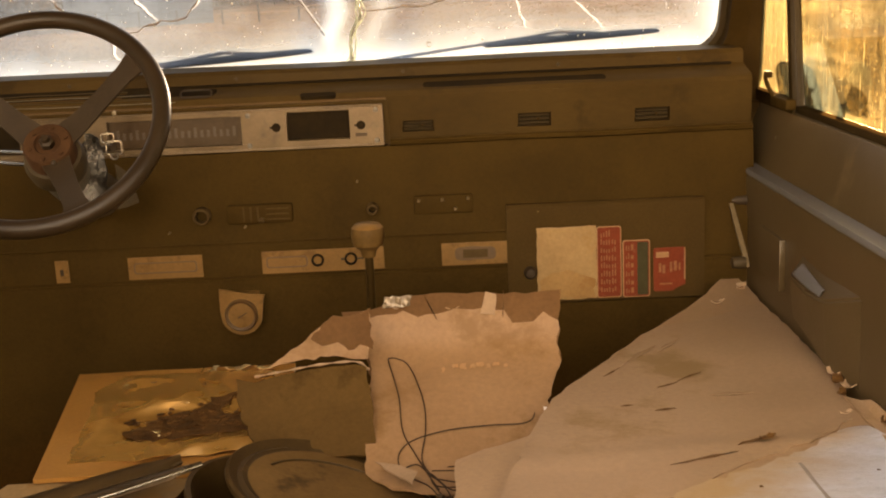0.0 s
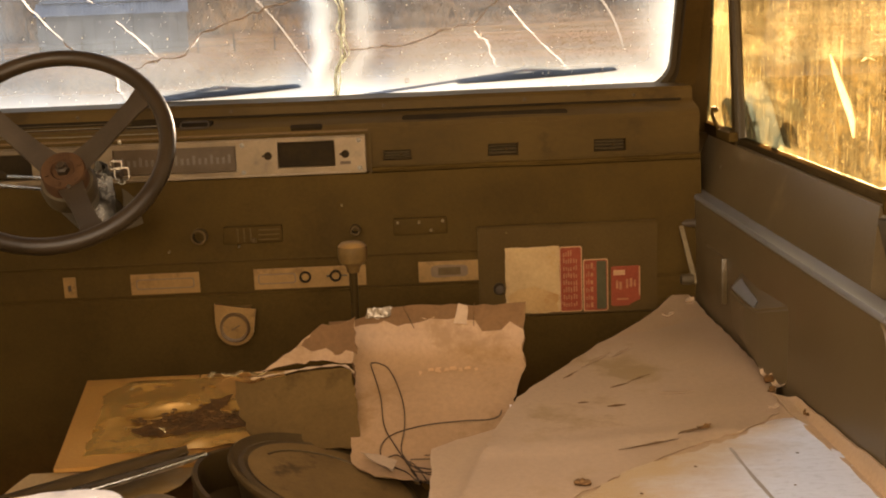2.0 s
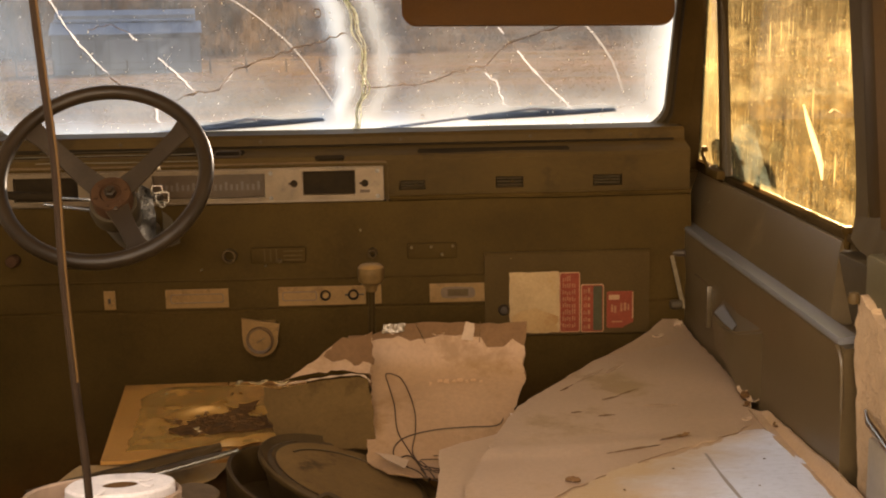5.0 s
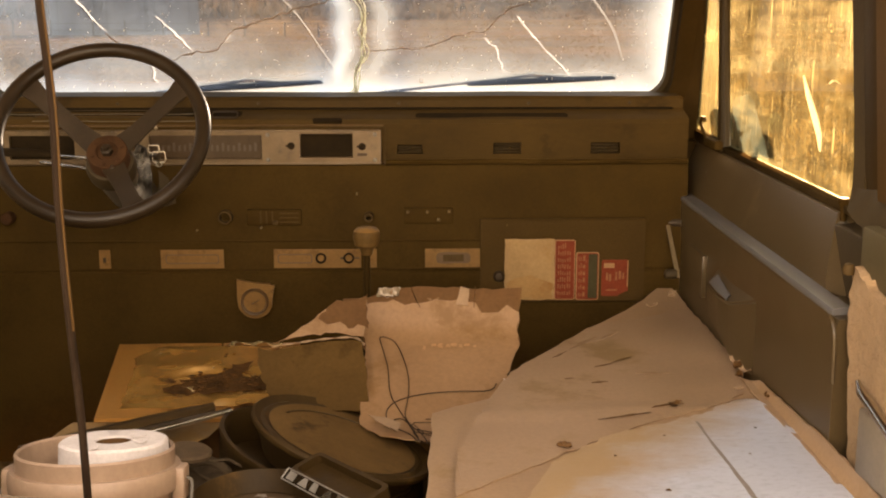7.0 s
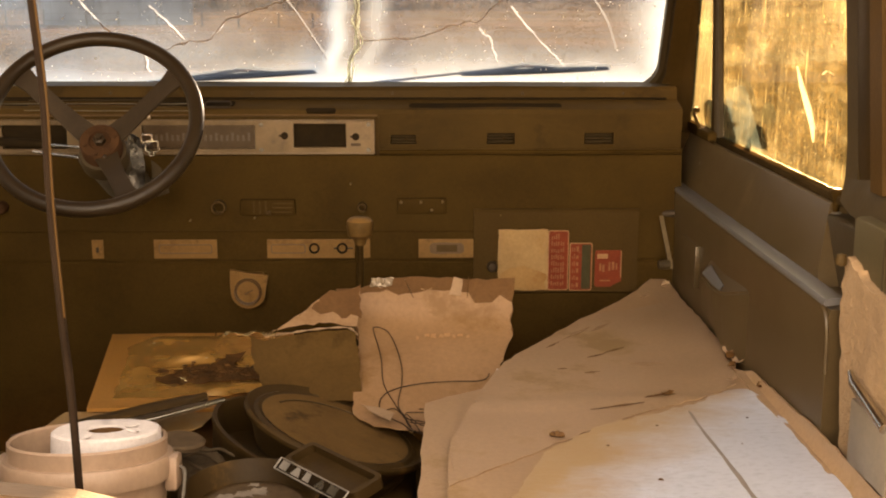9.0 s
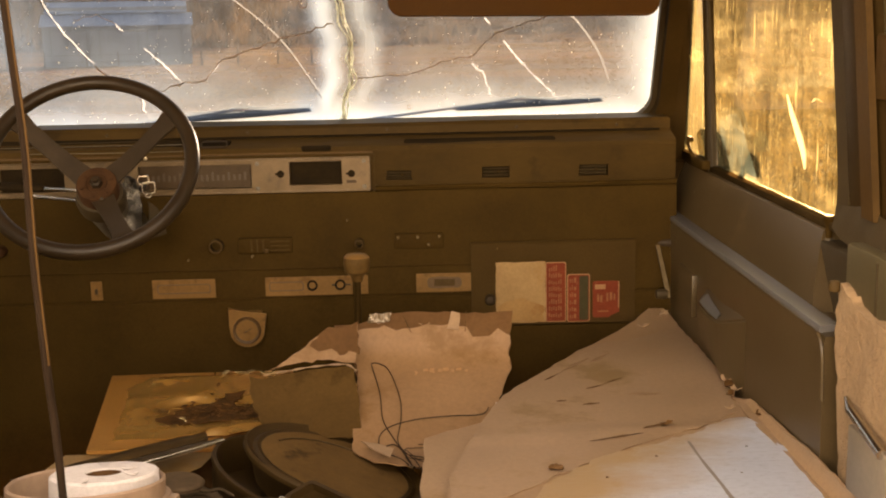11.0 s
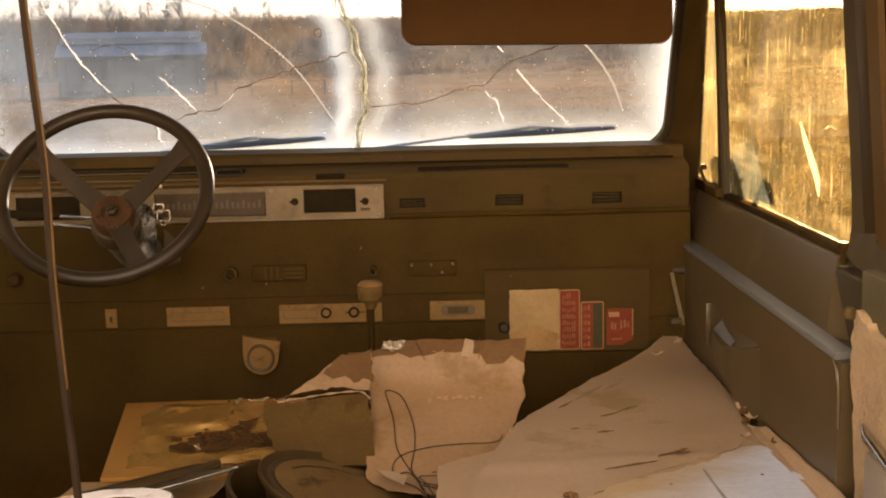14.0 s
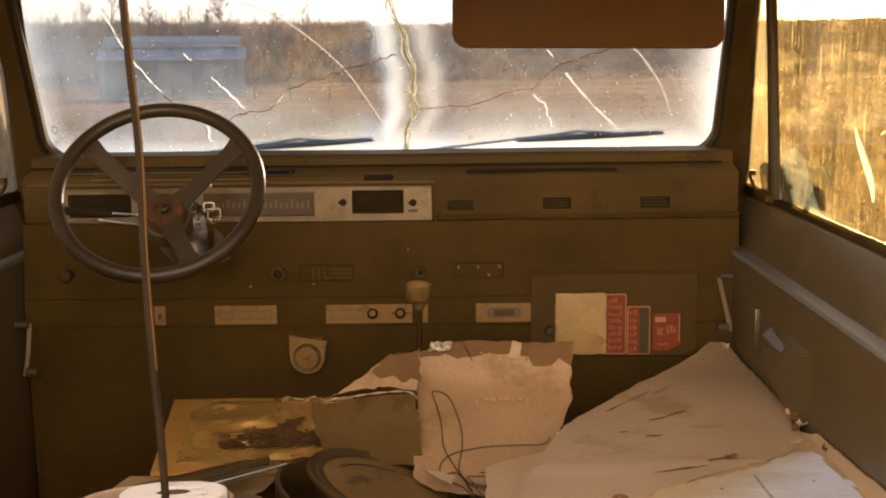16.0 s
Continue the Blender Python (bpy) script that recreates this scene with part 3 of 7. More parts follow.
for a, b in zip(grid, grid[1:]):
    for i in range(cols):
        bm.faces.new((a[i], a[i + 1], b[i + 1], b[i]))
screen = setting("windscreen", bm, SCREEN, "cracked dusty windscreen with milky delaminated edges", "windscreen")


def ribbon(pts, radii):
    """A hair-thin split in the glass, as a strip in its plane."""
    bm = bmesh.new()
    rows = []
    for i, (p, r) in enumerate(zip(pts, radii)):
        d = pts[min(i + 1, len(pts) - 1)] - pts[max(i - 1, 0)]
        n_ = d.cross(OUT).normalized() * r
        rows.append((bm.verts.new(p - n_), bm.verts.new(p + n_)))
    for a, b in zip(rows, rows[1:]):
        bm.faces.new((a[0], a[1], b[1], b[0]))
    return bm


def crack(points, width, material, seed, wander=0.003, label=""):
    """A crack through the glass: a thin broken ridge that wanders and swells."""
    rng = random.Random(seed)
    pts, radii = [], []
    for (a, b), (c, d) in zip(points, points[1:]):
        k = max(2, int(math.hypot(c - a, d - b) / 0.012))
        for i in range(k):
            t = i / k
            pts.append(on_screen(a + (c - a) * t + rng.uniform(-wander, wander), b + (d - b) * t + rng.uniform(-wander, wander), 0.006))
            radii.append(width * rng.uniform(0.35, 1.1) * (1.15 if material is CRACK_BROWN else 1.25))
    pts.append(on_screen(*points[-1], 0.006))
    radii.append(width * 0.3)
    if material is GLINT:
        return part("crack", ribbon([p + OUT * 0.011 for p in pts], radii), material, screen, label)
    return part("crack", tube(bmesh.new(), pts, radii, 5), material, screen, label)


crack([(-0.55, 0.38), (-0.496, 0.245), (-0.461, 0.186), (-0.435, 0.155)], 0.0019, GLINT, 1, 0.002, "bright white crack")
crack([(-0.435, 0.155), (-0.405, 0.128), (-0.39, 0.122)], 0.0016, CRACK_BROWN, 2)
crack([(-0.325, 0.189), (-0.300, 0.160), (-0.287, 0.146), (-0.259, 0.110)], 0.0021, GLINT, 3)
crack([(-0.376, 0.248), (-0.362, 0.228)], 0.0018, GLINT, 4)
crack([(-0.350, 0.074), (-0.347, 0.045), (-0.337, 0.014)], 0.0018, GLINT, 5)
crack([(-0.46, 0.26), (-0.41, 0.272), (-0.37, 0.25)], 0.0008, CRACK_BROWN, 6)
crack([(-0.33, 0.085), (-0.259, 0.110), (-0.204, 0.120), (-0.169, 0.163), (-0.101, 0.186), (-0.027, 0.213), (0.075, 0.242)], 0.0016, CRACK_BROWN, 7, 0.004, "dark brown crack")
crack([(-0.2, 0.122), (-0.172, 0.158)], 0.0016, GLINT, 8)
crack([(0.108, 0.118), (0.224, 0.121), (0.308, 0.154), (0.357, 0.160), (0.409, 0.212), (0.497, 0.243), (0.54, 0.256)], 0.0014, CRACK_BROWN, 9, 0.003)
crack([(0.388, 0.244), (0.402, 0.228)], 0.0015, GLINT, 10)
crack([(0.43, 0.19), (0.462, 0.148), (0.53, 0.072), (0.557, 0.045)], 0.0016, GLINT, 11, 0.0015)
crack([(0.363, 0.140), (0.388, 0.118), (0.395, 0.092), (0.413, 0.044)], 0.0017, GLINT, 12, 0.003)
for r, c in ((0.0016, [(-0.25, 0.36), (-0.19, 0.335), (-0.139, 0.302), (-0.093, 0.262), (-0.051, 0.218), (-0.02, 0.175), (0.005, 0.131), (0.041, 0.065)]), (0.002, [(0.545, 0.258), (0.575, 0.24), (0.606, 0.202), (0.632, 0.162), (0.649, 0.123), (0.660, 0.089)])):
    pts = [on_screen(p.x, p.y, 0.017) for p in smooth_line([(u, v, 0) for u, v in c], 5)]
    part("wiper_scratch", ribbon(pts, [r] * len(pts)), SCRATCH, screen, "pale arc scratched by a wiper")
# the lifted seam: a bubbled ridge of clear old sealant round a dirty split
for turn, r, side, mat in ((0.0, 0.0046, 0.0, SEALANT), (2.4, 0.0034, -0.0085, SEAM_CLEAR), (4.3, 0.0034, 0.0085, SEAM_CLEAR), (6.1, 0.0018, 0.002, SEAM_CLEAR)):
    pts, radii = [], []
    rng = random.Random(int(turn * 10))
    for i in range(150):
        v = TALL * i / 149
        pts.append(on_screen(seam_u(v) + side * (0.75 + 0.5 * noise.noise(Vector((v * 30, turn, 1)))) + 0.0055 * noise.noise(Vector((v * 34, turn, 0))), v, (0.004 if side else 0.010) + 0.003 * noise.noise(Vector((v * 30, turn, 5)))))
        radii.append(r * (0.55 + 0.45 * noise.noise(Vector((v * 70, turn, 9)))) * rng.uniform(0.6, 1.25))
    part("sealant_ridge", tube(bmesh.new(), pts, radii, 6), mat, screen, "lumpy clear sealant ridge" if side else "dirty split along the seam")
rng = random.Random(77)
bm = bmesh.new()
for _ in range(650):
    u, v, r = rng.uniform(LEFT, RIGHT), rng.uniform(0.01, 0.42), rng.choice((0.0004, 0.0005, 0.0006, 0.0008, 0.0008, 0.0011, 0.0016))
    bmesh.ops.create_icosphere(bm, subdivisions=1, radius=r, matrix=Matrix.Translation(on_screen(u, v, 0.004)) @ Matrix.Diagonal((1, 0.4, rng.uniform(0.6, 1.8), 1)))
tagged(part("dirt_speck", bm, SPECK, screen), kind="stuff")
for u, v, k in ((-0.682, 0.074, 0.7), (0.015, 0.287, 0.8), (0.227, 0.043, 0.4)):
    part("sticker_ghost", ring(rounded(-0.008, 0.008, -0.010, 0.010, 0.006, 3), rounded(-0.010, 0.010, -0.0125, 0.0125, 0.008, 3), lambda a, b, w: on_screen(u + a * k, v + b * k, 0.006 + w), 0.0008), CRACK_BROWN, screen, "rim of a vanished sticker")

# ---- shell ----
setting("roof", boxed(-0.82, 0.98, -1.0, -0.02, 1.315, 1.355, bevel=0.01), BODY, "brown painted steel roof panel", "roof")
setting("ceiling", boxed(-0.79, 0.95, -0.99, -0.04, 1.295, 1.311), HEADLINER, "stained tan cloth headliner", "ceiling")
setting("floor", boxed(-0.72, 0.90, -3.0, -0.50, 0.20, 0.24), CARPET, "dark worn load floor", "floor")
setting("footwell_floor", boxed(-0.72, 0.90, -0.50, 0.3, 0.0, 0.04), CARPET, "dark footwell floor", "floor")
setting("wall_north", boxed(-0.72, 0.90, 0.3, 0.33, 0.0, 0.83), CARPET, "dark brown firewall behind the dashboard", "wall")


def side_shell(s):
    """Door opening surround, pillars and rear quarter of one flank; s mirrors it."""
    def X(x):
        return x if s > 0 else 0.136 - x

    def span(a, b):
        return (min(X(a), X(b)), max(X(a), X(b)))

    tagname = "east" if s > 0 else "west"
    # kick panel ahead of the door, seen under the dash's end
    x0, x1 = span(0.80, 0.90)
    setting("kick_panel", boxed(x0, x1, 0.125, 0.3, 0.04, 0.752, bevel=0.006), PILLAR, "dark painted kick panel beside the footwell", "panel")
    # windscreen pillar outside the glass frame
    bm = bmesh.new()
    prof = [(0.812, 0.165), (0.850, 0.152), (0.864, 0.153), (0.864, 0.184), (0.82, 0.18)]
    loops = []
    for z, dy, dx in ((0.74, 0.0, 0.0), (0.86, -0.012, 0.0), (1.05, -0.075, -0.014), (1.31, -0.18, -0.034)):
        loops.append([bm.verts.new((X(x + dx), y + dy, z)) for x, y in prof])
    for a, b in zip(loops, loops[1:]):
        for j in range(len(prof)):
            bm.faces.new((a[j], a[(j + 1) % len(prof)], b[(j + 1) % len(prof)], b[j]))
    bm.faces.new(loops[0]), bm.faces.new(loops[-1])
    setting("pillar_front", bm, PILLAR, "dark brown painted windscreen pillar", "pillar")
    # rear pillar: grey lip, dark body, tan edge strip
    post = setting("pillar_rear", post_mesh(X), PILLAR, "dark painted rear door pillar with a grey metal lip", "pillar")
    bm = bmesh.new()
    pts = []
    for i in range(15):
        t = i / 14
        z = 0.795 + 0.5 * t
        lip = 0.03 * math.exp(-((z - 0.795) / 0.03) ** 1)
        pts.append((X(0.862 - lip * 0.3), -0.818 + 0.12 * t - 0.4 * lip, z))
    strip_along(bm, pts, Vector((0, -1, 0)), 0.044, Vector((X(0.862) - X(0.868), 0, 0)).normalized() * 0.004)
    part("metal_lip", bm, DULL_LIP, post, "scuffed dull metal lip")
    bm = bmesh.new()
    strip_along(bm, [(X(0.851), -0.939 + 0.11 * k / 6, 0.80 + 0.5 * k / 6) for k in range(7)], Vector((0, -1, 0)), 0.04, Vector((X(0.853) - X(0.862), 0, 0)))
    part("edge_strip", bm, TAN_TRIM, post, "tan plastic edge strip")
    # quarter panel with its window opening
    x0, x1 = span(0.86, 0.90)
    q = setting("quarter_panel", boxed(x0, x1, -3.0, -0.95, 0.24, 0.80, bevel=0.006), BODY, "brown painted inner rear quarter panel", "panel")
    part("top_rail", boxed(x0, x1, -2.15, -0.83, 1.22, 1.312, bevel=0.006), PILLAR, q)
    part("rear_post", boxed(x0, x1, -2.15, -1.98, 0.80, 1.22, bevel=0.006), PILLAR, q)
    gx = X(0.885)
    setting("quarter_window", boxed(gx - 0.002, gx + 0.002, -1.98, -0.82, 0.80, 1.22), SIDE if s > 0 else SIDE_LEFT, "dusty rear side window", "window")


def post_mesh(X):
    bm = bmesh.new()
    prof = [(0.866, -0.84), (0.878, -0.835), (0.878, -0.95), (0.862, -0.985), (0.852, -0.965), (0.854, -0.865)]
    lo = [bm.verts.new((X(x), y, 0.69)) for x, y in prof]
    mid = [bm.verts.new((X(x), y, 0.80)) for x, y in prof]
    hi = [bm.verts.new((X(x), y + 0.11, 1.31)) for x, y in prof]
    k = len(prof)
    for a, b in ((lo, mid), (mid, hi)):
        for j in range(k):
            bm.faces.new((a[j], a[(j + 1) % k], b[(j + 1) % k], b[j]))
    bm.faces.new(lo), bm.faces.new(hi)
    return bm


def strip_along(bm, pts, across, width, thick):
    """A flat strip of a given width along points, with a thickness vector."""
    rows4 = []
    for p in pts:
        p = Vector(p)
        rows4.append([bm.verts.new(q) for q in (p, p + across * width, p + across * width + thick, p + thick)])
    for a, b in zip(rows4, rows4[1:]):
        for j in range(4):
            bm.faces.new((a[j], a[(j + 1) % 4], b[(j + 1) % 4], b[j]))
    bm.faces.new(rows4[0]), bm.faces.new(rows4[-1])
    return bm


side_shell(1)
side_shell(-1)
setting("roof_bow", boxed(-0.79, 0.93, -1.89, -1.83, 1.285, 1.312, bevel=0.006), PILLAR, "dark steel bow across the open rear", "roof bow")


# ---- panels with openings ----
def holed(x0, x1, z0, z1, holes, place, thick, depth):
    """A panel on (x, z) with rectangular openings; each opening has walls of the given depth and a back."""
    bm = bmesh.new()
    xs = sorted({x0, x1, *[h[0] for h in holes], *[h[1] for h in holes], *[x0 + (x1 - x0) * i / 12 for i in range(1, 12)]})
    zs = sorted({z0, z1, *[h[2] for h in holes], *[h[3] for h in holes]})
    seen = {}

    def V(x, z, w):
        key = (round(x, 5), round(z, 5), w)
        if key not in seen:
            seen[key] = bm.verts.new(place(x, z, w))
        return seen[key]

    def hole(xm, zm):
        return next((h for h in holes if h[0] < xm < h[1] and h[2] < zm < h[3]), None)

    for a, b in zip(xs, xs[1:]):
        for c, d in zip(zs, zs[1:]):
            w = depth if hole((a + b) / 2, (c + d) / 2) else 0.0
            bm.faces.new((V(a, c, w), V(b, c, w), V(b, d, w), V(a, d, w)))
    for h in holes:
        hx = [x for x in xs if h[0] <= x <= h[1]]
        hz = [z for z in zs if h[2] <= z <= h[3]]
        for a, b in zip(hx, hx[1:]):
            for z in (h[2], h[3]):
                bm.faces.new((V(a, z, 0.0), V(b, z, 0.0), V(b, z, depth), V(a, z, depth)))
        for c, d in zip(hz, hz[1:]):
            for x in (h[0], h[1]):
                bm.faces.new((V(x, c, 0.0), V(x, d, 0.0), V(x, d, depth), V(x, c, depth)))
    for (a, c), (b, d) in (((x0, z0), (x1, z0)), ((x1, z0), (x1, z1)), ((x1, z1), (x0, z1)), ((x0, z1), (x0, z0))):
        ptsx = [x for x in xs] if a != b else None
        if ptsx:
            for p, q in zip(ptsx, ptsx[1:]):
                bm.faces.new((V(p, c, 0.0), V(q, c, 0.0), V(q, c, thick), V(p, c, thick)))
        else:
            for p, q in zip(zs, zs[1:]):
                bm.faces.new((V(a, p, 0.0), V(a, q, 0.0), V(a, q, thick), V(a, p, thick)))
    return bm


# ---- dashboard ----
dash = thing("dashboard", (0.065, 0.05, 0.42), "worn brown metal dashboard with a black lower half", "dashboard")
DL, DR = -0.66, 0.812
vents = [(0.216, 0.270, 0.741, 0.760), (0.413, 0.470, 0.741, 0.764), (0.613, 0.673, 0.741, 0.764)]
face = part("face_panel", holed(DL, DR, 0.722, 0.803, vents, lambda x, z, w: Vector((x, -0.004 * (z - 0.722) / 0.08 + w, z)), 0.02, 0.016), DASH, dash)
part("top_panel", profile([(-0.004, 0.803), (-0.001, 0.811), (0.008, 0.816), (0.034, 0.822), (0.05, 0.826), (0.056, 0.829), (0.058, 0.846), (0.066, 0.853), (0.19, 0.853), (0.19, 0.79), (0.016, 0.79)], DL, DR, 60, bump=0.0012), DASH, dash)
for x0, x1, z0, z1 in vents:
    v = part("vent", boxed(x0 + 0.002, x1 - 0.002, 0.008, 0.014, z0 + 0.001, z1 - 0.001), SLOT, dash, "dark recessed vent")
    for k in range(3):
        z = z0 + (z1 - z0) * (k + 0.7) / 3.4
        part("vane", boxed(x0 + 0.003, x1 - 0.003, 0.003, 0.011, z, z + 0.0014, turn=Matrix.Rotation(radians(25), 4, "X")), RUBBER, v)
    part("tab", boxed((x0 + x1) / 2 + 0.004, (x0 + x1) / 2 + 0.009, 0.0, 0.006, (z0 + z1) / 2 - 0.002, (z0 + z1) / 2 + 0.003, bevel=0.001), DASH, v)


def slot(x0, x1, y, z, h, slope=24):
    bm = bmesh.new()
    for w, lift in ((0.004, 0.0), ):
        m = Matrix.Translation(((x0 + x1) / 2, y, z)) @ Matrix.Rotation(radians(90 - slope), 4, "X")
        loop = rounded(-(x1 - x0) / 2, (x1 - x0) / 2, -h / 2, h / 2, h * 0.48, 5)
        lo = [bm.verts.new(m @ Vector((u, v, -0.004))) for u, v in loop]
        hi = [bm.verts.new(m @ Vector((u, v, 0.0025))) for u, v in loop]
        bm.faces.new(hi)
        for j in range(len(loop)):
            bm.faces.new((lo[j], lo[(j + 1) % len(loop)], hi[(j + 1) % len(loop)], hi[j]))
    return bm


part("defroster_slot", slot(0.254, 0.566, 0.012, 0.816, 0.016, 55), SLOT, dash, "dark defroster slot")
part("dash_gap", slot(-0.66, 0.79, 0.0535, 0.8275, 0.006, 62), SLOT, dash, "long dark gap along the dash top")
part("ash_slot", slot(0.046, 0.106, -0.0015, 0.8095, 0.011, 60), SLOT, dash, "small dark slot")
trough = part("torn_trough", slab(ragged([(-0.60, 0.808), (-0.30, 0.806), (-0.17, 0.8085), (-0.105, 0.812), (-0.10, 0.826), (-0.2, 0.829), (-0.42, 0.8315), (-0.60, 0.829)], 0.0016, 0.016, 15), lambda u, v: Vector((u, 0.001 + 1.6 * max(0.0, v - 0.809) - 0.002, v)), 0.004, 0.03), SLOT, dash, "dark torn-open strip along the dash top")
rng = random.Random(19)
for k in range(7):
    z = 0.8095 + 0.003 * k
    x0, x1 = -0.60 + rng.uniform(0, 0.12), -0.20 + rng.uniform(-0.06, 0.06)
    pts = [(x0 + (x1 - x0) * t, -0.004 + 1.6 * (z - 0.809) + rng.uniform(-0.0006, 0.0006), z + rng.uniform(-0.0009, 0.0009)) for t in (0, 0.2, 0.4, 0.6, 0.8, 1)]
    part("torn_seam", tube(bmesh.new(), smooth_line(pts, 5), 0.0008 + 0.0005 * (k % 2), 5), (GREY_METAL, DASH, RUBBER, TAN_TRIM)[k % 4], trough, "frayed edge of padding")
part("pull_loop", ring(rounded(-0.158, -0.108, 0.8165, 0.8245, 0.0038, 4), rounded(-0.1605, -0.1055, 0.814, 0.827, 0.006, 4), lambda u, v, w: Vector((u, 0.012 - w + 1.2 * (v - 0.82), v)), 0.004), SPOKE, trough, "dull metal loop")
# lighter bead paints the highlight along the worn dash edge
part("edge_bead", tube(bmesh.new(), [(DL + 0.01, -0.0055, 0.8005), (-0.4, -0.006, 0.8), (0.0, -0.0055, 0.8005), (0.19, -0.0055, 0.8)], 0.0018, 6), STRIP_DARK, dash, "worn edge with its highlight in the colour")
part("stray_nut", lathe(bmesh.new(), [(0.0045, 0), (0.004, 0.004), (0, 0.005)], Matrix.Translation((-0.269, -0.008, 0.7965)) @ Matrix.Rotation(radians(90), 4, "X"), 6), CHROME_DARK, dash, "bright nut")
for x in (-0.36, -0.07, 0.22, 0.49, 0.70):
    part("screw", lathe(bmesh.new(), [(0.0035, 0), (0.0032, 0.0012), (0.0, 0.002)], Matrix.Translation((x, 0.0575, 0.839)) @ Matrix.Rotation(radians(90), 4, "X"), 12), SPOKE, dash)

# bezel plate with its windows
bez = [(0.02, 0.127, 0.735, 0.784), (-0.285, -0.057, 0.732, 0.781), (-0.565, -0.435, 0.732, 0.781)]
bezel = part("bezel", holed(-0.60, 0.184, 0.724, 0.789, bez, lambda x, z, w: Vector((x, -0.009 + w, z)), 0.008, 0.0085), FACIA, dash, "scratched aluminium instrument bezel")
part("bezel_rim", ring(rounded(-0.606, 0.190, 0.719, 0.7945, 0.004, 3), rounded(-0.610, 0.194, 0.716, 0.798, 0.005, 3), lambda u, v, w: Vector((u, -0.006 - w, v)), 0.006), DASH, bezel)
part("radio_opening", boxed(0.0215, 0.1255, -0.0035, 0.0, 0.7365, 0.7825), SLOT, bezel, "empty black radio opening")
part("bezel_top_ridge", boxed(-0.60, 0.184, -0.0125, -0.009, 0.7885, 0.792, bevel=0.001), FACIA, bezel)
part("bezel_bottom_ridge", boxed(-0.60, 0.184, -0.0125, -0.009, 0.721, 0.7245, bevel=0.001), FACIA, bezel)
for x0, x1 in ((-0.283, -0.059), (-0.563, -0.437)):
    g = part("gauge_window", boxed(x0, x1, -0.004, -0.001, 0.7335, 0.7795), SLOT if x0 < -0.4 else GAUGE_FACE, bezel, "dark gauge window")
    for k in range(int((x1 - x0) / 0.011) - 1):
        part("gauge_mark", boxed(x0 + 0.012 + 0.011 * k, x0 + 0.017 + 0.011 * k, -0.0046, -0.0042, 0.748, 0.760 if k % 3 else 0.765), GAUGE_MARK if x0 > -0.4 else SLOT, g)
for x, z in ((0.002, 0.759), (0.146, 0.757)):
    bm = bmesh.new()
    lathe(bm, [(0.0, 0.0004), (0.0075, 0.0004), (0.0078, -0.002)], Matrix.Translation((x, -0.0094, z)) @ Matrix.Rotation(radians(90), 4, "X"), 18)
    box(bm, x - 0.011, x + 0.002, -0.0096, -0.009, z - 0.002, z + 0.002)
    part("shaft_hole", bm, SLOT, bezel, "black control-shaft hole")
for x, z in ((0.172, 0.782), (-0.045, 0.781), (0.172, 0.730), (-0.045, 0.730), (-0.42, 0.781)):
    part("screw", lathe(bmesh.new(), [(0.0045, 0), (0.0042, 0.0015), (0.002, 0.0025), (0.0, 0.002)], Matrix.Translation((x, -0.0092, z)) @ Matrix.Rotation(radians(90), 4, "X"), 14), GREY_METAL, bezel)
part("hanging_label", boxed(0.136, 0.156, -0.0098, -0.0092, 0.738, 0.744), GAUGE_FACE, bezel, "smudged dark print")


# lower half
def low_y(z):
    return -0.012 - 0.022 * min(1.0, max(0.0, (0.72 - z) / 0.16))


part("lower_panel", profile([(-0.004, 0.7215), (-0.012, 0.7195), (-0.016, 0.712), (-0.02, 0.66), (-0.032, 0.575), (-0.036, 0.57), (-0.036, 0.508), (-0.0335, 0.506), (-0.0335, 0.503), (-0.036, 0.501), (-0.034, 0.44), (-0.032, 0.36), (-0.029, 0.22), (-0.024, 0.09), (0.2, 0.09), (0.2, 0.7), (0.02, 0.715)], DL, DR, 60, bump=0.0015), BLACK, dash, "black padded lower dash")
part("pad_lip", profile([(-0.004, 0.7218), (-0.014, 0.7222), (-0.017, 0.728), (-0.013, 0.7315), (-0.004, 0.731)], 0.195, DR, 30, bump=0.001), DASH, dash)
part("glove_box_door", profile([(-0.0365, 0.436), (-0.0415, 0.439), (-0.0415, 0.607), (-0.0365, 0.612), (-0.02, 0.612), (-0.02, 0.436)], 0.386, 0.724, 2), GLOVE, dash, "brown glove box door")
part("glove_box_lock", lathe(bmesh.new(), [(0.011, 0), (0.011, 0.006), (0.008, 0.012), (0.0, 0.013)], Matrix.Translation((0.424, -0.0415, 0.494)) @ Matrix.Rotation(radians(90), 4, "X"), 20), SPOKE, dash, "dull metal lock button")
part("shelf_edge", boxed(DL, 0.386, -0.0395, -0.036, 0.566, 0.5695, bevel=0.001), BLACK, dash)


def disc(name, x, z, r, h, material, y=None, label="", hollow=0.0, parent=None):
    y = low_y(z) - 0.016 if y is None else y
    m = Matrix.Translation((x, y, z)) @ Matrix.Rotation(radians(90), 4, "X")
    shape = [(r, -0.012), (r, h * 0.8), (r * 0.9, h), (hollow, h)] if hollow else [(r, -0.012), (r, h * 0.75), (r * 0.85, h), (0, h)]
    if hollow:
        shape += [(hollow, -0.012)]
    return part(name, lathe(bmesh.new(), shape, m, 22), material, parent or dash, label)


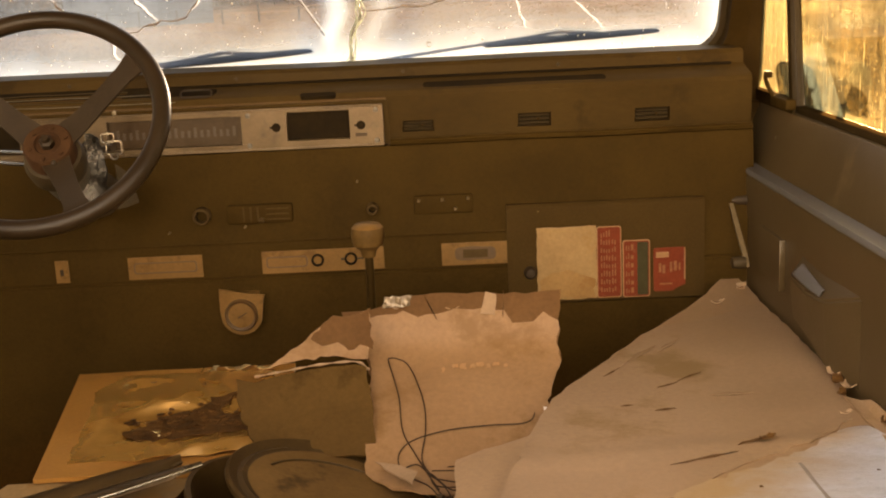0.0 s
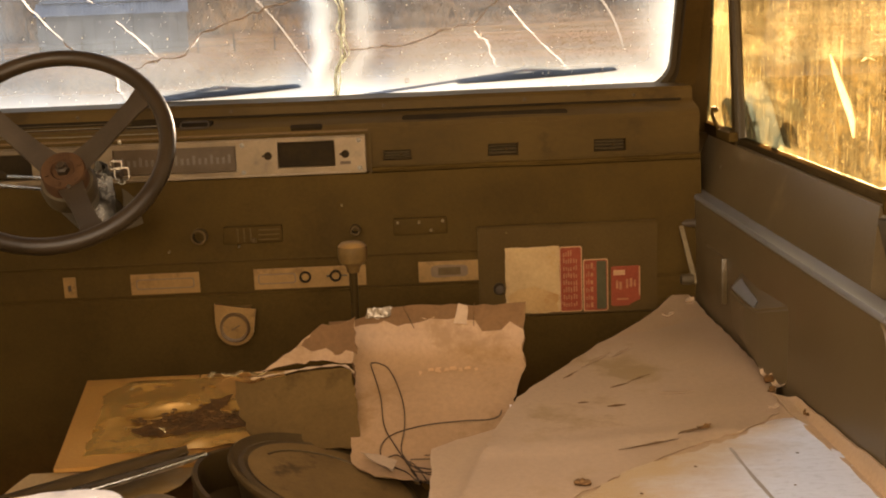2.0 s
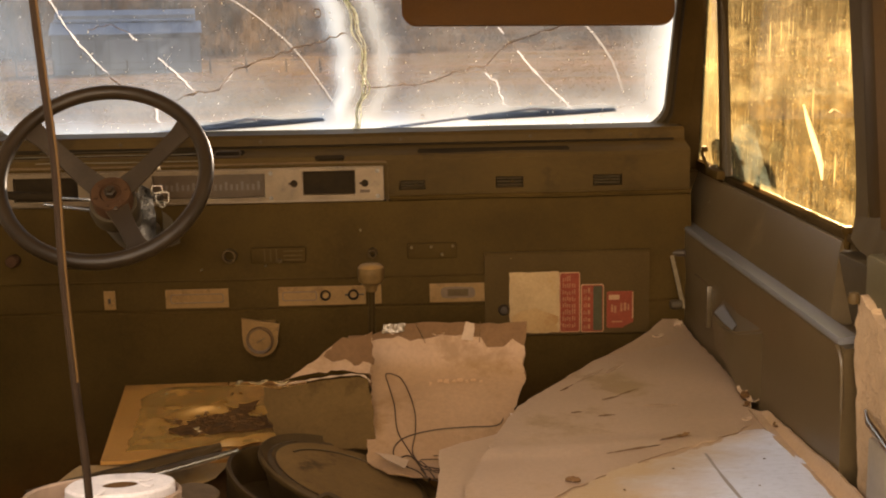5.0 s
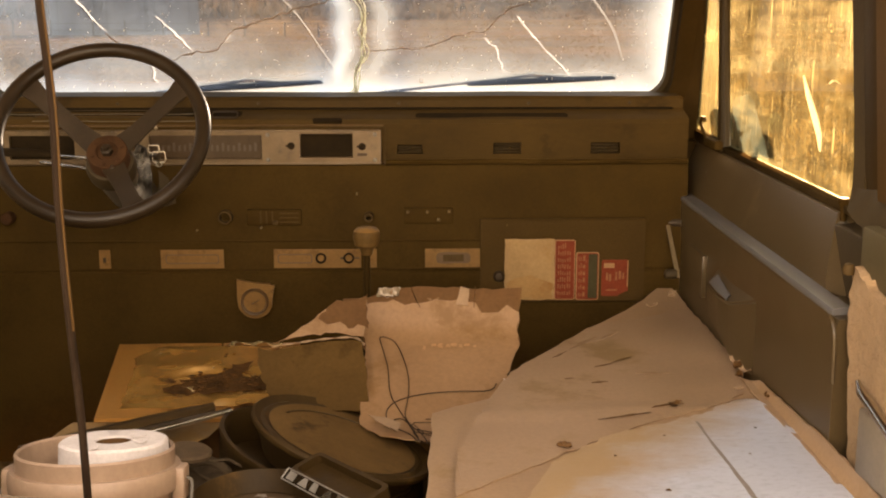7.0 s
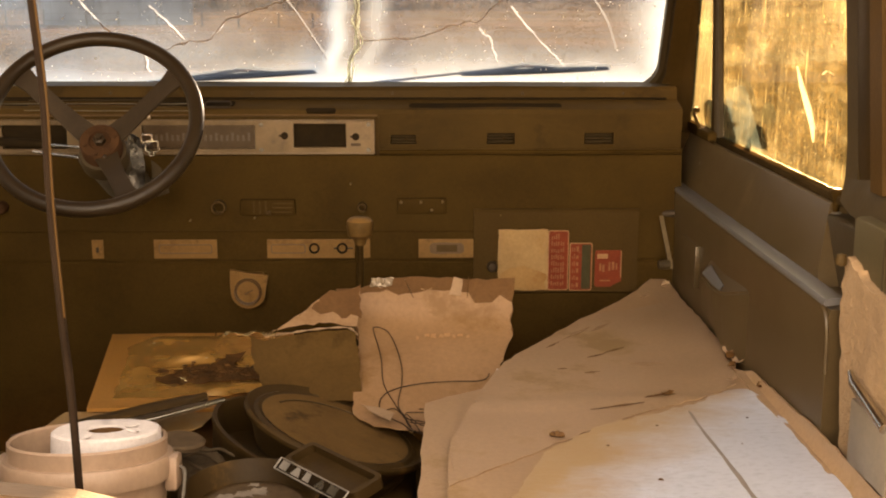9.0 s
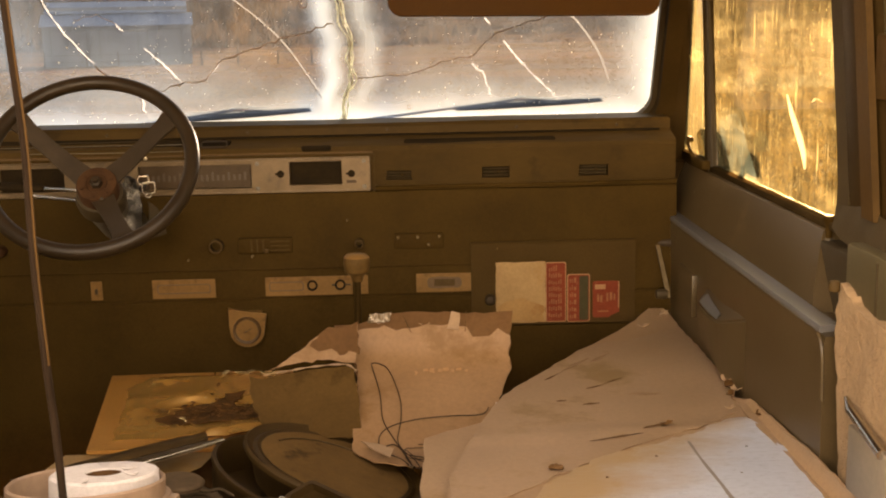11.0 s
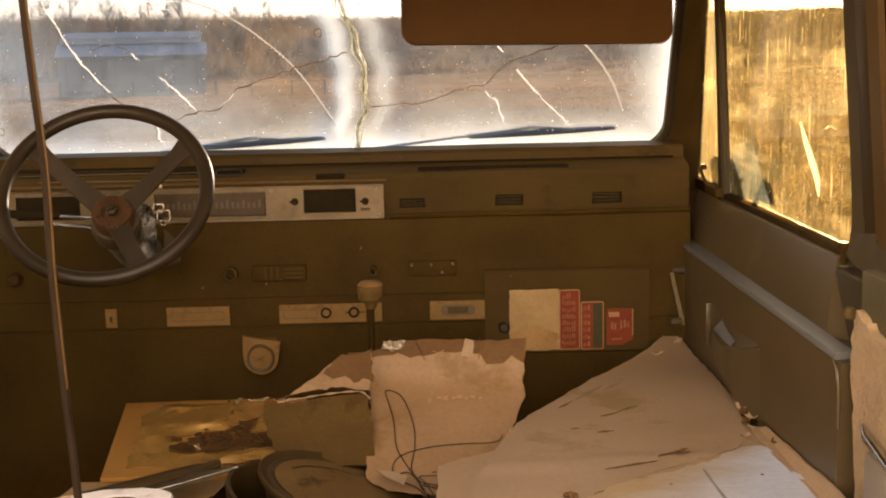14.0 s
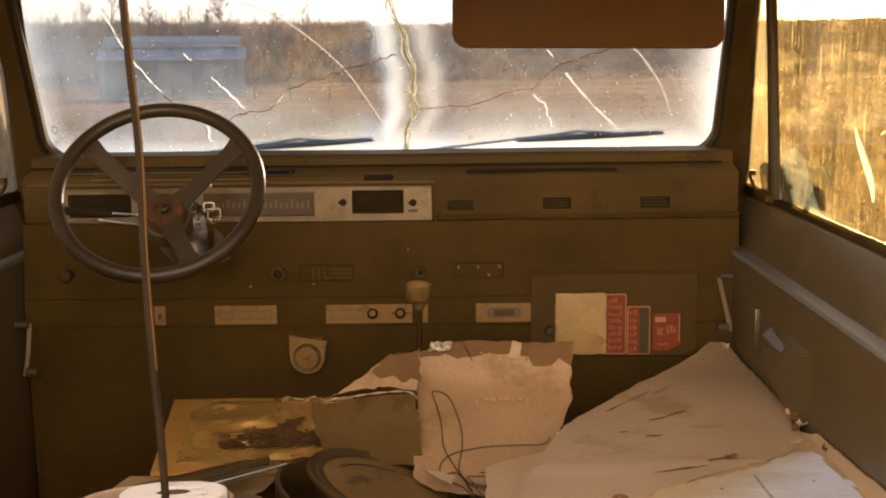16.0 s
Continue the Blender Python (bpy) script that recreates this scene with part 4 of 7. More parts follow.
disc("heater_knob", -0.131, 0.618, 0.0145, 0.008, WORN_EDGE, hollow=0.0105, label="dull ring of a missing knob")
disc("pull_knob", -0.567, 0.618, 0.0125, 0.012, RUST, label="rusty pull knob")
heat = part("heater_control", boxed(-0.088, 0.022, -0.036, -0.02, 0.601, 0.632, bevel=0.002), BLACK, dash, "black heater control plate")
for k in range(3):
    part("lever_slot", boxed(-0.062 + 0.012 * k, -0.0595 + 0.012 * k, -0.0372, -0.0355, 0.604, 0.629), WORN_EDGE, heat)
for z in (0.606, 0.615, 0.624):
    part("scale_line", boxed(-0.022, 0.016, -0.0372, -0.0355, z, z + 0.0016), WORN_EDGE, heat)
part("lever", boxed(-0.034, -0.026, -0.044, -0.036, 0.602, 0.610, bevel=0.0015), WORN_EDGE, heat)
disc("lighter", 0.159, 0.618, 0.0095, 0.010, WORN_EDGE, hollow=0.006, label="dull cigar lighter socket")
sw = part("switch_plate", boxed(0.230, 0.330, -0.034, -0.02, 0.603, 0.634, bevel=0.002), BLACK, dash, "black switch plate")
for x, z in ((0.238, 0.627), (0.278, 0.627), (0.322, 0.628), (0.3, 0.611)):
    disc("switch", x, z, 0.0026, 0.008, CRANK, y=-0.036, parent=sw)
for x, z in ((0.135, 0.663), (-0.19, 0.59), (-0.06, 0.595), (0.44, 0.60), (-0.30, 0.68)):
    disc("screw", x, z, 0.0018, 0.003, CRANK, y=low_y(z) - 0.010)


def foil(x0, x1, z0=0.5115, z1=0.5505):
    return part("foil_strip", boxed(x0, x1, -0.0376, -0.0362, z0, z1), STRIP, dash, "yellowed metal trim strip")


foil(-0.391, -0.368)
part("slot", boxed(-0.383, -0.377, -0.0382, -0.0375, 0.524, 0.535), SPOKE, dash)
s = foil(-0.266, -0.138)
part("emboss", ring(rounded(-0.254, -0.15, 0.5235, 0.5385, 0.004, 3), rounded(-0.2565, -0.1475, 0.521, 0.541, 0.005, 3), lambda u, v, w: Vector((u, -0.0372 - w, v)), 0.001), STRIP_DARK, s)
s = foil(-0.036, 0.142)
part("emboss", ring(rounded(-0.026, 0.04, 0.5235, 0.5385, 0.004, 3), rounded(-0.0285, 0.0425, 0.521, 0.541, 0.005, 3), lambda u, v, w: Vector((u, -0.0372 - w, v)), 0.001), STRIP_DARK, s)
for x in (0.060, 0.117):
    m = Matrix.Translation((x, -0.0376, 0.532)) @ Matrix.Rotation(radians(90), 4, "X")
    part("bushing", lathe(bmesh.new(), [(0.011, 0), (0.011, 0.004), (0.0078, 0.004), (0.0075, 0.0003), (0.0, 0.0003)], m, 24), SLOT, s, "black ring")
    part("cap", lathe(bmesh.new(), [(0.0072, 0.0004), (0.006, 0.002), (0, 0.002)], m, 20), STRIP, s)
part("stub", boxed(0.1, 0.107, -0.0405, -0.0376, 0.530, 0.534), RUBBER, s)
part("stub", boxed(0.127, 0.139, -0.0405, -0.0376, 0.531, 0.5335), RUBBER, s)
foil(0.150, 0.174)
s = foil(0.273, 0.3855)
part("slot", boxed(0.310, 0.352, -0.0385, -0.0375, 0.524, 0.5385), WORN_EDGE, s)
part("rub_mark", slab(ragged(rounded(0.296, 0.366, 0.520, 0.5425, 0.008, 4), 0.0012, 0.012, 52), lambda u, v: Vector((u, -0.0378, v)), 0.0002, 0.03), STRIP_DARK, s, "darker rubbed patch")

# gauge hung under the dash
gauge = thing("pressure_gauge", (-0.075, -0.05, 0.41), "round gauge in a bare tan bracket under the dash", "gauge")
arc = [(-0.075 + 0.036 * math.cos(radians(a)), 0.446 + 0.036 * math.sin(radians(a))) for a in range(-160, -19, 10)]
plate = arc + [(-0.0385, 0.455), (-0.034, 0.479), (-0.07, 0.484), (-0.111, 0.492), (-0.1115, 0.455)]
bm = bmesh.new()
lo = [bm.verts.new((x, -0.050, z)) for x, z in plate]
hi = [bm.verts.new((x, -0.056, z)) for x, z in plate]
bm.faces.new(hi), bm.faces.new(lo)
for j in range(len(plate)):
    bm.faces.new((lo[j], lo[(j + 1) % len(plate)], hi[(j + 1) % len(plate)], hi[j]))
part("bracket", bm, STRIP, gauge, "tan metal bracket")
part("hanger", boxed(-0.10, -0.045, -0.053, -0.02, 0.476, 0.482), STRIP, gauge)
m = Matrix.Translation((-0.075, -0.056, 0.446)) @ Matrix.Rotation(radians(90), 4, "X")
part("housing", lathe(bmesh.new(), [(0.0285, -0.02), (0.028, 0.006), (0.026, 0.009), (0.0225, 0.007), (0.0225, 0.004), (0.0, 0.004)], m, 36), STRIP_DARK, gauge, "rust-brown gauge rim")
dial = part("dial", lathe(bmesh.new(), [(0.0222, 0.0045), (0.0, 0.0048)], m, 30), STRIP, gauge, "faded tan dial")
part("needle", boxed(-0.082, -0.064, -0.0625, -0.0612, 0.4452, 0.4468, turn=Matrix.Rotation(radians(-30), 4, "Y")), RUBBER, dial)

# ---- doors ----
def flat_loop(bm, pts, thick):
    """A flat plate with the given corner points and a thickness vector."""
    lo = [bm.verts.new(p) for p in pts]
    hi = [bm.verts.new(Vector(p) + Vector(thick)) for p in pts]
    bm.faces.new(lo), bm.faces.new(hi)
    for j in range(len(pts)):
        bm.faces.new((lo[j], lo[(j + 1) % len(pts)], hi[(j + 1) % len(pts)], hi[j]))
    return bm


def profile_bar(pts, widths, s):
    """A flat tapered handle bar along points, thin across the door."""
    bm = bmesh.new()
    rows = []
    for (x, y, z), w in zip(pts, widths):
        rows.append([bm.verts.new((x + a * 0.004, y + b * w * 0.58, z + b * w * 0.81)) for a, b in ((-s, -1), (-s, 1), (s, 1), (s, -1))])
    for a, b in zip(rows, rows[1:]):
        for j in range(4):
            bm.faces.new((a[j], a[(j + 1) % 4], b[(j + 1) % 4], b[j]))
    bm.faces.new(rows[0]), bm.faces.new(rows[-1])
    return bm


def make_door(s):
    def X(x):
        return x if s > 0 else 0.136 - x

    label = "grey-black vinyl passenger door with a worn armrest ledge" if s > 0 else "dark vinyl driver's door with a chrome window crank"
    d = thing("door", (X(0.85), -0.4, 0.1), label, "car door")
    low = [(0.90, 0.10), (0.82, 0.10), (0.806, 0.13), (0.80, 0.30), (0.799, 0.638), (0.801, 0.645), (0.84, 0.647), (0.90, 0.647)]
    part("panel", profile([(X(x), z) for x, z in low], -0.945, 0.118, 40, axis="y", bump=0.0014), DOOR, d)
    up = [(0.90, 0.6475), (0.822, 0.6475), (0.828, 0.67), (0.853, 0.735), (0.860, 0.750), (0.872, 0.755), (0.887, 0.7545), (0.894, 0.747), (0.90, 0.742)]
    bm = profile([(X(x), z) for x, z in up], -0.752, 0.118, 40, axis="y", bump=0.0008)
    for v in bm.verts:  # the rear end of the pad slants back towards the ledge
        v.co.y -= 0.75 * max(0.0, 0.75 - v.co.z) * max(0.0, min(1.0, (-0.5 - v.co.y) / 0.25))
    part("upper_pad", bm, DOOR, d)
    # ledge: top coloured paler for its sky sheen, rounded inner edge, dropping at its rear end
    led = [(0.824, 0.6472), (0.824, 0.657), (0.815, 0.6565), (0.805, 0.6555), (0.8005, 0.6545), (0.7985, 0.6515), (0.7985, 0.6462), (0.801, 0.6455)]
    ledge = part("armrest_ledge", profile([(X(x), z) for x, z in led], -0.925, 0.114, 6, axis="y"), ARM_LEDGE, d, "scuffed grey ledge with sky sheen in its colour")
    pts = [(X(0.797), -0.925, 0.645), (X(0.797), -0.938, 0.636), (X(0.798), -0.944, 0.615), (X(0.799), -0.945, 0.56)]
    part("ledge_end", tube(bmesh.new(), smooth_line(pts, 4), 0.0032, 8), DOOR, ledge)
    # belt rubber along the glass
    part("belt_rubber", boxed(*sorted((X(0.864), X(0.8812))), -0.80, -0.06, 0.752, 0.764, bevel=0.002), OUTER_BELT, d)
    part("outer_belt", boxed(*sorted((X(0.8862), X(0.9015))), -0.87, 0.04, 0.735, 0.7575, bevel=0.002), BELT_METAL, d, "weathered sunlit outer belt strip", smooth=False)
    # window frame: rear channel, top, and the bar of the vent window
    a, b = (X(0.87), -0.075, 0.755), (X(0.868), 0.03, 1.26)
    part("vent_bar", tube(bmesh.new(), [a, ((a[0] + b[0]) / 2, (a[1] + b[1]) / 2, (a[2] + b[2]) / 2), b], 0.0095, 10), RUBBER, d, "black vent window bar")
    part("vent_trim", tube(bmesh.new(), [(a[0] - 0.004 * s, a[1] - 0.013, a[2]), (b[0] - 0.004 * s, b[1] - 0.013, b[2])], 0.0016, 8), SPOKE, d, "thin metal trim")
    vent = part("vent_frame", ring([(0.195, 0.772), (0.18, 0.79), (0.115, 1.25), (0.02, 1.25), (-0.052, 0.79), (-0.05, 0.772)], [(0.23, 0.745), (0.21, 0.765), (0.125, 1.275), (0.02, 1.275), (-0.07, 0.79), (-0.075, 0.745)], lambda u, v, w: Vector((X(0.86 + w), u, v)), 0.02), OUTER_BELT, d, "black rubber vent frame", smooth=False)
    side = SIDE if s > 0 else SIDE_LEFT
    quarter = part("vent_glass", flat_loop(bmesh.new(), [Vector((X(0.872), y, z)) for y, z in ((0.21, 0.76), (0.12, 1.26), (0.02, 1.26), (-0.06, 0.76))], (0.003 * s, 0, 0)), VENT if s > 0 else side, vent, "yellowed dusty glass")
    quarter.visible_shadow = False
    pane = part("window_glass", flat_loop(bmesh.new(), [Vector((X(0.882), y, z)) for y, z in ((-0.07, 0.752), (0.03, 1.27), (-0.71, 1.27), (-0.87, 0.752))], (0.003 * s, 0, 0)), side, d, "sunlit glass with streaks of dried dirt")
    pane.visible_shadow = False
    part("top_frame", boxed(*sorted((X(0.855), X(0.895))), -0.70, 0.11, 1.255, 1.30, bevel=0.006), PILLAR, d)
    # latch of the vent window
    lat = part("vent_latch", tube(bmesh.new(), smooth_line([(X(0.853), 0.045, 0.808), (X(0.848), 0.043, 0.805), (X(0.846), 0.030, 0.793), (X(0.85), -0.008, 0.768)], 5), [0.004] * 16, 8), BLACK, d, "black vent window latch")
    part("latch_base", boxed(*sorted((X(0.846), X(0.864))), -0.085, 0.01, 0.757, 0.775, bevel=0.004), BLACK, lat)
    part("latch_tip", boxed(*sorted((X(0.846), X(0.858))), 0.034, 0.053, 0.801, 0.812, bevel=0.003), BLACK, lat)
    # lock button
    lk = part("lock_button", lathe(bmesh.new(), [(0.0045, 0), (0.0048, 0.034), (0.0085, 0.042), (0.009, 0.046), (0.006, 0.049), (0, 0.049)], Matrix.Translation((X(0.866), -0.757, 0.7245)), 16), BLACK, d, "black lock button", smooth=False)
    part("lock_ferrule", lathe(bmesh.new(), [(0.011, -0.01), (0.011, 0.002), (0.007, 0.006), (0.004, 0.006)], Matrix.Translation((X(0.866), -0.757, 0.734)), 16), GREY_METAL, lk)
    # trim plug
    part("trim_plug", lathe(bmesh.new(), [(0.011, -0.004), (0.011, 0.003), (0.008, 0.0045), (0, 0.0045)], Matrix.Translation((X(0.846), -0.045, 0.70)) @ Matrix.Rotation(radians(-90 * s), 4, "Y"), 20), ARM_LEDGE, d)
    # window crank
    arm = ((-0.022, 0.600), (-0.06, 0.572), (-0.10, 0.543), (-0.135, 0.518)) if s > 0 else ((-0.08, 0.523), (-0.088, 0.495), (-0.098, 0.465), (-0.118, 0.434))
    hand = part("window_crank", profile_bar([(X(0.772), y, z) for y, z in arm], (0.004, 0.005, 0.0065, 0.0085), s), CRANK, d, "worn pale window crank")
    part("crank_knob", lathe(bmesh.new(), [(0.0, -0.002), (0.009, 0.0), (0.0105, 0.008), (0.009, 0.022), (0, 0.025)], Matrix.Translation((X(0.770), arm[3][0], arm[3][1])) @ Matrix.Rotation(radians(-90 * s), 4, "Y"), 18), RUBBER, hand)
    part("crank_boss", lathe(bmesh.new(), [(0.011, 0.0), (0.0095, 0.018), (0.006, 0.028), (0, 0.028)], Matrix.Translation((X(0.80), arm[0][0], arm[0][1])) @ Matrix.Rotation(radians(-90 * s), 4, "Y"), 20), SPOKE, hand)
    if s > 0:
        # speaker pod with its pale broken corner, and the scooped pull
        pod = part("speaker_pod", profile([(0.80, 0.498), (0.793, 0.503), (0.792, 0.568), (0.794, 0.578), (0.80, 0.580)], -0.255, -0.13, 6, axis="y", bump=0.001), DOOR, d, "brown door pod")
        part("pod_edge", boxed(0.790, 0.801, -0.2567, -0.2545, 0.50, 0.580, bevel=0.0008), DOOR, pod)
        bm = bmesh.new()
        ends = []
        for y0, y1, hi, lo in ((-0.335, -0.36, 0.566, 0.49), (-0.43, -0.43, 0.561, 0.48), (-0.60, -0.512, 0.569, 0.462)):
            ends.append([bm.verts.new(p) for p in ((0.803, y0, hi + 0.013), (0.774, y1, hi - 0.013), (0.780, y1, lo), (0.803, y0, lo - 0.012))])
        for a, b in zip(ends, ends[1:]):
            for j in range(4):
                bm.faces.new((a[j], a[(j + 1) % 4], b[(j + 1) % 4], b[j]))
        bm.faces.new(ends[0]), bm.faces.new(ends[-1])
        bmesh.ops.recalc_face_normals(bm, faces=bm.faces[:])
        bmesh.ops.bevel(bm, geom=bm.edges[:], offset=0.0035, segments=2, affect="EDGES")
        pull = part("pull_handle", bm, DOOR, d, "blocky brown door pull")
        # thin pale patch painting the highlight on the pull's upper edge
        part("highlight_cap", slab(ragged([(-0.372, 0.35), (-0.372, 0.9), (-0.44, 0.93), (-0.496, 0.93), (-0.49, 0.62), (-0.43, 0.5)], 0.004, 0.012, 76), lambda y, q: Vector((0.8020 - 0.029 * q, y, 0.5810 - 0.026 * q + 0.008 * (y + 0.37))), 0.0012, 0.01), ARM_LEDGE, pull, "pale grey cap painting the pull's top highlight")
    return d


make_door(1)
make_door(-1)

def smear(points, width, parent=None):
    """A dried smear on the inner face of the passenger window: points are (y, z)."""
    w = thing("dried_smear", (0.8800, points[0][0], points[0][1]), "pale dried smear on the window glass", "smear", "smears on the window")
    bm = bmesh.new()
    k = len(points) - 1
    rows = []
    for i, (y, z) in enumerate(points):
        h = width * math.sin(math.pi * min(0.97, max(0.03, i / k))) ** 0.8
        rows.append([bm.verts.new((x, y + dy, z)) for x, dy in ((0.8800, -h), (0.8800, h), (0.8810, h), (0.8810, -h))])
    for a, b in zip(rows, rows[1:]):
        for j in range(4):
            bm.faces.new((a[j], a[(j + 1) % 4], b[(j + 1) % 4], b[j]))
    bm.faces.new(rows[0]), bm.faces.new(rows[-1])
    part("film", bm, SMEAR, w)


smear([(-0.50, 0.93), (-0.53, 0.90), (-0.565, 0.87), (-0.59, 0.845), (-0.60, 0.82)], 0.016)
smear([(-0.62, 0.925), (-0.64, 0.932), (-0.67, 0.928)], 0.006)

# ---- outside mirror ----
mir = thing("wing_mirror", (0.98, 0.2, 0.74), "dark wing mirror on a bracket made to glow white as if sunlit outside the window", "car mirror")
head = look((0.982, 0.16, 0.761), (0.982 + 0.73, 0.16 - 0.628, 0.761 + 0.27)) @ Matrix.Rotation(radians(180), 4, "Y") @ Matrix.Rotation(radians(6.3), 4, "Z")
bm = bmesh.new()
loop = rounded(-0.0745, 0.0745, -0.095, 0.095, 0.03, 6)
loops = [[bm.verts.new(head @ Vector((u * k, v * k, -w))) for u, v in loop] for k, w in ((0.96, 0.0), (1.0, 0.006), (1.0, 0.018), (0.9, 0.034), (0.5, 0.042))]
for a, b in zip(loops, loops[1:]):
    for j in range(len(loop)):
        bm.faces.new((a[j], a[(j + 1) % len(loop)], b[(j + 1) % len(loop)], b[j]))
bm.faces.new(loops[-1]), bm.faces.new(loops[0])
part("housing", bm, HOUSING, mir, "dark grey mirror housing")
part("mirror_glass", flat_loop(bmesh.new(), [head @ Vector((u * 0.88, v * 0.9, 0.003)) for u, v in loop], tuple(head.to_3x3() @ Vector((0, 0, 0.0015)))), MIRROR, mir, "mirror glass")
part("rim", ring([(u * 0.84, v * 0.9) for u, v in loop], [(u * 1.03, v * 1.02) for u, v in loop], lambda u, v, w: head @ Vector((u, v, 0.002 + w)), 0.006), RUBBER, mir, "black mirror rim")
bm = bmesh.new()
flat_loop(bm, [Vector((0.95, y, z)) for y, z in ((-0.05, 0.797), (-0.05, 0.803), (-0.075, 0.806), (-0.088, 0.822), (-0.105, 0.834), (-0.13, 0.834), (-0.15, 0.822), (-0.162, 0.800), (-0.11, 0.795))], (0.008, 0, 0))
# translucent smear material makes the bracket glow, imitating sun on it
part("bracket", bm, SMEAR, mir, "bracket made to glow white as if sunlit")
part("bracket_rod", tube(bmesh.new(), [(0.952, -0.07, 0.80), (0.99, 0.06, 0.785), (1.01, 0.15, 0.775)], 0.006, 8), GREY_METAL, mir)

# ---- steering wheel and column ----
hub_at = Vector((-0.301, -0.267, 0.776))
axis = Matrix.Translation(hub_at) @ Matrix.Rotation(radians(4), 4, "Z") @ Matrix.Rotation(radians(50), 4, "X")
wheel = thing("steering_wheel", hub_at, "black three-spoke steering wheel with a rusty bare hub", "steering wheel")
R = 0.1785
bm = bmesh.new()
tube(bm, [axis @ Vector((R * math.cos(2 * math.pi * i / 80), R * math.sin(2 * math.pi * i / 80), 0.073)) for i in range(80)], 0.0134, 14, closed=True)
part("rim", bm, WHEEL, wheel, "worn black rim")
for ang in (143, 35, -66):
    c, s_ = math.cos(radians(ang)), math.sin(radians(ang))
    rows = []
    bm = bmesh.new()
    for r, h, w in ((0.03, 0.006, 0.021), (0.06, 0.016, 0.018), (0.10, 0.036, 0.0158), (0.145, 0.060, 0.0165), (0.166, 0.072, 0.021), (0.177, 0.073, 0.027)):
        rows.append([bm.verts.new(axis @ Vector((r * c - k * w * s_, r * s_ + k * w * c, h + d))) for k, d in ((-1, 0), (1, 0), (1, -0.004), (-1, -0.004))])
    for a, b in zip(rows, rows[1:]):
        for j in range(4):
            bm.faces.new((a[j], a[(j + 1) % 4], b[(j + 1) % 4], b[j]))
    bm.faces.new(rows[0]), bm.faces.new(rows[-1])
    part("spoke", bm, SPOKE, wheel, "flat dark metal spoke")
hub = part("hub", lathe(bmesh.new(), [(0.037, -0.03), (0.037, 0.006), (0.034, 0.010), (0.020, 0.011), (0.017, 0.007), (0, 0.007)], axis, 36), RUST, wheel, "bare rusty hub plate")
part("hub_nut", lathe(bmesh.new(), [(0.011, 0.006), (0.011, 0.018), (0.007, 0.020), (0.006, 0.026), (0, 0.026)], axis, 6), SPOKE, hub)
for k in range(6):
    a = radians(60 * k + 20)
    part("hub_bolt", lathe(bmesh.new(), [(0.0042, 0.009), (0.004, 0.0125), (0, 0.013)], axis @ Matrix.Translation((0.027 * math.cos(a), 0.027 * math.sin(a), 0)), 10), RUST, hub)

col = thing("steering_column", (-0.30, 0.0, 0.5), "dark steering column with levers and torn metal shroud", "steering column")
down = axis.to_3x3() @ Vector((0, 0, -1))
part("tube", tube(bmesh.new(), [hub_at + down * 0.02, (-0.303, -0.19, 0.722), (-0.306, -0.10, 0.685), (-0.308, -0.02, 0.66)], [0.034, 0.038, 0.040, 0.040], 24), GREY_METAL, col, "dull grey column tube")
part("collar", lathe(bmesh.new(), [(0.036, -0.06), (0.044, -0.056), (0.046, -0.035), (0.042, -0.022), (0.03, -0.02)], axis, 32), RUBBER, col)
part("shroud", slab(ragged([(-0.022, -0.062), (0.026, -0.05), (0.034, 0.0), (0.016, 0.05), (-0.012, 0.056), (-0.026, 0.02)], 0.004, 0.012, 5), lambda u, v: Vector((-0.262 + u * 0.72, -0.195 - 5.0 * u * u + 0.2 * v + 0.008 * noise.noise(Vector((u * 60, v * 60, 1))), 0.728 + v)), 0.002, 0.012), SHROUD, col, "bent bare metal shroud")
part("shroud_flap", slab(ragged([(0.0, -0.045), (0.032, -0.038), (0.02, 0.01), (0.004, 0.028)], 0.002, 0.012, 6), lambda u, v: Vector((-0.238 + u, -0.17 + 0.6 * u, 0.705 + v)), 0.003, 0.012), RUBBER, col, "dark bent flap")
part("collar_screw", lathe(bmesh.new(), [(0.004, 0), (0.004, 0.004), (0, 0.005)], axis @ Matrix.Translation((0.012, -0.034, 0.008)), 8), CHROME, col)
for x, z, w, h in ((-0.235, 0.776, 0.011, 0.008), (-0.226, 0.761, 0.013, 0.011), (-0.227, 0.747, 0.006, 0.005)):
    part("ignition_clip", ring(rounded(x - w + 0.0022, x + w - 0.0022, z - h + 0.0022, z + h - 0.0022, 0.002, 2), rounded(x - w, x + w, z - h, z + h, 0.004, 2), lambda u, v, q: Vector((u, -0.185 - q, v)), 0.006), CHROME, col, "bright wire clip")
part("ignition_stem", tube(bmesh.new(), [(-0.27, -0.16, 0.752), (-0.228, -0.184, 0.760)], 0.006, 8), SPOKE, col)
lever = part("turn_lever", tube(bmesh.new(), [(-0.33, -0.19, 0.756), (-0.43, -0.175, 0.762)], 0.003, 8), CHROME, col, "turn signal lever")
part("lever_grip", tube(bmesh.new(), [(-0.425, -0.175, 0.762), (-0.435, -0.173, 0.763), (-0.50, -0.165, 0.766), (-0.532, -0.16, 0.768)], [0.004, 0.0085, 0.009, 0.007], 12), SLOT, lever)
part("shift_lever", tube(bmesh.new(), [(-0.36, -0.18, 0.737), (-0.43, -0.17, 0.745), (-0.455, -0.168, 0.749)], 0.0028, 8), CHROME, col, "thin chrome lever")

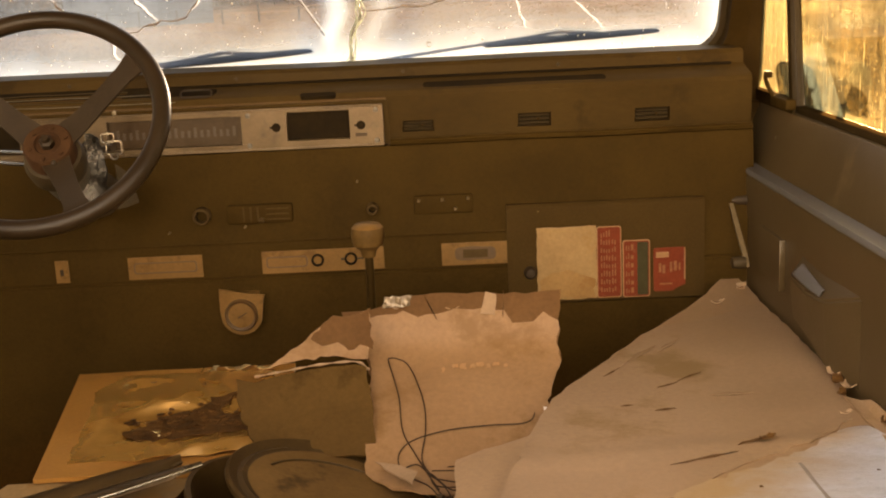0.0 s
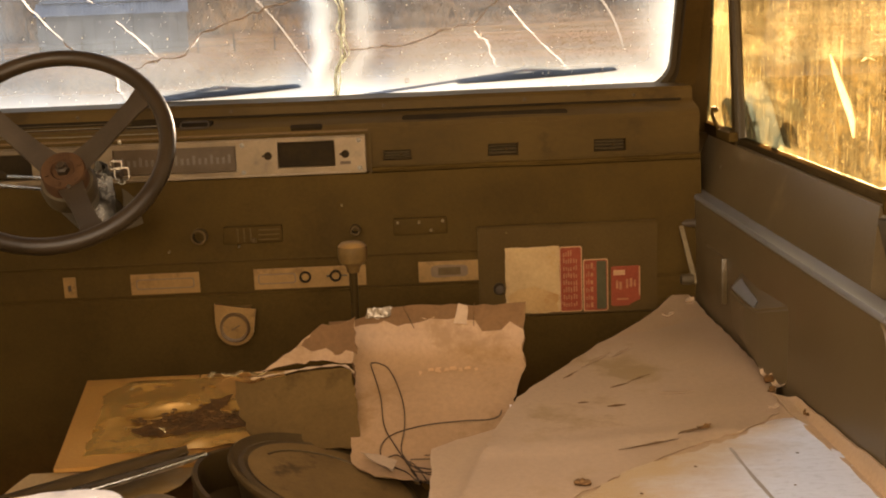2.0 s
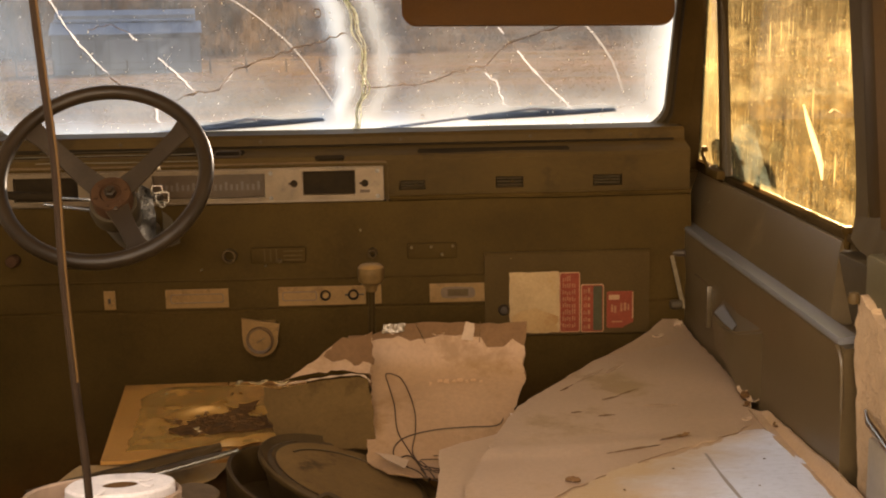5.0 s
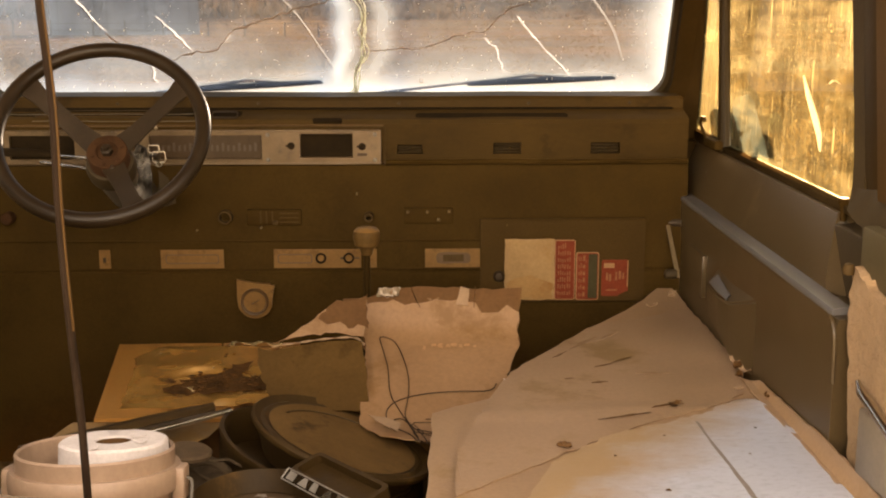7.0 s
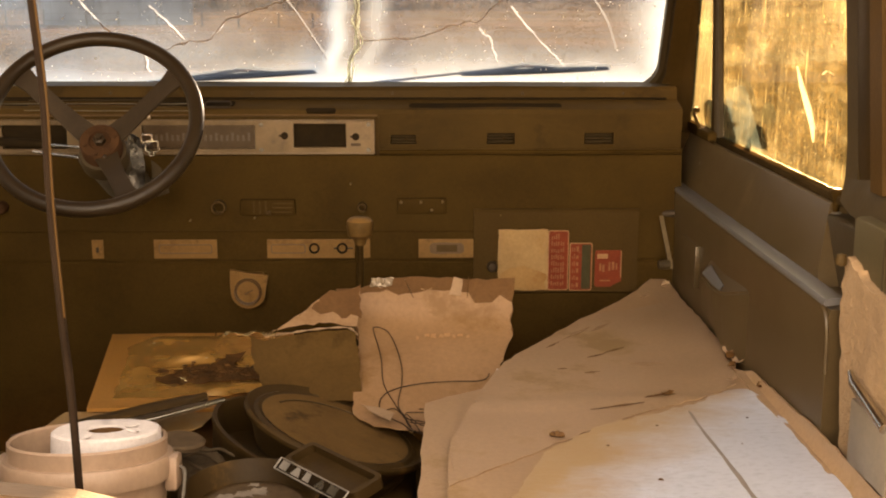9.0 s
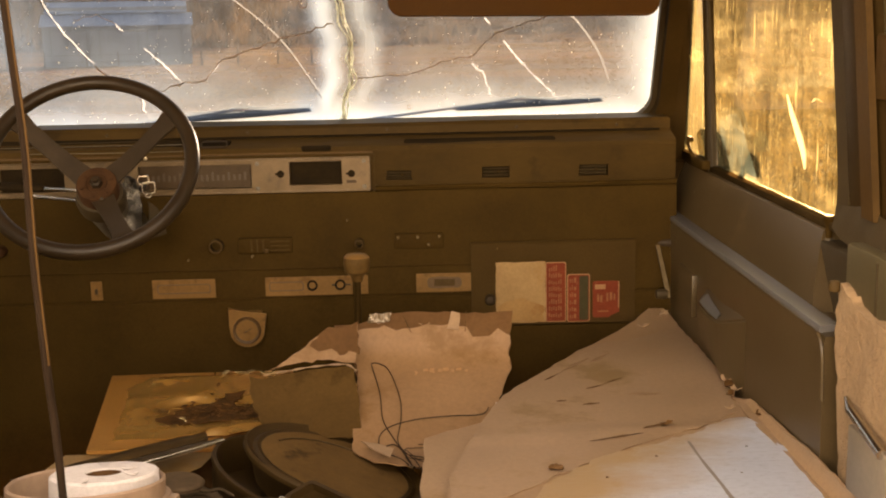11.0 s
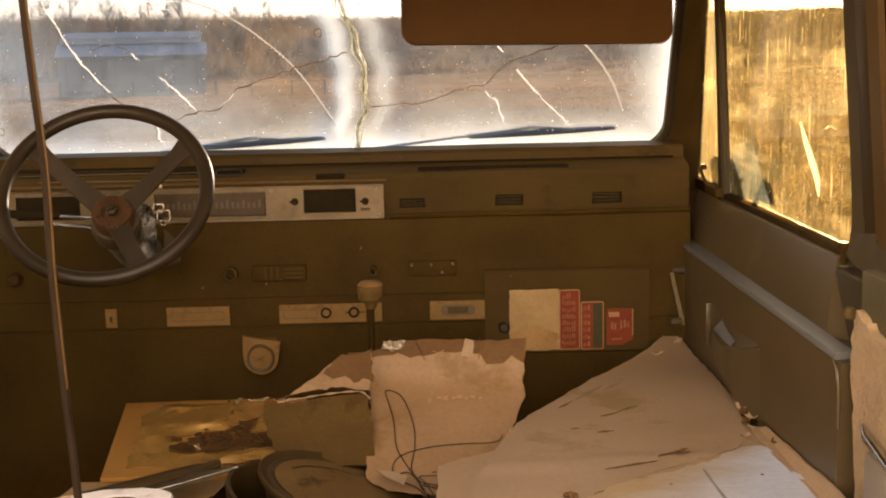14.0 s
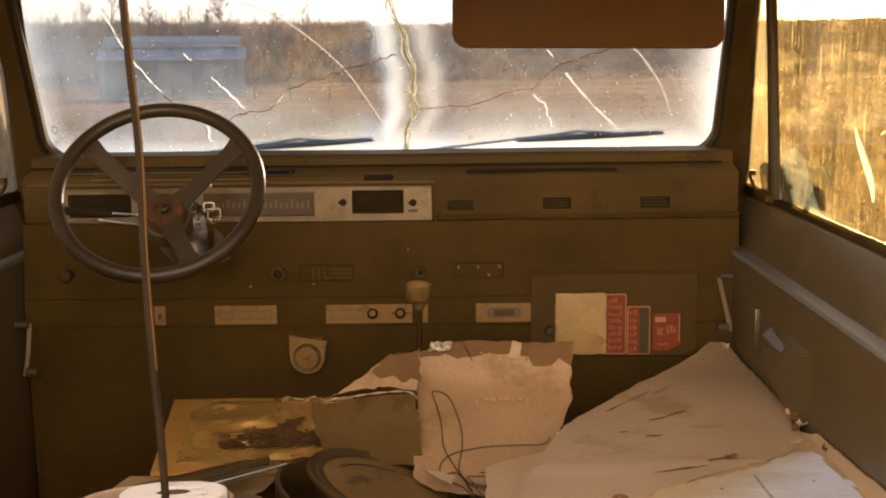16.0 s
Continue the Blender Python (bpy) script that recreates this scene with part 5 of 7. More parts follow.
# ---- gear lever ----
gear = thing("gear_lever", (0.15, -0.18, 0.04), "gear lever with a worn mushroom knob", "gear lever")
part("knob", lathe(bmesh.new(), [(0.010, -0.03), (0.012, -0.02), (0.022, -0.012), (0.0245, 0.002), (0.0235, 0.012), (0.018, 0.018), (0, 0.0205)], Matrix.Translation((0.167, -0.33, 0.632)), 28), KNOB, gear, "brown knob with a pale lit top")
# paler cap: light falling on the knob's top, put into the colour
part("lit_top", lathe(bmesh.new(), [(0.0232, 0.0135), (0.0182, 0.0188), (0, 0.0213)], Matrix.Translation((0.167, -0.33, 0.632)), 28), STRIP, gear, "pale cap for the lit top of the knob")
part("shaft", tube(bmesh.new(), smooth_line([(0.167, -0.33, 0.61), (0.166, -0.318, 0.55), (0.158, -0.25, 0.25), (0.15, -0.18, 0.04)], 5), 0.0062, 10), PILLAR, gear)

# ---- labels on the glove box ----
def sticker(name, label, x0, x1, z0, z1, edge, material, seed=0, tilt=0.0, y=-0.0425):
    t = thing(name, ((x0 + x1) / 2, y, z0), label, "sticker" if name == "sticker" else "paper")
    lean = lambda u, v: Vector((u, y, v + tilt * (u - x0)))
    out = ragged([(x0, z0), (x1, z0), (x1, z1), (x0, z1)], 0.0012, 0.012, seed) if name == "paper_label" else rounded(x0, x1, z0, z1, 0.004, 3)
    part("backing", slab(out, lambda u, v: lean(u, v), 0.0008, 0.05), STICKER_PALE if edge else material, t)
    if edge:
        part("print_field", slab(rounded(x0 + edge, x1 - edge, z0 + edge, z1 - edge, 0.003, 3), lambda u, v: lean(u, v) + Vector((0, -0.0009, 0)), 0.0004, 0.05), material, t)
    return t, lean


def bars(t, lean, rows, material, name="print_bar"):
    for x0, x1, z0, z1 in rows:
        part(name, slab([(x0, z0), (x1, z0), (x1, z1), (x0, z1)], lambda u, v: lean(u, v) + Vector((0, -0.0016, 0)), 0.0003, 0.1), material, t)


t, lean = sticker("paper_label", "yellowed torn paper label stuck on the glove box", 0.436, 0.538, 0.443, 0.571, 0, OLD_PAPER, 4)
part("water_stain", slab(ragged([(0.4385, 0.4455), (0.5355, 0.4455), (0.5355, 0.478), (0.515, 0.486), (0.49, 0.497), (0.462, 0.490), (0.4385, 0.478)], 0.004, 0.010, 75), lambda u, v: lean(u, v) + Vector((0, -0.0009, 0)), 0.0002, 0.03), WATER_STAIN, t, "orange-brown water stain")
t, lean = sticker("sticker", "red warning sticker with rows of tiny pale print", 0.5385, 0.581, 0.443, 0.569, 0.0018, STICKER_RED)
rng = random.Random(9)
bars(t, lean, [(x, x + 0.0021, z, z + rng.uniform(0.006, 0.011)) for x in (0.5455, 0.5500, 0.5545, 0.5590, 0.5645, 0.5690) for z in [0.453 + 0.0138 * k + rng.uniform(0, 0.002) for k in range(8 if x < 0.56 else 7)]], PRINT_PALE)
t, lean = sticker("sticker", "red sticker with a dark green band and pale border", 0.583, 0.630, 0.442, 0.543, 0.0018, STICKER_RED)
part("dark_band", slab(rounded(0.608, 0.6265, 0.446, 0.5395, 0.003, 3), lambda u, v: lean(u, v) + Vector((0, -0.0016, 0)), 0.0003, 0.1), STICKER_GREEN, t, "dark green band")
bars(t, lean, [(x, x + w, z, z + rng.uniform(0.005, 0.011)) for x, w in ((0.5885, 0.0018), (0.5925, 0.0018), (0.597, 0.0045)) for z in [0.450 + 0.0150 * k for k in range(6)]], PRINT_PALE)
t, lean = sticker("sticker", "scuffed red sticker with faint pale print and a torn corner", 0.636, 0.691, 0.450, 0.527, 0, STICKER_RED)
bars(t, lean, [(0.6885, 0.6905, 0.470, 0.526), (0.640, 0.662, 0.510, 0.520)], STICKER_PALE)
bars(t, lean, [(0.645, 0.649, 0.484, 0.500), (0.651, 0.656, 0.482, 0.497), (0.664, 0.668, 0.484, 0.502), (0.671, 0.676, 0.486, 0.503), (0.679, 0.682, 0.487, 0.500), (0.646, 0.668, 0.462, 0.465)], PRINT_PALE)
part("torn_corner", slab(ragged([(0.668, 0.4495), (0.6915, 0.4495), (0.6915, 0.462), (0.680, 0.457)], 0.0012, 0.006, 74), lambda u, v: lean(u, v) + Vector((0, -0.0016, 0)), 0.0003, 0.02), GLOVE, t, "missing corner")

# ---- seat cushions under the clutter ----
def cushion(x0, x1, y0, y1, z0, z1, label):
    t = thing("seat_cushion", ((x0 + x1) / 2, (y0 + y1) / 2, z0), label, "seat")
    part("pad", boxed(x0, x1, y0, y1, z0 + 0.03, z1, bevel=0.03, seg=4), BLACK, t)
    part("base_frame", boxed(x0 + 0.03, x1 - 0.03, y0 + 0.03, y1 - 0.03, z0, z0 + 0.04), RUBBER, t)


cushion(-0.36, 0.265, -1.02, -0.505, 0.24, 0.322, "black vinyl seat cushion buried under clutter")
cushion(0.36, 0.79, -1.45, -0.62, 0.24, 0.443, "black vinyl seat cushion under flattened cardboard")


# ---- flattened cardboard on the passenger side ----
def sheet_z(u, v, lift=0.0):
    sag = 0.004 * noise.noise(Vector((u * 5, v * 5, 1))) + 0.0015 * noise.noise(Vector((u * 19, v * 19, 4)))
    crease = 0.004 * math.exp(-((v + 0.745 - 0.10 * (u - 0.55)) / 0.012) ** 2)
    curl = 0.05 * max(0.0, (v + 0.25) / 0.25) ** 2 * 0.35
    return Vector((u, v, 0.4515 + sag + crease + curl + lift))


sheet = thing("cardboard_sheet", (0.55, -0.75, 0.444), "large flattened brown cardboard sheet with torn peeling edges", "cardboard")
out = ragged([(0.30, -1.45), (0.303, -1.05), (0.31, -0.90), (0.355, -0.72), (0.41, -0.55), (0.45, -0.485), (0.559, -0.316), (0.69, -0.13), (0.764, -0.015), (0.784, -0.02), (0.792, -0.10), (0.796, -0.30), (0.796, -0.545), (0.778, -0.60), (0.79, -0.66), (0.796, -1.45)], 0.0018, 0.02, 3)
part("board", slab(out, sheet_z, 0.005, 0.022), CARTON, sheet)
part("top_ply", slab(ragged([(0.306, -1.05), (0.315, -0.90), (0.36, -0.72), (0.415, -0.55), (0.455, -0.487), (0.563, -0.322), (0.61, -0.262), (0.66, -0.235), (0.70, -0.215), (0.735, -0.19), (0.75, -0.165), (0.782, -0.165), (0.792, -0.33), (0.792, -0.53), (0.775, -0.60), (0.762, -0.67), (0.70, -0.73), (0.6, -0.79), (0.47, -0.90)], 0.004, 0.018, 8), lambda u, v: sheet_z(u, v, 0.0022), 0.0016, 0.022), CARTON_WORN, sheet, "worn grey-brown top ply")
white = part("white_ply", slab(ragged([(0.36, -1.45), (0.38, -1.10), (0.44, -0.94), (0.52, -0.855), (0.59, -0.815), (0.674, -0.765), (0.745, -0.70), (0.772, -0.70), (0.782, -0.76), (0.788, -0.86), (0.787, -0.95), (0.786, -1.45)], 0.0045, 0.012, 12), lambda u, v: sheet_z(u, v, 0.0034), 0.0012, 0.022), WHITE_FACE, sheet, "peeling white paper face")
part("under_flap", slab(ragged([(0.262, -1.45), (0.268, -1.0), (0.275, -0.83), (0.28, -0.70), (0.40, -0.62), (0.40, -1.45)], 0.002, 0.02, 16), lambda u, v: Vector((u, v, 0.437 - 0.12 * max(0.0, 0.30 - u))), 0.004, 0.03), CARTON, sheet, "flap of a second sheet below")
edge = part("edge_fold", slab(ragged([(0.776, -0.60), (0.802, -0.64), (0.826, -0.95), (0.835, -1.3), (0.78, -1.3), (0.782, -0.9), (0.775, -0.7)], 0.002, 0.02, 14), lambda u, v: Vector((min(u, 0.797) , v, 0.453 + max(0.0, u - 0.79) * 0.8 + 0.002 * noise.noise(Vector((u * 30, v * 12, 0))))), 0.003, 0.015), CARTON, sheet)


def curl(at, size, turn, bend, material, parent, seed, label=""):
    """A torn scrap that curls up from the sheet."""
    m = Matrix.Translation(at) @ Matrix.Rotation(radians(turn), 4, "Z")
    size *= 0.75
    out = ragged([(-size, -size * 0.3), (size, -size * 0.4), (size * 0.8, size * 0.4), (-size * 0.7, size * 0.3)], size * 0.12, size * 0.35, seed)
    def lay(u, v):
        a = bend * u / size
        w = size * (1 - math.cos(a)) / max(0.3, bend) + 0.12 * size * noise.noise(Vector((u * 2 / size, v * 3 / size, seed)))
        return m @ Vector((size * math.sin(a) / max(0.3, bend), v, w + 0.002))
    return part("torn_scrap", slab(out, lay, 0.0012, size * 0.22), material, parent, label)


curl((0.787, -0.535, 0.458), 0.026, 100, 1.3, TORN, sheet, 1, "curled pale torn paper")
curl((0.789, -0.578, 0.456), 0.018, 120, 1.2, TORN, sheet, 2)
curl((0.782, -0.56, 0.4575), 0.024, 75, 0.9, BURN, sheet, 3, "dark torn ply")
curl((0.772, -0.60, 0.457), 0.016, 60, 0.7, BURN, sheet, 9, "dark torn ply")
curl((0.76, -0.145, 0.475), 0.024, 70, 1.1, TORN, sheet, 4)
curl((0.71, -0.19, 0.465), 0.018, 15, 0.9, TORN, sheet, 5)
curl((0.752, -0.672, 0.458), 0.014, 10, 1.0, TORN, sheet, 6)
curl((0.79, -0.70, 0.457), 0.016, 60, 1.0, BURN, sheet, 7)
curl((0.64, -0.735, 0.459), 0.015, 30, 0.7, BURN, sheet, 8)
for k, (x, y, l, w, a) in enumerate(((0.63, -0.735, 0.03, 0.0035, 24), (0.56, -0.775, 0.045, 0.0022, 20), (0.60, -0.50, 0.026, 0.0022, 40), (0.565, -0.53, 0.018, 0.002, 28), (0.545, -0.62, 0.014, 0.003, 12), (0.64, -0.57, 0.03, 0.006, 8), (0.50, -0.47, 0.022, 0.0018, 50), (0.55, -0.40, 0.05, 0.005, 52), (0.60, -0.36, 0.035, 0.004, 50), (0.50, -0.60, 0.008, 0.002, 0))):
    m = Matrix.Rotation(radians(a), 2)
    out = ragged([tuple(Vector((x, y)) + m @ Vector(p)) for p in ((-l, -w * 0.3), (0, -w), (l, 0), (0, w))], 0.0015, 0.01, 30 + k)
    part("scuff", slab(out, lambda u, v: sheet_z(u, v, 0.0046), 0.0006, 0.02), TORN if k in (5, 7, 8) else CARTON_DARK, sheet, "pale scuff" if k in (5, 7, 8) else "dark rubbed scuff")
bit = thing("paper_scrap", (0.457, -0.895, 0.457), "small crumpled brown paper scrap on the cardboard", "paper")
bm = bmesh.new()
bmesh.ops.create_icosphere(bm, subdivisions=3, radius=0.0072, matrix=Matrix.Translation((0.457, -0.893, 0.4585)) @ Matrix.Diagonal((1.2, 1, 0.55, 1)))
for v in bm.verts:
    v.co += v.normal * 0.006 * noise.noise(v.co * 160)
part("scrap", bm, CARTON_DARK, bit)

# grey-brown strip painting the soft shade along the fold
part("fold_line", slab(ragged([(0.657, -0.80), (0.661, -0.80), (0.664, -0.93), (0.668, -1.02), (0.676, -1.2), (0.670, -1.2), (0.662, -1.02), (0.659, -0.93)], 0.0008, 0.02, 71), lambda u, v: sheet_z(u, v, 0.0042), 0.0005, 0.015), FOLD_SHADE, sheet, "fold line with its shade painted grey-brown")
for x, y, r in ((0.568, -1.042, 0.0035), (0.60, -0.86, 0.0022), (0.52, -0.93, 0.002), (0.70, -0.93, 0.0016), (0.735, -0.83, 0.002)):
    part("dark_speck", slab(ragged([(x - r, y - r * 0.6), (x + r, y - r), (x + r * 0.8, y + r), (x - r * 0.7, y + r * 0.8)], r * 0.3, r * 0.8, int(x * 999)), lambda u, v: sheet_z(u, v, 0.0050), 0.0005, 0.01), BURN, sheet, "small dark hole")

# ---- torn cardboard carton in the middle ----
def carton_at(u, s, lift=0.0):
    """s runs from the lower front edge up to the top edge."""
    pts = ((-0.12, -0.735, 0.381), (0.0, -0.625, 0.390), (0.20, -0.432, 0.463), (0.235, -0.412, 0.476), (0.262, -0.400, 0.489), (0.34, -0.362, 0.552))
    s = max(-0.12, min(0.34, s))
    for (s0, y0, z0), (s1, y1, z1) in zip(pts, pts[1:]):
        if s <= s1:
            t = (s - s0) / (s1 - s0)
            y, z = y0 + (y1 - y0) * t, z0 + (z1 - z0) * t
            break
    wave = 0.004 * noise.noise(Vector((u * 7, s * 7, 2))) + 0.0012 * noise.noise(Vector((u * 24, s * 24, 5)))
    drop = 0.10 * max(0.0, 0.16 - u)
    return Vector((u, y - lift * 0.75 - wave - drop * 0.6, z + lift * 0.65 - drop * 0.35))


box_thing = thing("cardboard_carton", (0.27, -0.52, 0.385), "torn open cardboard carton with peeled top and ragged flaps", "carton")
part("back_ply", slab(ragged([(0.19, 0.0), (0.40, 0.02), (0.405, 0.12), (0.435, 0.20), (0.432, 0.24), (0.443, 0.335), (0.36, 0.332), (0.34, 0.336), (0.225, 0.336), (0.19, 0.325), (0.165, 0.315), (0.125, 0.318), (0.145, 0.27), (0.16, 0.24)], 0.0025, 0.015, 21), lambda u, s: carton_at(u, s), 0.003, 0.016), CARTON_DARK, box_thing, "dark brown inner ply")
part("front_ply", slab(ragged([(0.165, 0.0), (0.20, -0.05), (0.26, -0.07), (0.33, -0.075), (0.385, -0.04), (0.404, 0.02), (0.407, 0.12), (0.434, 0.20), (0.43, 0.245), (0.436, 0.285), (0.415, 0.30), (0.40, 0.285), (0.37, 0.285), (0.36, 0.305), (0.33, 0.31), (0.29, 0.312), (0.235, 0.30), (0.215, 0.312), (0.165, 0.302), (0.162, 0.25), (0.168, 0.2), (0.16, 0.1)], 0.0028, 0.012, 22), lambda u, s: carton_at(u, s, 0.0028), 0.0018, 0.016), CARTON_PINK, box_thing, "pinkish brown outer face")
side = part("side_flap", slab(ragged([(0.035, 0.016), (0.176, 0.016), (0.174, 0.12), (0.165, 0.215), (0.15, 0.225), (0.10, 0.222), (0.06, 0.213), (0.015, 0.20), (-0.01, 0.215), (-0.008, 0.17), (0.004, 0.11)], 0.0025, 0.014, 23), lambda u, s: Vector((u, -0.60 + 0.55 * s - 0.25 * max(0.0, 0.06 - u), 0.395 + 0.40 * s + 0.003 * noise.noise(Vector((u * 9, s * 9, 7))))), 0.003, 0.016), CARTON_GREY, box_thing, "dark brown side flap")
part("torn_edge", tube(bmesh.new(), smooth_line([(0.012, -0.487, 0.478), (0.05, -0.478, 0.481), (0.10, -0.474, 0.487), (0.15, -0.474, 0.489), (0.168, -0.483, 0.479)], 6), [0.0016 + 0.001 * math.sin(i * 1.7) for i in range(25)], 5), TORN, side, "white torn paper edge")
part("upper_flap", slab(ragged([(0.015, 0.0), (0.06, 0.012), (0.11, 0.018), (0.165, 0.012), (0.17, 0.085), (0.15, 0.075), (0.12, 0.075), (0.10, 0.06), (0.07, 0.035), (0.04, 0.015)], 0.0025, 0.010, 24), lambda u, s: Vector((u, -0.462 + 0.15 * s, 0.4765 + 0.93 * s)), 0.0018, 0.014), CARTON_PINK, box_thing)
part("flap_liner", slab(ragged([(0.088, 0.045), (0.105, 0.034), (0.125, 0.040), (0.14, 0.026), (0.155, 0.034), (0.172, 0.028), (0.172, 0.088), (0.15, 0.079), (0.12, 0.079), (0.105, 0.066)], 0.0028, 0.008, 27), lambda u, s: Vector((u, -0.4645 + 0.15 * s, 0.4765 + 0.93 * s)), 0.0012, 0.012), CARTON_DARK, box_thing, "dark brown torn liner")
curl((0.205, -0.37, 0.532), 0.018, 20, 1.2, TORN, box_thing, 31, "crumpled shiny tape")
curl((0.335, -0.368, 0.532), 0.016, 80, 0.6, TORN, box_thing, 32)
curl((0.285, -0.372, 0.528), 0.014, 5, 0.5, CARTON_PINK, box_thing, 33)
rng = random.Random(64)
bm = slab(ragged([(0.185, 0.316), (0.225, 0.318), (0.228, 0.334), (0.188, 0.333)], 0.002, 0.006, 65), lambda u, v: carton_at(u, v, 0.006 + 0.004 * noise.noise(Vector((u * 170, v * 170, 3)))), 0.0008, 0.003)
part("crumpled_tape", bm, TAPE, box_thing, "crumpled shiny clear tape")
part("lifted_tab", slab(ragged([(0.325, 0.300), (0.346, 0.297), (0.349, 0.328), (0.334, 0.333)], 0.001, 0.008, 66), lambda u, v: carton_at(u, v, 0.007 + 0.12 * max(0.0, v - 0.305)), 0.0012, 0.008), TORN, box_thing, "pale lifted tab")
for x0, x1 in ((0.245, 0.262), (0.36, 0.357)):
    pts = [carton_at(x0 + (x1 - x0) * t, 0.335 - 0.04 * t, 0.004) for t in (0, 0.25, 0.5, 0.75, 1)]
    part("rip", tube(bmesh.new(), pts, 0.0007, 5), BURN, box_thing)
part("bottom_scrap", slab(ragged([(0.178, 0.0), (0.21, -0.012), (0.232, -0.03), (0.225, -0.06), (0.2, -0.03)], 0.002, 0.012, 26), lambda u, v: Vector((u, -0.63 + v, 0.408 + 0.1 * v)), 0.001, 0.02), TORN, box_thing, "pale torn scrap")

# a row of small ragged orange bars across the carton's face
for u, s_, w, h in ((0.268, 0.190, 0.002, 0.007), (0.286, 0.196, 0.004, 0.006), (0.297, 0.197, 0.005, 0.008), (0.309, 0.195, 0.004, 0.007), (0.320, 0.199, 0.006, 0.006), (0.331, 0.194, 0.004, 0.007), (0.343, 0.198, 0.005, 0.005), (0.356, 0.194, 0.003, 0.005)):
    part("carton_bar", slab(ragged([(u - w, s_ - h), (u + w, s_ - h * 0.8), (u + w * 0.8, s_ + h * 0.5), (u - w * 0.7, s_ + h * 0.4)], 0.003, 0.004, int(u * 1000)), lambda a, b: carton_at(a, b, 0.0052), 0.0004, 0.005), ORANGE_BAR, box_thing, "small ragged orange bar")

# loose wire tangle lying over the carton
tangle = thing("wire_tangle", (0.24, -0.6, 0.40), "loose tangle of thin dark wire", "wire")
L = 0.008
loops = ([(0.258, -0.06), (0.247, -0.024), (0.231, 0.022), (0.213, 0.07), (0.208, 0.13), (0.2, 0.173), (0.192, 0.214), (0.195, 0.221), (0.204, 0.219), (0.219, 0.202), (0.233, 0.16), (0.242, 0.111), (0.242, 0.064), (0.237, 0.019), (0.247, -0.013), (0.264, -0.05), (0.274, -0.088)],
         [(0.387, 0.093), (0.382, 0.081), (0.367, 0.074), (0.329, 0.074), (0.272, 0.069), (0.226, 0.053), (0.208, 0.028), (0.211, -0.002), (0.228, -0.029), (0.246, -0.05), (0.262, -0.09)],
         [(0.212, 0.0), (0.231, 0.008), (0.25, -0.024), (0.264, -0.035), (0.296, -0.05), (0.313, -0.071), (0.314, -0.097)],
         [(0.25, -0.04), (0.262, -0.075), (0.278, -0.088), (0.295, -0.084), (0.306, -0.066), (0.311, -0.045)])
for pts in loops:
    part("wire", tube(bmesh.new(), smooth_line([carton_at(u, s, L) for u, s in pts], 6), 0.0009, 5), WIRE, tangle)
part("wire", tube(bmesh.new(), smooth_line([(0.25, -0.66, 0.405), (0.285, -0.68, 0.412), (0.30, -0.70, 0.415), (0.285, -0.72, 0.41), (0.255, -0.72, 0.412), (0.25, -0.69, 0.414), (0.275, -0.73, 0.41), (0.305, -0.72, 0.416), (0.30, -0.69, 0.42), (0.27, -0.68, 0.418)], 7), 0.0008, 5), WIRE, tangle)
part("wire_end", tube(bmesh.new(), [carton_at(0.256, -0.078, L + 0.002), carton_at(0.263, -0.083, L + 0.003)], 0.0035, 6), CHROME, tangle, "bright crimped end")
part("pale_tag", slab(ragged([(0.398, 0.075), (0.410, 0.078), (0.411, 0.10), (0.400, 0.104)], 0.0012, 0.008, 73), lambda u, v: carton_at(u, v, 0.010), 0.0012, 0.01), PAPER, tangle, "pale paper tag")
part("connector", tube(bmesh.new(), [tuple(carton_at(0.328, 0.004, 0.010)), tuple(carton_at(0.36, 0.009, 0.011))], [0.0008, 0.0022], 6), CHROME, tangle, "bright connector tip")

# ---- tan board with a burnt patch ----
def tan_at(u, v, lift=0.0):
    return Vector((u, v, 0.4005 + lift + 0.004 * noise.noise(Vector((u * 8, v * 8, 1))) * max(0, 1 - abs(u + 0.05) * 3)))


tan = thing("tan_board", (-0.14, -0.4, 0.38), "glossy tan board with a dark burnt patch and foil scraps as highlights", "board")
part("board", slab([(-0.316, -0.205), (0.03, -0.198), (0.055, -0.62), (-0.255, -0.62)], tan_at, 0.006, 0.025), TAN, tan)
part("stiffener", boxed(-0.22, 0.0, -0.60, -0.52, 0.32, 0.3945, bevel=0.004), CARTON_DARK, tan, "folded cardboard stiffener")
def film_lift(u, v):
    """Folds of the film: broad swells and sharp creases that die away at the burnt patch."""
    calm = min(1.0, max(0.12, (math.hypot((u + 0.075) / 0.11, (v + 0.455) / 0.075) - 0.75) * 2.2))
    calm *= min(1.0, max(0.0, (u + 0.265) / 0.05)) * min(1.0, max(0.0, (-0.225 - v) / 0.04))
    swell = 0.012 * max(0.0, noise.noise(Vector((u * 12 + v * 4, v * 8, 6)))) + 0.004 * max(0.0, noise.noise(Vector((u * 30, v * 22, 9))))
    crease = 0.008 * max(0.0, 1 - 3.2 * abs(noise.noise(Vector((u * 7, v * 3.5 + 0.3, 2))))) ** 1.5
    return 0.001 + calm * (swell + crease)


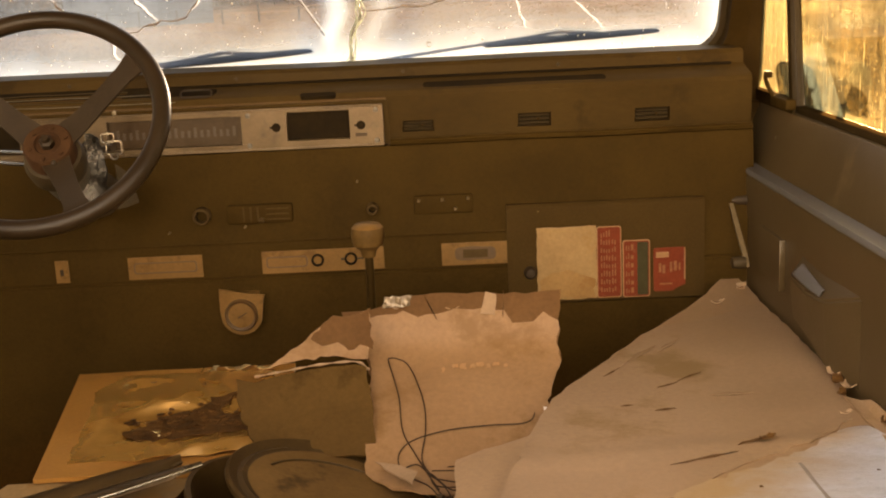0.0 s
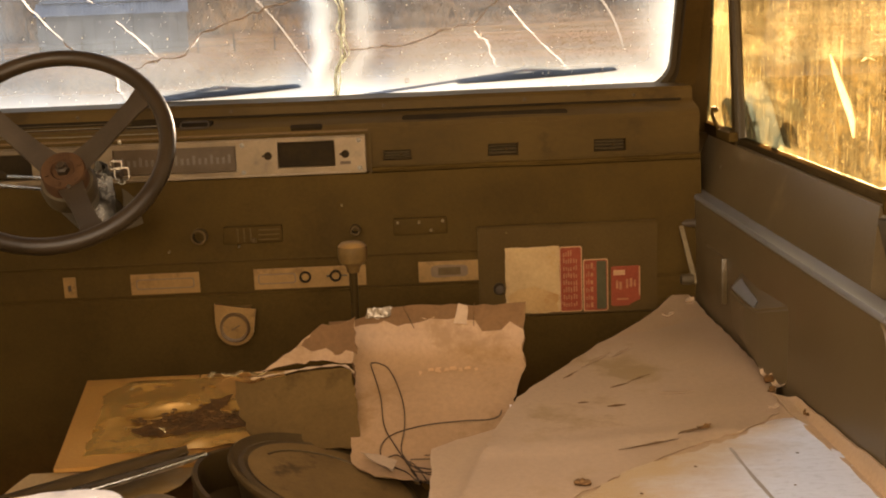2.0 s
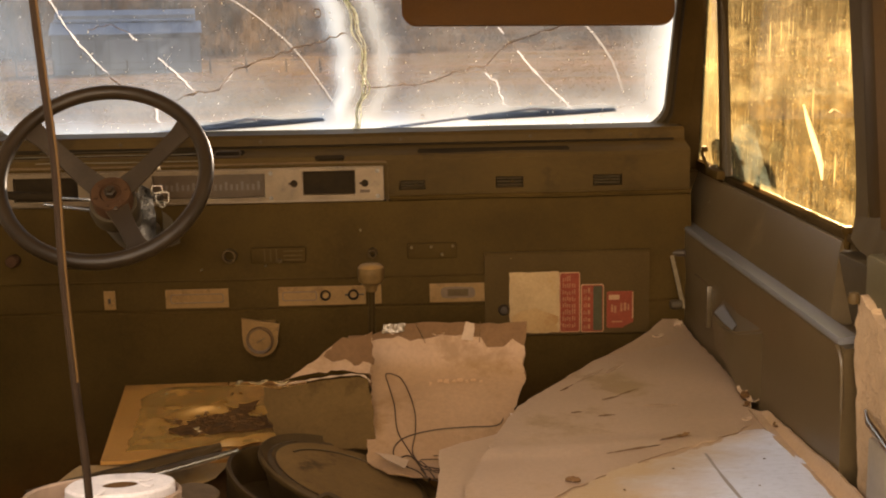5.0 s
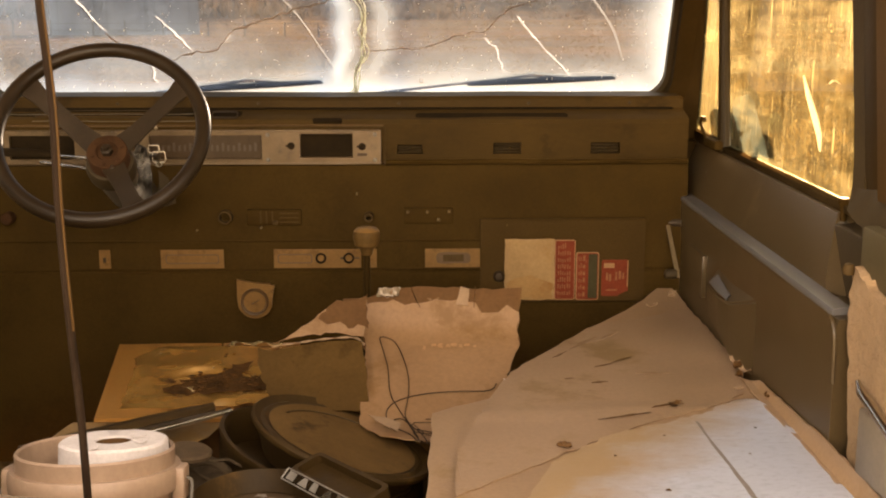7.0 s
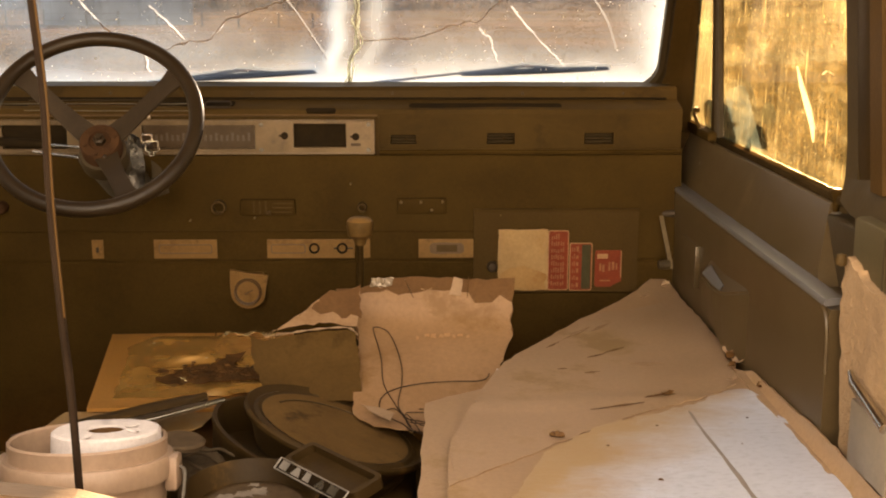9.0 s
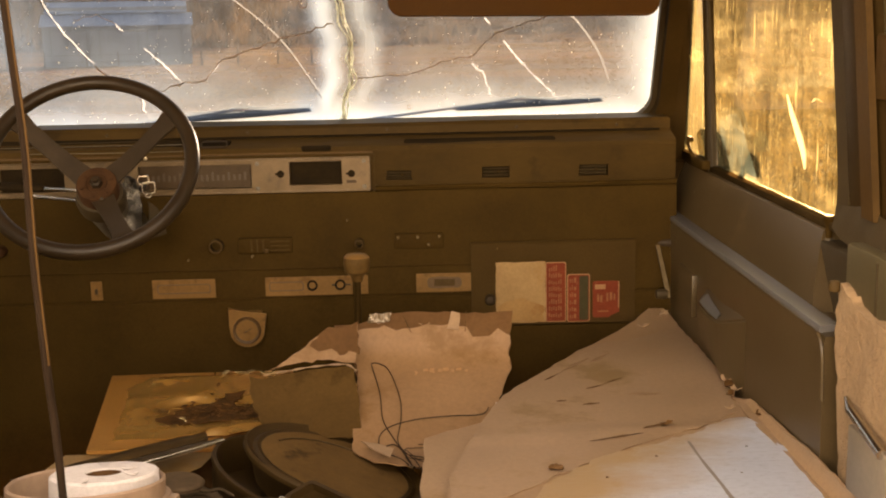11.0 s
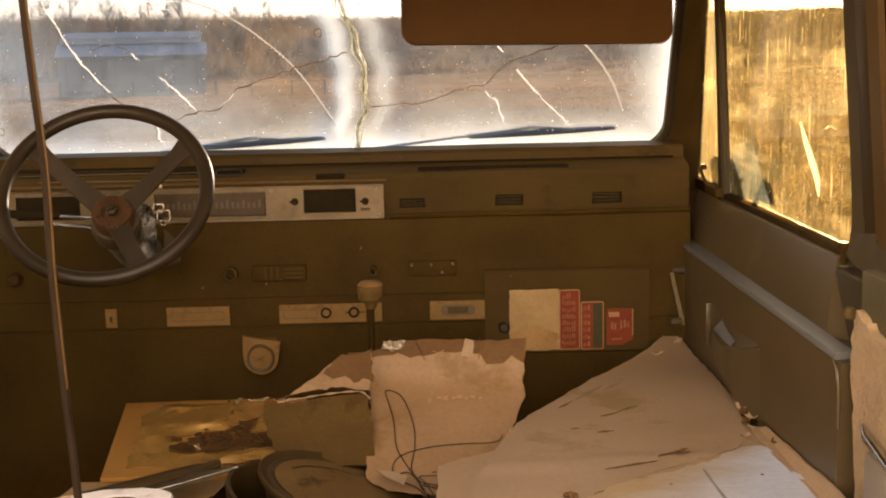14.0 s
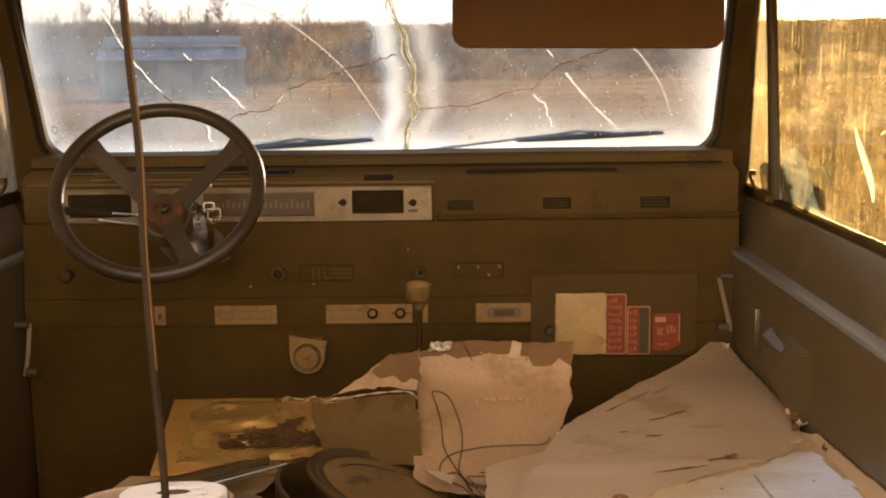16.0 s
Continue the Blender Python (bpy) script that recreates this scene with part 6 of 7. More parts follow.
part("varnish_patch", slab(ragged([(-0.265, -0.30), (-0.235, -0.235), (-0.15, -0.222), (0.0, -0.225), (0.04, -0.58), (-0.225, -0.58), (-0.24, -0.42)], 0.004, 0.02, 41), lambda u, v: tan_at(u, v, film_lift(u, v)), 0.0005, 0.006), TAN_GLOSS, tan, "wrinkled glossy film")
part("burn_patch", slab(ragged([(-0.175, -0.49), (-0.13, -0.43), (-0.085, -0.40), (-0.075, -0.36), (-0.04, -0.345), (-0.055, -0.40), (-0.03, -0.43), (0.01, -0.42), (0.02, -0.47), (-0.03, -0.50), (-0.09, -0.51), (-0.15, -0.515)], 0.008, 0.012, 42), lambda u, v: tan_at(u, v, 0.004 + film_lift(u, v) + 0.003 * noise.noise(Vector((u * 60, v * 60, 2)))), 0.0012, 0.006), BURN, tan, "dark brown burnt residue")
rng = random.Random(43)
for k in range(26):
    curl((rng.uniform(-0.22, 0.03), rng.uniform(-0.52, -0.24), 0.406), rng.uniform(0.003, 0.008), rng.uniform(0, 360), rng.uniform(0.3, 0.9), rng.choice((BURN, BURN, FOIL_GLINT)), tan, 60 + k)
# bright foil scraps added as the highlights on the film's wrinkles
for x, y, r, t in ((-0.06, -0.212, 0.026, 10), (-0.10, -0.215, 0.018, 60), (-0.015, -0.215, 0.02, 0), (-0.11, -0.33, 0.02, 30), (0.03, -0.42, 0.022, 80), (0.04, -0.37, 0.014, 20), (-0.225, -0.28, 0.012, 55)):
    curl((x, y - 0.006, 0.4015), r, t, 0.6, FOIL_GLINT, tan, int(abs(x) * 1000) + 3, "crumpled foil scrap standing for a film highlight")
bm = bmesh.new()
for _ in range(150):
    u, v = rng.gauss(-0.06, 0.055), rng.gauss(-0.452, 0.03)
    if u < 0.03 and abs(v + 0.452) < 0.07:
        bmesh.ops.create_icosphere(bm, subdivisions=1, radius=rng.uniform(0.0015, 0.005), matrix=Matrix.Translation(tan_at(u, v, 0.006)) @ Matrix.Rotation(rng.uniform(0, 3), 4, "Z") @ Matrix.Diagonal((1.6, 1, 0.5, 1)))
tagged(part("charred_crumb", bm, BURN, tan), kind="stuff")
part("wrinkle", tube(bmesh.new(), smooth_line([tan_at(-0.117, -0.21, 0.002), tan_at(-0.112, -0.26, 0.004), tan_at(-0.118, -0.31, 0.003), tan_at(-0.09, -0.335, 0.002)], 5), 0.0018, 6), TAN_GLOSS, tan)

card = thing("paper_sheet", (-0.2, -0.66, 0.38), "pale sheet of card sticking out under chrome trim", "paper")
part("sheet", slab(ragged([(-0.31, -0.72), (-0.29, -0.615), (-0.16, -0.605), (-0.05, -0.61), (-0.065, -0.68), (-0.14, -0.78)], 0.002, 0.02, 44), lambda u, v: Vector((u, v, 0.392 + 0.02 * max(0, -u - 0.25))), 0.0015, 0.03), OLD_PAPER, card)

# ---- chrome trim bars ----
for (p, q, w, label) in (((-0.31, -0.80, 0.412), (-0.06, -0.645, 0.424), 0.024, "dark metal trim bar with a bright rolled edge"), ((-0.26, -0.805, 0.416), (-0.03, -0.668, 0.428), 0.014, "tapered chrome trim bar")):
    p, q = Vector(p), Vector(q)
    t = thing("trim_bar", (p + q) / 2, label, "trim")
    d = (q - p).normalized()
    n_ = Vector((-d.y, d.x, 0)).normalized()
    bm = bmesh.new()
    rows = []
    for i in range(13):
        s_ = i / 12
        c = p + (q - p) * s_
        k = w * (1.0 if s_ < 0.7 else max(0.12, 1 - ((s_ - 0.7) / 0.3) ** 2 * 0.9))
        rows.append([bm.verts.new(c + n_ * k * a + Vector((0, 0, b * w * 0.5))) for a, b in ((-1, 0), (-0.6, 0.8), (0, 1.0), (0.6, 0.8), (1, 0), (0, -0.3))])
    for a, b in zip(rows, rows[1:]):
        for j in range(6):
            bm.faces.new((a[j], a[(j + 1) % 6], b[(j + 1) % 6], b[j]))
    bm.faces.new(rows[0]), bm.faces.new(rows[-1])
    part("bar", bm, PAN if w > 0.015 else CHROME_BROWN, t)
    part("bright_edge", tube(bmesh.new(), [p - n_ * w * 0.9 + Vector((0, 0, 0.004)), p + (q - p) * 0.6 - n_ * w * 0.9 + Vector((0, 0, 0.004)), q - n_ * w * 0.2 + Vector((0, 0, 0.003))], 0.0017, 8), CHROME_BROWN if w > 0.015 else CHROME, t, "bright chrome edge")

# ---- iron pans ----
def oval_pan(name, label, at, turn, tip, a, b, h):
    t = thing(name, at, label, "pan")
    m = Matrix.Translation(at) @ Matrix.Rotation(radians(turn), 4, "Z") @ Matrix.Rotation(radians(tip), 4, "X")
    wall = [(a * 0.86, -h), (a * 0.97, -h * 0.3), (a, 0), (a * 1.03, 0.002), (a * 1.03, 0.007), (a * 0.985, 0.008), (a * 0.95, 0.0), (a * 0.84, -h + 0.006), (0, -h + 0.006)]
    part("body", lathe(bmesh.new(), wall, m, 64, squash=b / a), PAN, t)
    return t, m


tipped = Matrix.Rotation(radians(19.4), 4, "Y") @ Matrix.Rotation(radians(-1.5), 4, "X")
def round_pan(name, label, at, shape):
    t = thing(name, at, label, "pan")
    m = Matrix.Translation(at) @ tipped
    part("body", lathe(bmesh.new(), shape, m, 72), PAN, t)
    return t, m


round_pan("roasting_pan", "round black iron pan tipped under its lid", (0.103, -0.705, 0.374), [(0, -0.055), (0.124, -0.055), (0.138, -0.045), (0.15, -0.004), (0.153, 0.0), (0.153, 0.006), (0.147, 0.007), (0.142, 0.0), (0.13, -0.045), (0, -0.048)])
lidded, m = round_pan("pan_lid", "round black iron pan lid with a dusty ringed top", (0.142, -0.70, 0.394), [(0, -0.045), (0.112, -0.045), (0.130, -0.012), (0.141, -0.004), (0.144, 0.0), (0.144, 0.005), (0.141, 0.008), (0.135, 0.004), (0.129, 0.0015), (0.123, 0.0045), (0.117, 0.002), (0.05, 0.0012), (0, 0.001)])
part("dust_face", lathe(bmesh.new(), [(0.1165, 0.0030), (0.06, 0.0026), (0.0, 0.0025)], m, 56), PAN_DUST, lidded, "dusty brown centre")
part("rib", tube(bmesh.new(), smooth_line([m @ Vector((0.098 * math.cos(radians(q)), 0.085 * math.sin(radians(q)), 0.003)) for q in range(50, 161, 11)], 3), 0.0022, 6), PAN, lidded)
skillet, m = oval_pan("skillet", "black iron skillet with pale residue inside", (0.05, -0.962, 0.407), 0, 3, 0.091, 0.088, 0.026)
part("residue", lathe(bmesh.new(), [(0.068, -0.0195), (0.05, -0.019), (0, -0.0192)], m, 40), PAN_RESIDUE, skillet, "flaky pale residue")
rng = random.Random(88)
for k in range(9):
    a, r = radians(rng.uniform(60, 200)), rng.uniform(0.03, 0.062)
    cx_, cy_, w = r * math.cos(a), r * math.sin(a), rng.uniform(0.006, 0.015)
    out = ragged([(cx_ - w, cy_ - w * 0.5), (cx_ + w, cy_ - w * 0.6), (cx_ + w * 0.8, cy_ + w * 0.5), (cx_ - w * 0.7, cy_ + w * 0.6)], w * 0.25, w * 0.5, 90 + k)
    part("flake", slab(out, lambda u, v: m @ Vector((u, v, -0.0178)), 0.0008, 0.01), PAN_FLAKE, skillet, "pale flaking residue")
emblem = thing("emblem_tray", (0.16, -0.92, 0.41), "small black tray with a chrome emblem plate on its edge", "tray")
m = Matrix.Translation((0.160, -0.925, 0.432)) @ Matrix.Rotation(radians(-50), 4, "Z") @ Matrix.Rotation(radians(14), 4, "X")
part("tray", ring(rounded(-0.072, 0.072, -0.030, 0.010, 0.006, 3), rounded(-0.08, 0.08, -0.036, 0.016, 0.01, 3), lambda u, v, w: m @ Vector((u, v, -w)), 0.016), PAN, emblem)
part("tray_floor", flat_loop(bmesh.new(), [m @ Vector((u, v, -0.012)) for u, v in ((-0.074, -0.032), (0.074, -0.032), (0.074, 0.012), (-0.074, 0.012))], tuple(m.to_3x3() @ Vector((0, 0, -0.003)))), PAN, emblem)
def on_edge(u, t, lift=0.0):
    """u along the tray's edge, t from 0 to 1 across the sloping plate."""
    return m @ Vector((u, -0.055 + 0.015 * t, -0.002 + 0.008 * t + lift))


pl = part("emblem_plate", flat_loop(bmesh.new(), [on_edge(-0.072, 0), on_edge(0.078, 0), on_edge(0.078, 1), on_edge(-0.072, 1)], tuple(m.to_3x3() @ Vector((0, 0, -0.002)))), SLOT, emblem, "black emblem plate")
for a, b in (((-0.072, 0), (0.078, 0)), ((0.078, 0), (0.078, 1)), ((0.078, 1), (-0.072, 1)), ((-0.072, 1), (-0.072, 0))):
    part("bright_border", tube(bmesh.new(), [on_edge(*a, 0.0004), on_edge(*b, 0.0004)], 0.0011, 6), SILVER, pl, "thin bright border")
for k in range(5):  # worn raised blocks, no longer a word
    u, w = -0.064 + 0.027 * k, (0.016, 0.019, 0.014, 0.019, 0.017)[k]
    lean = (0.0, 0.006, -0.004, 0.007, 0.0)[k]
    part("emblem_block", flat_loop(bmesh.new(), [on_edge(u, 0.15, 0.0006), on_edge(u + w, 0.15, 0.0006), on_edge(u + w - abs(lean), 0.85, 0.0006), on_edge(u + max(0.0, lean), 0.85, 0.0006)], tuple(m.to_3x3() @ Vector((0, 0, 0.001)))), SILVER if k < 3 else CHROME_DARK, pl, "bright worn block" if k < 3 else "tarnished block")
disc_pan = thing("jar_lid", (-0.062, -0.85, 0.43), "dull grey metal jar lid lying flat", "lid")
part("lid", lathe(bmesh.new(), [(0.0, -0.004), (0.033, -0.005), (0.034, 0.0), (0.031, 0.0025), (0.0, 0.0015)], Matrix.Translation((-0.062, -0.85, 0.436)) @ Matrix.Rotation(radians(6), 4, "Y"), 36), PAN_RESIDUE, disc_pan)
rag = thing("crumpled_cloth", (0.03, -0.86, 0.38), "crumpled grey-brown cloth among the pans", "cloth")
part("cloth", slab(ragged([(-0.11, -0.93), (0.0, -0.90), (0.035, -0.82), (0.0, -0.755), (-0.05, -0.735), (-0.10, -0.76)], 0.008, 0.014, 51), lambda u, v: Vector((u, v, 0.386 + 0.016 * noise.noise(Vector((u * 22, v * 22, 0))) + 0.008 * noise.noise(Vector((u * 60, v * 60, 3))))), 0.002, 0.006), CLOTH, rag)
for k, (dx, dy) in enumerate(((0.0, 0.0), (-0.014, -0.022), (-0.026, -0.05))):  # frilled hems lying over one another
    hem = [(-0.09 + 0.018 * i + dx, -0.765 - 0.008 * i + dy + 0.006 * math.sin(i * 2.1 + k), 0.404 - 0.0016 * i + 0.004 * math.sin(i * 1.7 + k)) for i in range(7)]
    part("hem", tube(bmesh.new(), smooth_line(hem, 5), 0.0024, 6), CLOTH, rag, "frilled cloth hem")

# ---- bucket with a paper roll ----
BX, BY = -0.107, -1.10
bucket = thing("bucket", (BX, BY, 0.24), "cream plastic bucket with a rolled lip and wire handle", "bucket")
part("body", lathe(bmesh.new(), [(0, 0.241), (0.086, 0.241), (0.0885, 0.25), (0.0955, 0.495), (0.1045, 0.497), (0.106, 0.505), (0.106, 0.519), (0.1035, 0.523), (0.097, 0.523), (0.0975, 0.541), (0.095, 0.5435), (0.0925, 0.541), (0.0915, 0.50), (0.085, 0.26), (0, 0.255)], Matrix.Translation((BX, BY, 0)), 64), PLASTIC, bucket)
for s_ in (-1, 1):
    part("lug", boxed(BX + s_ * 0.106 - 0.008, BX + s_ * 0.106 + 0.008, BY - 0.018, BY + 0.018, 0.482, 0.522, bevel=0.004), PLASTIC, bucket)
part("wire_handle", tube(bmesh.new(), smooth_line([(BX + 0.113, BY, 0.508), (BX + 0.121, BY - 0.004, 0.50), (BX + 0.119, BY - 0.03, 0.46), (BX + 0.10, BY - 0.075, 0.40), (BX, BY - 0.115, 0.375), (BX - 0.10, BY - 0.075, 0.40), (BX - 0.119, BY - 0.03, 0.46), (BX - 0.113, BY, 0.508)], 5), 0.0022, 8), GREY_METAL, bucket, "bent wire handle")
roll = thing("paper_roll", (BX, BY, 0.26), "white toilet paper roll standing in the bucket", "paper roll")
bm = bmesh.new()
lathe(bm, [(0.0205, 0.47), (0.0205, 0.556), (0.022, 0.5575), (0.060, 0.5575), (0.0625, 0.555), (0.063, 0.535), (0.0635, 0.456), (0.0205, 0.456)], Matrix.Translation((BX + 0.008, BY + 0.01, 0)), 72)
for v in bm.verts:
    d = Vector((v.co.x - BX - 0.008, v.co.y - BY - 0.01, 0))
    if d.length > 0.03:
        v.co += d.normalized() * 0.0022 * noise.noise(Vector((v.co.x * 30, v.co.y * 30, v.co.z * 60))) + Vector((0, 0, 0.0015 * noise.noise(v.co * 45)))
part("paper", bm, PAPER, roll)
part("core", lathe(bmesh.new(), [(0.0203, 0.458), (0.0203, 0.5555), (0.0188, 0.5555), (0.0188, 0.458)], Matrix.Translation((BX + 0.008, BY + 0.01, 0)), 32), CARTON_DARK, roll, "brown cardboard core")
for k, (x, y, tn) in enumerate(((0.035, 0.018, 20), (0.045, -0.012, -30), (0.0, -0.045, 95))):
    curl((BX + x, BY + y, 0.558), 0.012, tn, 0.35, PAPER, roll, 80 + k)
part("support", lathe(bmesh.new(), [(0, 0.26), (0.066, 0.26), (0.07, 0.454), (0, 0.4555)], Matrix.Translation((BX, BY, 0)), 32), PAPER, roll, "paper rolls beneath")

# ---- rear flank trim by the passenger door ----
foam = thing("foam_panel", (0.80, -1.2, 0.24), "torn tan foam trim panel behind the door", "trim panel")
part("pad", slab(ragged([(-0.995, 0.24), (-0.99, 0.50), (-0.958, 0.708), (-0.968, 0.722), (-0.99, 0.716), (-1.05, 0.702), (-1.2, 0.70), (-1.75, 0.70), (-1.75, 0.24)], 0.003, 0.012, 61), lambda u, v: Vector((0.806 + 0.004 * noise.noise(Vector((u * 14, v * 14, 0))) + 0.0025 * noise.noise(Vector((u * 60, v * 60, 2))), u, v)), 0.02, 0.012), FOAM, foam)
part("torn_tuft", lathe(bmesh.new(), [(0, -0.009), (0.007, -0.006), (0.008, 0.0), (0.006, 0.007), (0, 0.009)], Matrix.Translation((0.803, -0.962, 0.716)), 14), WORN_EDGE, foam)
part("buckle", tube(bmesh.new(), [(0.797, -1.035, 0.592), (0.793, -1.06, 0.585), (0.793, -1.16, 0.565)], [0.003, 0.0065, 0.0065], 10), CHROME, foam, "bright chrome catch")
part("buckle_plate", boxed(0.794, 0.802, -1.17, -1.05, 0.48, 0.565, bevel=0.004), BODY, foam, "brown catch plate")
pst = thing("lock_post_cover", (0.83, -1.0, 0.70), "grey metal lock post with torn tape", "panel")
part("post", boxed(0.818, 0.86, -1.22, -0.955, 0.655, 0.772, bevel=0.006), GREY_PAINT, pst)
part("door_edge", boxed(0.852, 0.89, -0.955, -0.744, 0.645, 0.738, bevel=0.006), RUBBER, pst)
part("tape", slab(ragged([(-1.10, 0.772), (-0.985, 0.768), (-0.94, 0.758), (-0.89, 0.762), (-0.845, 0.772), (-0.835, 0.80), (-0.93, 0.812), (-1.10, 0.80)], 0.0008, 0.015, 63), lambda u, v: Vector((0.838 + 0.3 * (v - 0.77) + 0.003 * noise.noise(Vector((u * 25, v * 25, 0))), u, v)), 0.002, 0.012), DULL_LIP, pst, "flared grey pillar foot")
part("seam", boxed(0.8165, 0.8185, -1.062, -1.058, 0.665, 0.765), RUBBER, pst)

part("handle_block", boxed(0.851, 0.862, -0.986, -0.937, 0.95, 1.03, bevel=0.003), TAN_TRIM, pst, "brown plastic block")
# the bucket leans forward on the load floor, the roll with it
pivot = Matrix.Translation((0, -0.047, 0.0)) @ Matrix.Translation((BX, BY, 0.24)) @ Matrix.Rotation(radians(-9), 4, "X") @ Matrix.Translation((-BX, -BY, -0.24))
for ob, drop, slim in ((bucket, 0.0, 0.925), (roll, 0.008, 1.0)):
    ob.matrix_basis = Matrix.Translation((-0.010 if slim < 1 else 0, 0, -drop)) @ pivot @ ob.matrix_basis @ Matrix.Diagonal((slim, slim, 1, 1))

# ---- sun visor ----
visor = thing("sun_visor", (0.49, -0.07, 1.06), "brown vinyl sun visor folded down", "sun visor")
bm = bmesh.new()
loop = rounded(0.231, 0.755, 0.0, 0.215, 0.028, 6)
loops = []
cx, cz = 0.493, 0.1075
for grow, w in ((-0.006, -0.011), (0.0, -0.0075), (0.0, 0.0075), (-0.006, 0.011)):
    line = []
    for u, v in loop:
        g = Vector((u - cx, v - cz))
        g = g.normalized() * (g.length + grow)
        x, h = cx + g.x, cz + g.y
        line.append(bm.verts.new((x, -0.095 + 0.10 * h + w, 1.066 + h - 0.012 * (x - 0.23) + 0.003 * math.sin(x * 9))))
    loops.append(line)
for a, b in zip(loops, loops[1:]):
    for j in range(len(loop)):
        bm.faces.new((a[j], a[(j + 1) % len(loop)], b[(j + 1) % len(loop)], b[j]))
bm.faces.new(loops[0]), bm.faces.new(loops[-1])
part("pad", bm, VISOR, visor)
part("hinge_rod", tube(bmesh.new(), [(0.24, -0.072, 1.272), (0.76, -0.072, 1.266)], 0.005, 8), GREY_METAL, visor)

# ---- hanging cord and the board it reaches ----
cord = thing("hanging_cord", (0.09, -1.86, 1.29), "dark rubber cord hanging from a steel bow", "cord")
line = [(0.080, -1.86, 1.297), (0.087, -1.86, 1.10), (0.0895, -1.86, 1.045), (0.092, -1.86, 1.0), (0.0918, -1.86, 0.95), (0.0935, -1.86, 0.895), (0.0955, -1.86, 0.855), (0.0965, -1.86, 0.80), (0.097, -1.86, 0.77)]
part("sheath", tube(bmesh.new(), smooth_line(line, 8), 0.0020, 10), CORD, cord)
part("bare_core", tube(bmesh.new(), smooth_line([(x + 0.0015, y - 0.0009, z) for x, y, z in line[:6]], 8), 0.0007, 8), TAN_TRIM, cord, "tan stripe along the cord")
plank = thing("wooden_board", (-0.1, -1.92, 0.24), "raw wooden board standing on its edge", "board")
part("plank", profile([(-0.55, 0.24), (0.24, 0.24), (0.24, 0.778), (0.176, 0.803), (0.132, 0.8245), (0.112, 0.830), (0.0, 0.842), (-0.55, 0.86)], -1.925, -1.912, 1, axis="y"), WOOD, plank, smooth=False)

# ---- wipers ----
for u0, v0, u1, v1, p in ((-0.262, 0.016, 0.016, 0.034, (-0.42, -0.01)), (0.332, 0.029, 0.651, 0.043, (0.10, -0.005))):
    w = thing("windscreen_wiper", on_screen((u0 + u1) / 2, 0.02, 0.03), "weathered wiper resting on the windscreen", "wiper")
    rows = []
    bm = bmesh.new()
    for i in range(15):
        t_ = i / 14
        u, v = u0 + (u1 - u0) * t_, v0 + (v1 - v0) * t_
        h = 0.0048 * (0.45 + 0.55 * math.sin(math.pi * min(1.0, t_ + 0.05)) ** 0.5)
        rows.append([bm.verts.new(on_screen(u, v + a, b)) for a, b in ((-h, 0.018), (h, 0.018), (h, 0.034), (-h, 0.034))])
    for a, b in zip(rows, rows[1:]):
        for j in range(4):
            bm.faces.new((a[j], a[(j + 1) % 4], b[(j + 1) % 4], b[j]))
    bm.faces.new(rows[0]), bm.faces.new(rows[-1])
    part("blade", bm, WIPER, w)
    um, vm = u0 + (u1 - u0) * 0.45, v0 + (v1 - v0) * 0.45
    part("bridge", tube(bmesh.new(), [on_screen(um - 0.05, vm + 0.004, 0.034), on_screen(um, vm + 0.008, 0.042), on_screen(um + 0.07, vm + 0.005, 0.034)], 0.0032, 8), WIPER, w)
    part("arm", tube(bmesh.new(), [on_screen(p[0], p[1], 0.045), on_screen(um, vm + 0.007, 0.044)], [0.0036, 0.0024], 8), WIPER, w)

# ---- bonnet and fields ahead ----
bonnet = thing("bonnet", (0.05, 0.9, 0.4), "dull brown car bonnet", "car bonnet")
part("panel", profile([(0.335, 0.60), (0.335, 0.70), (0.9, 0.695), (1.55, 0.66), (1.72, 0.60), (1.75, 0.50), (1.75, 0.463), (0.335, 0.463)], -0.72, 0.856, 8), BODY, bonnet, smooth=False)
setting("front_body", boxed(-0.74, 0.876, 0.34, 1.70, -0.25, 0.459, bevel=0.02), BODY, "plain brown car body below the bonnet", "car body")
setting("underbody", boxed(-0.70, 0.836, -2.95, 1.6, -0.32, -0.002), PILLAR, "dark steel frame under the cab", "car frame")
for x in (-0.70, 0.836):
    for y in (-2.2, 1.15):
        z = land(x, y) + 0.36
        w = thing("wheel", (x, y, z - 0.36), "dusty black tyre on a plain steel rim", "wheel", "wheels under the car")
        m = Matrix.Translation((x, y, z)) @ Matrix.Rotation(radians(90), 4, "Y")
        part("tyre", lathe(bmesh.new(), [(0.20, -0.10), (0.32, -0.11), (0.355, -0.09), (0.36, 0.0), (0.355, 0.09), (0.32, 0.11), (0.20, 0.10)], m, 40), RUBBER, w)
        part("rim", lathe(bmesh.new(), [(0.0, -0.05), (0.19, -0.09), (0.205, -0.1), (0.205, 0.1), (0.19, 0.09), (0.0, 0.05)], m, 32), GREY_PAINT, w)

# ---- barn ----
bx0, bx1, by, bz0 = -27.0, -16.25, 88.4, -1.25
eave, z1, z2, z3 = 1.41, 2.32, 2.42, 3.25
barn = thing("barn", ((bx0 + bx1) / 2, by, bz0), "grey board barn with a stepped blue-grey tin roof", "barn")
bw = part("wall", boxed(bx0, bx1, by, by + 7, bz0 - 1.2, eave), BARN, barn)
part("clerestory", boxed(bx0 + 0.2, bx1 - 0.3, by + 1.9, by + 6, eave, z2 + 0.4), BARN, barn)
n_b = 46
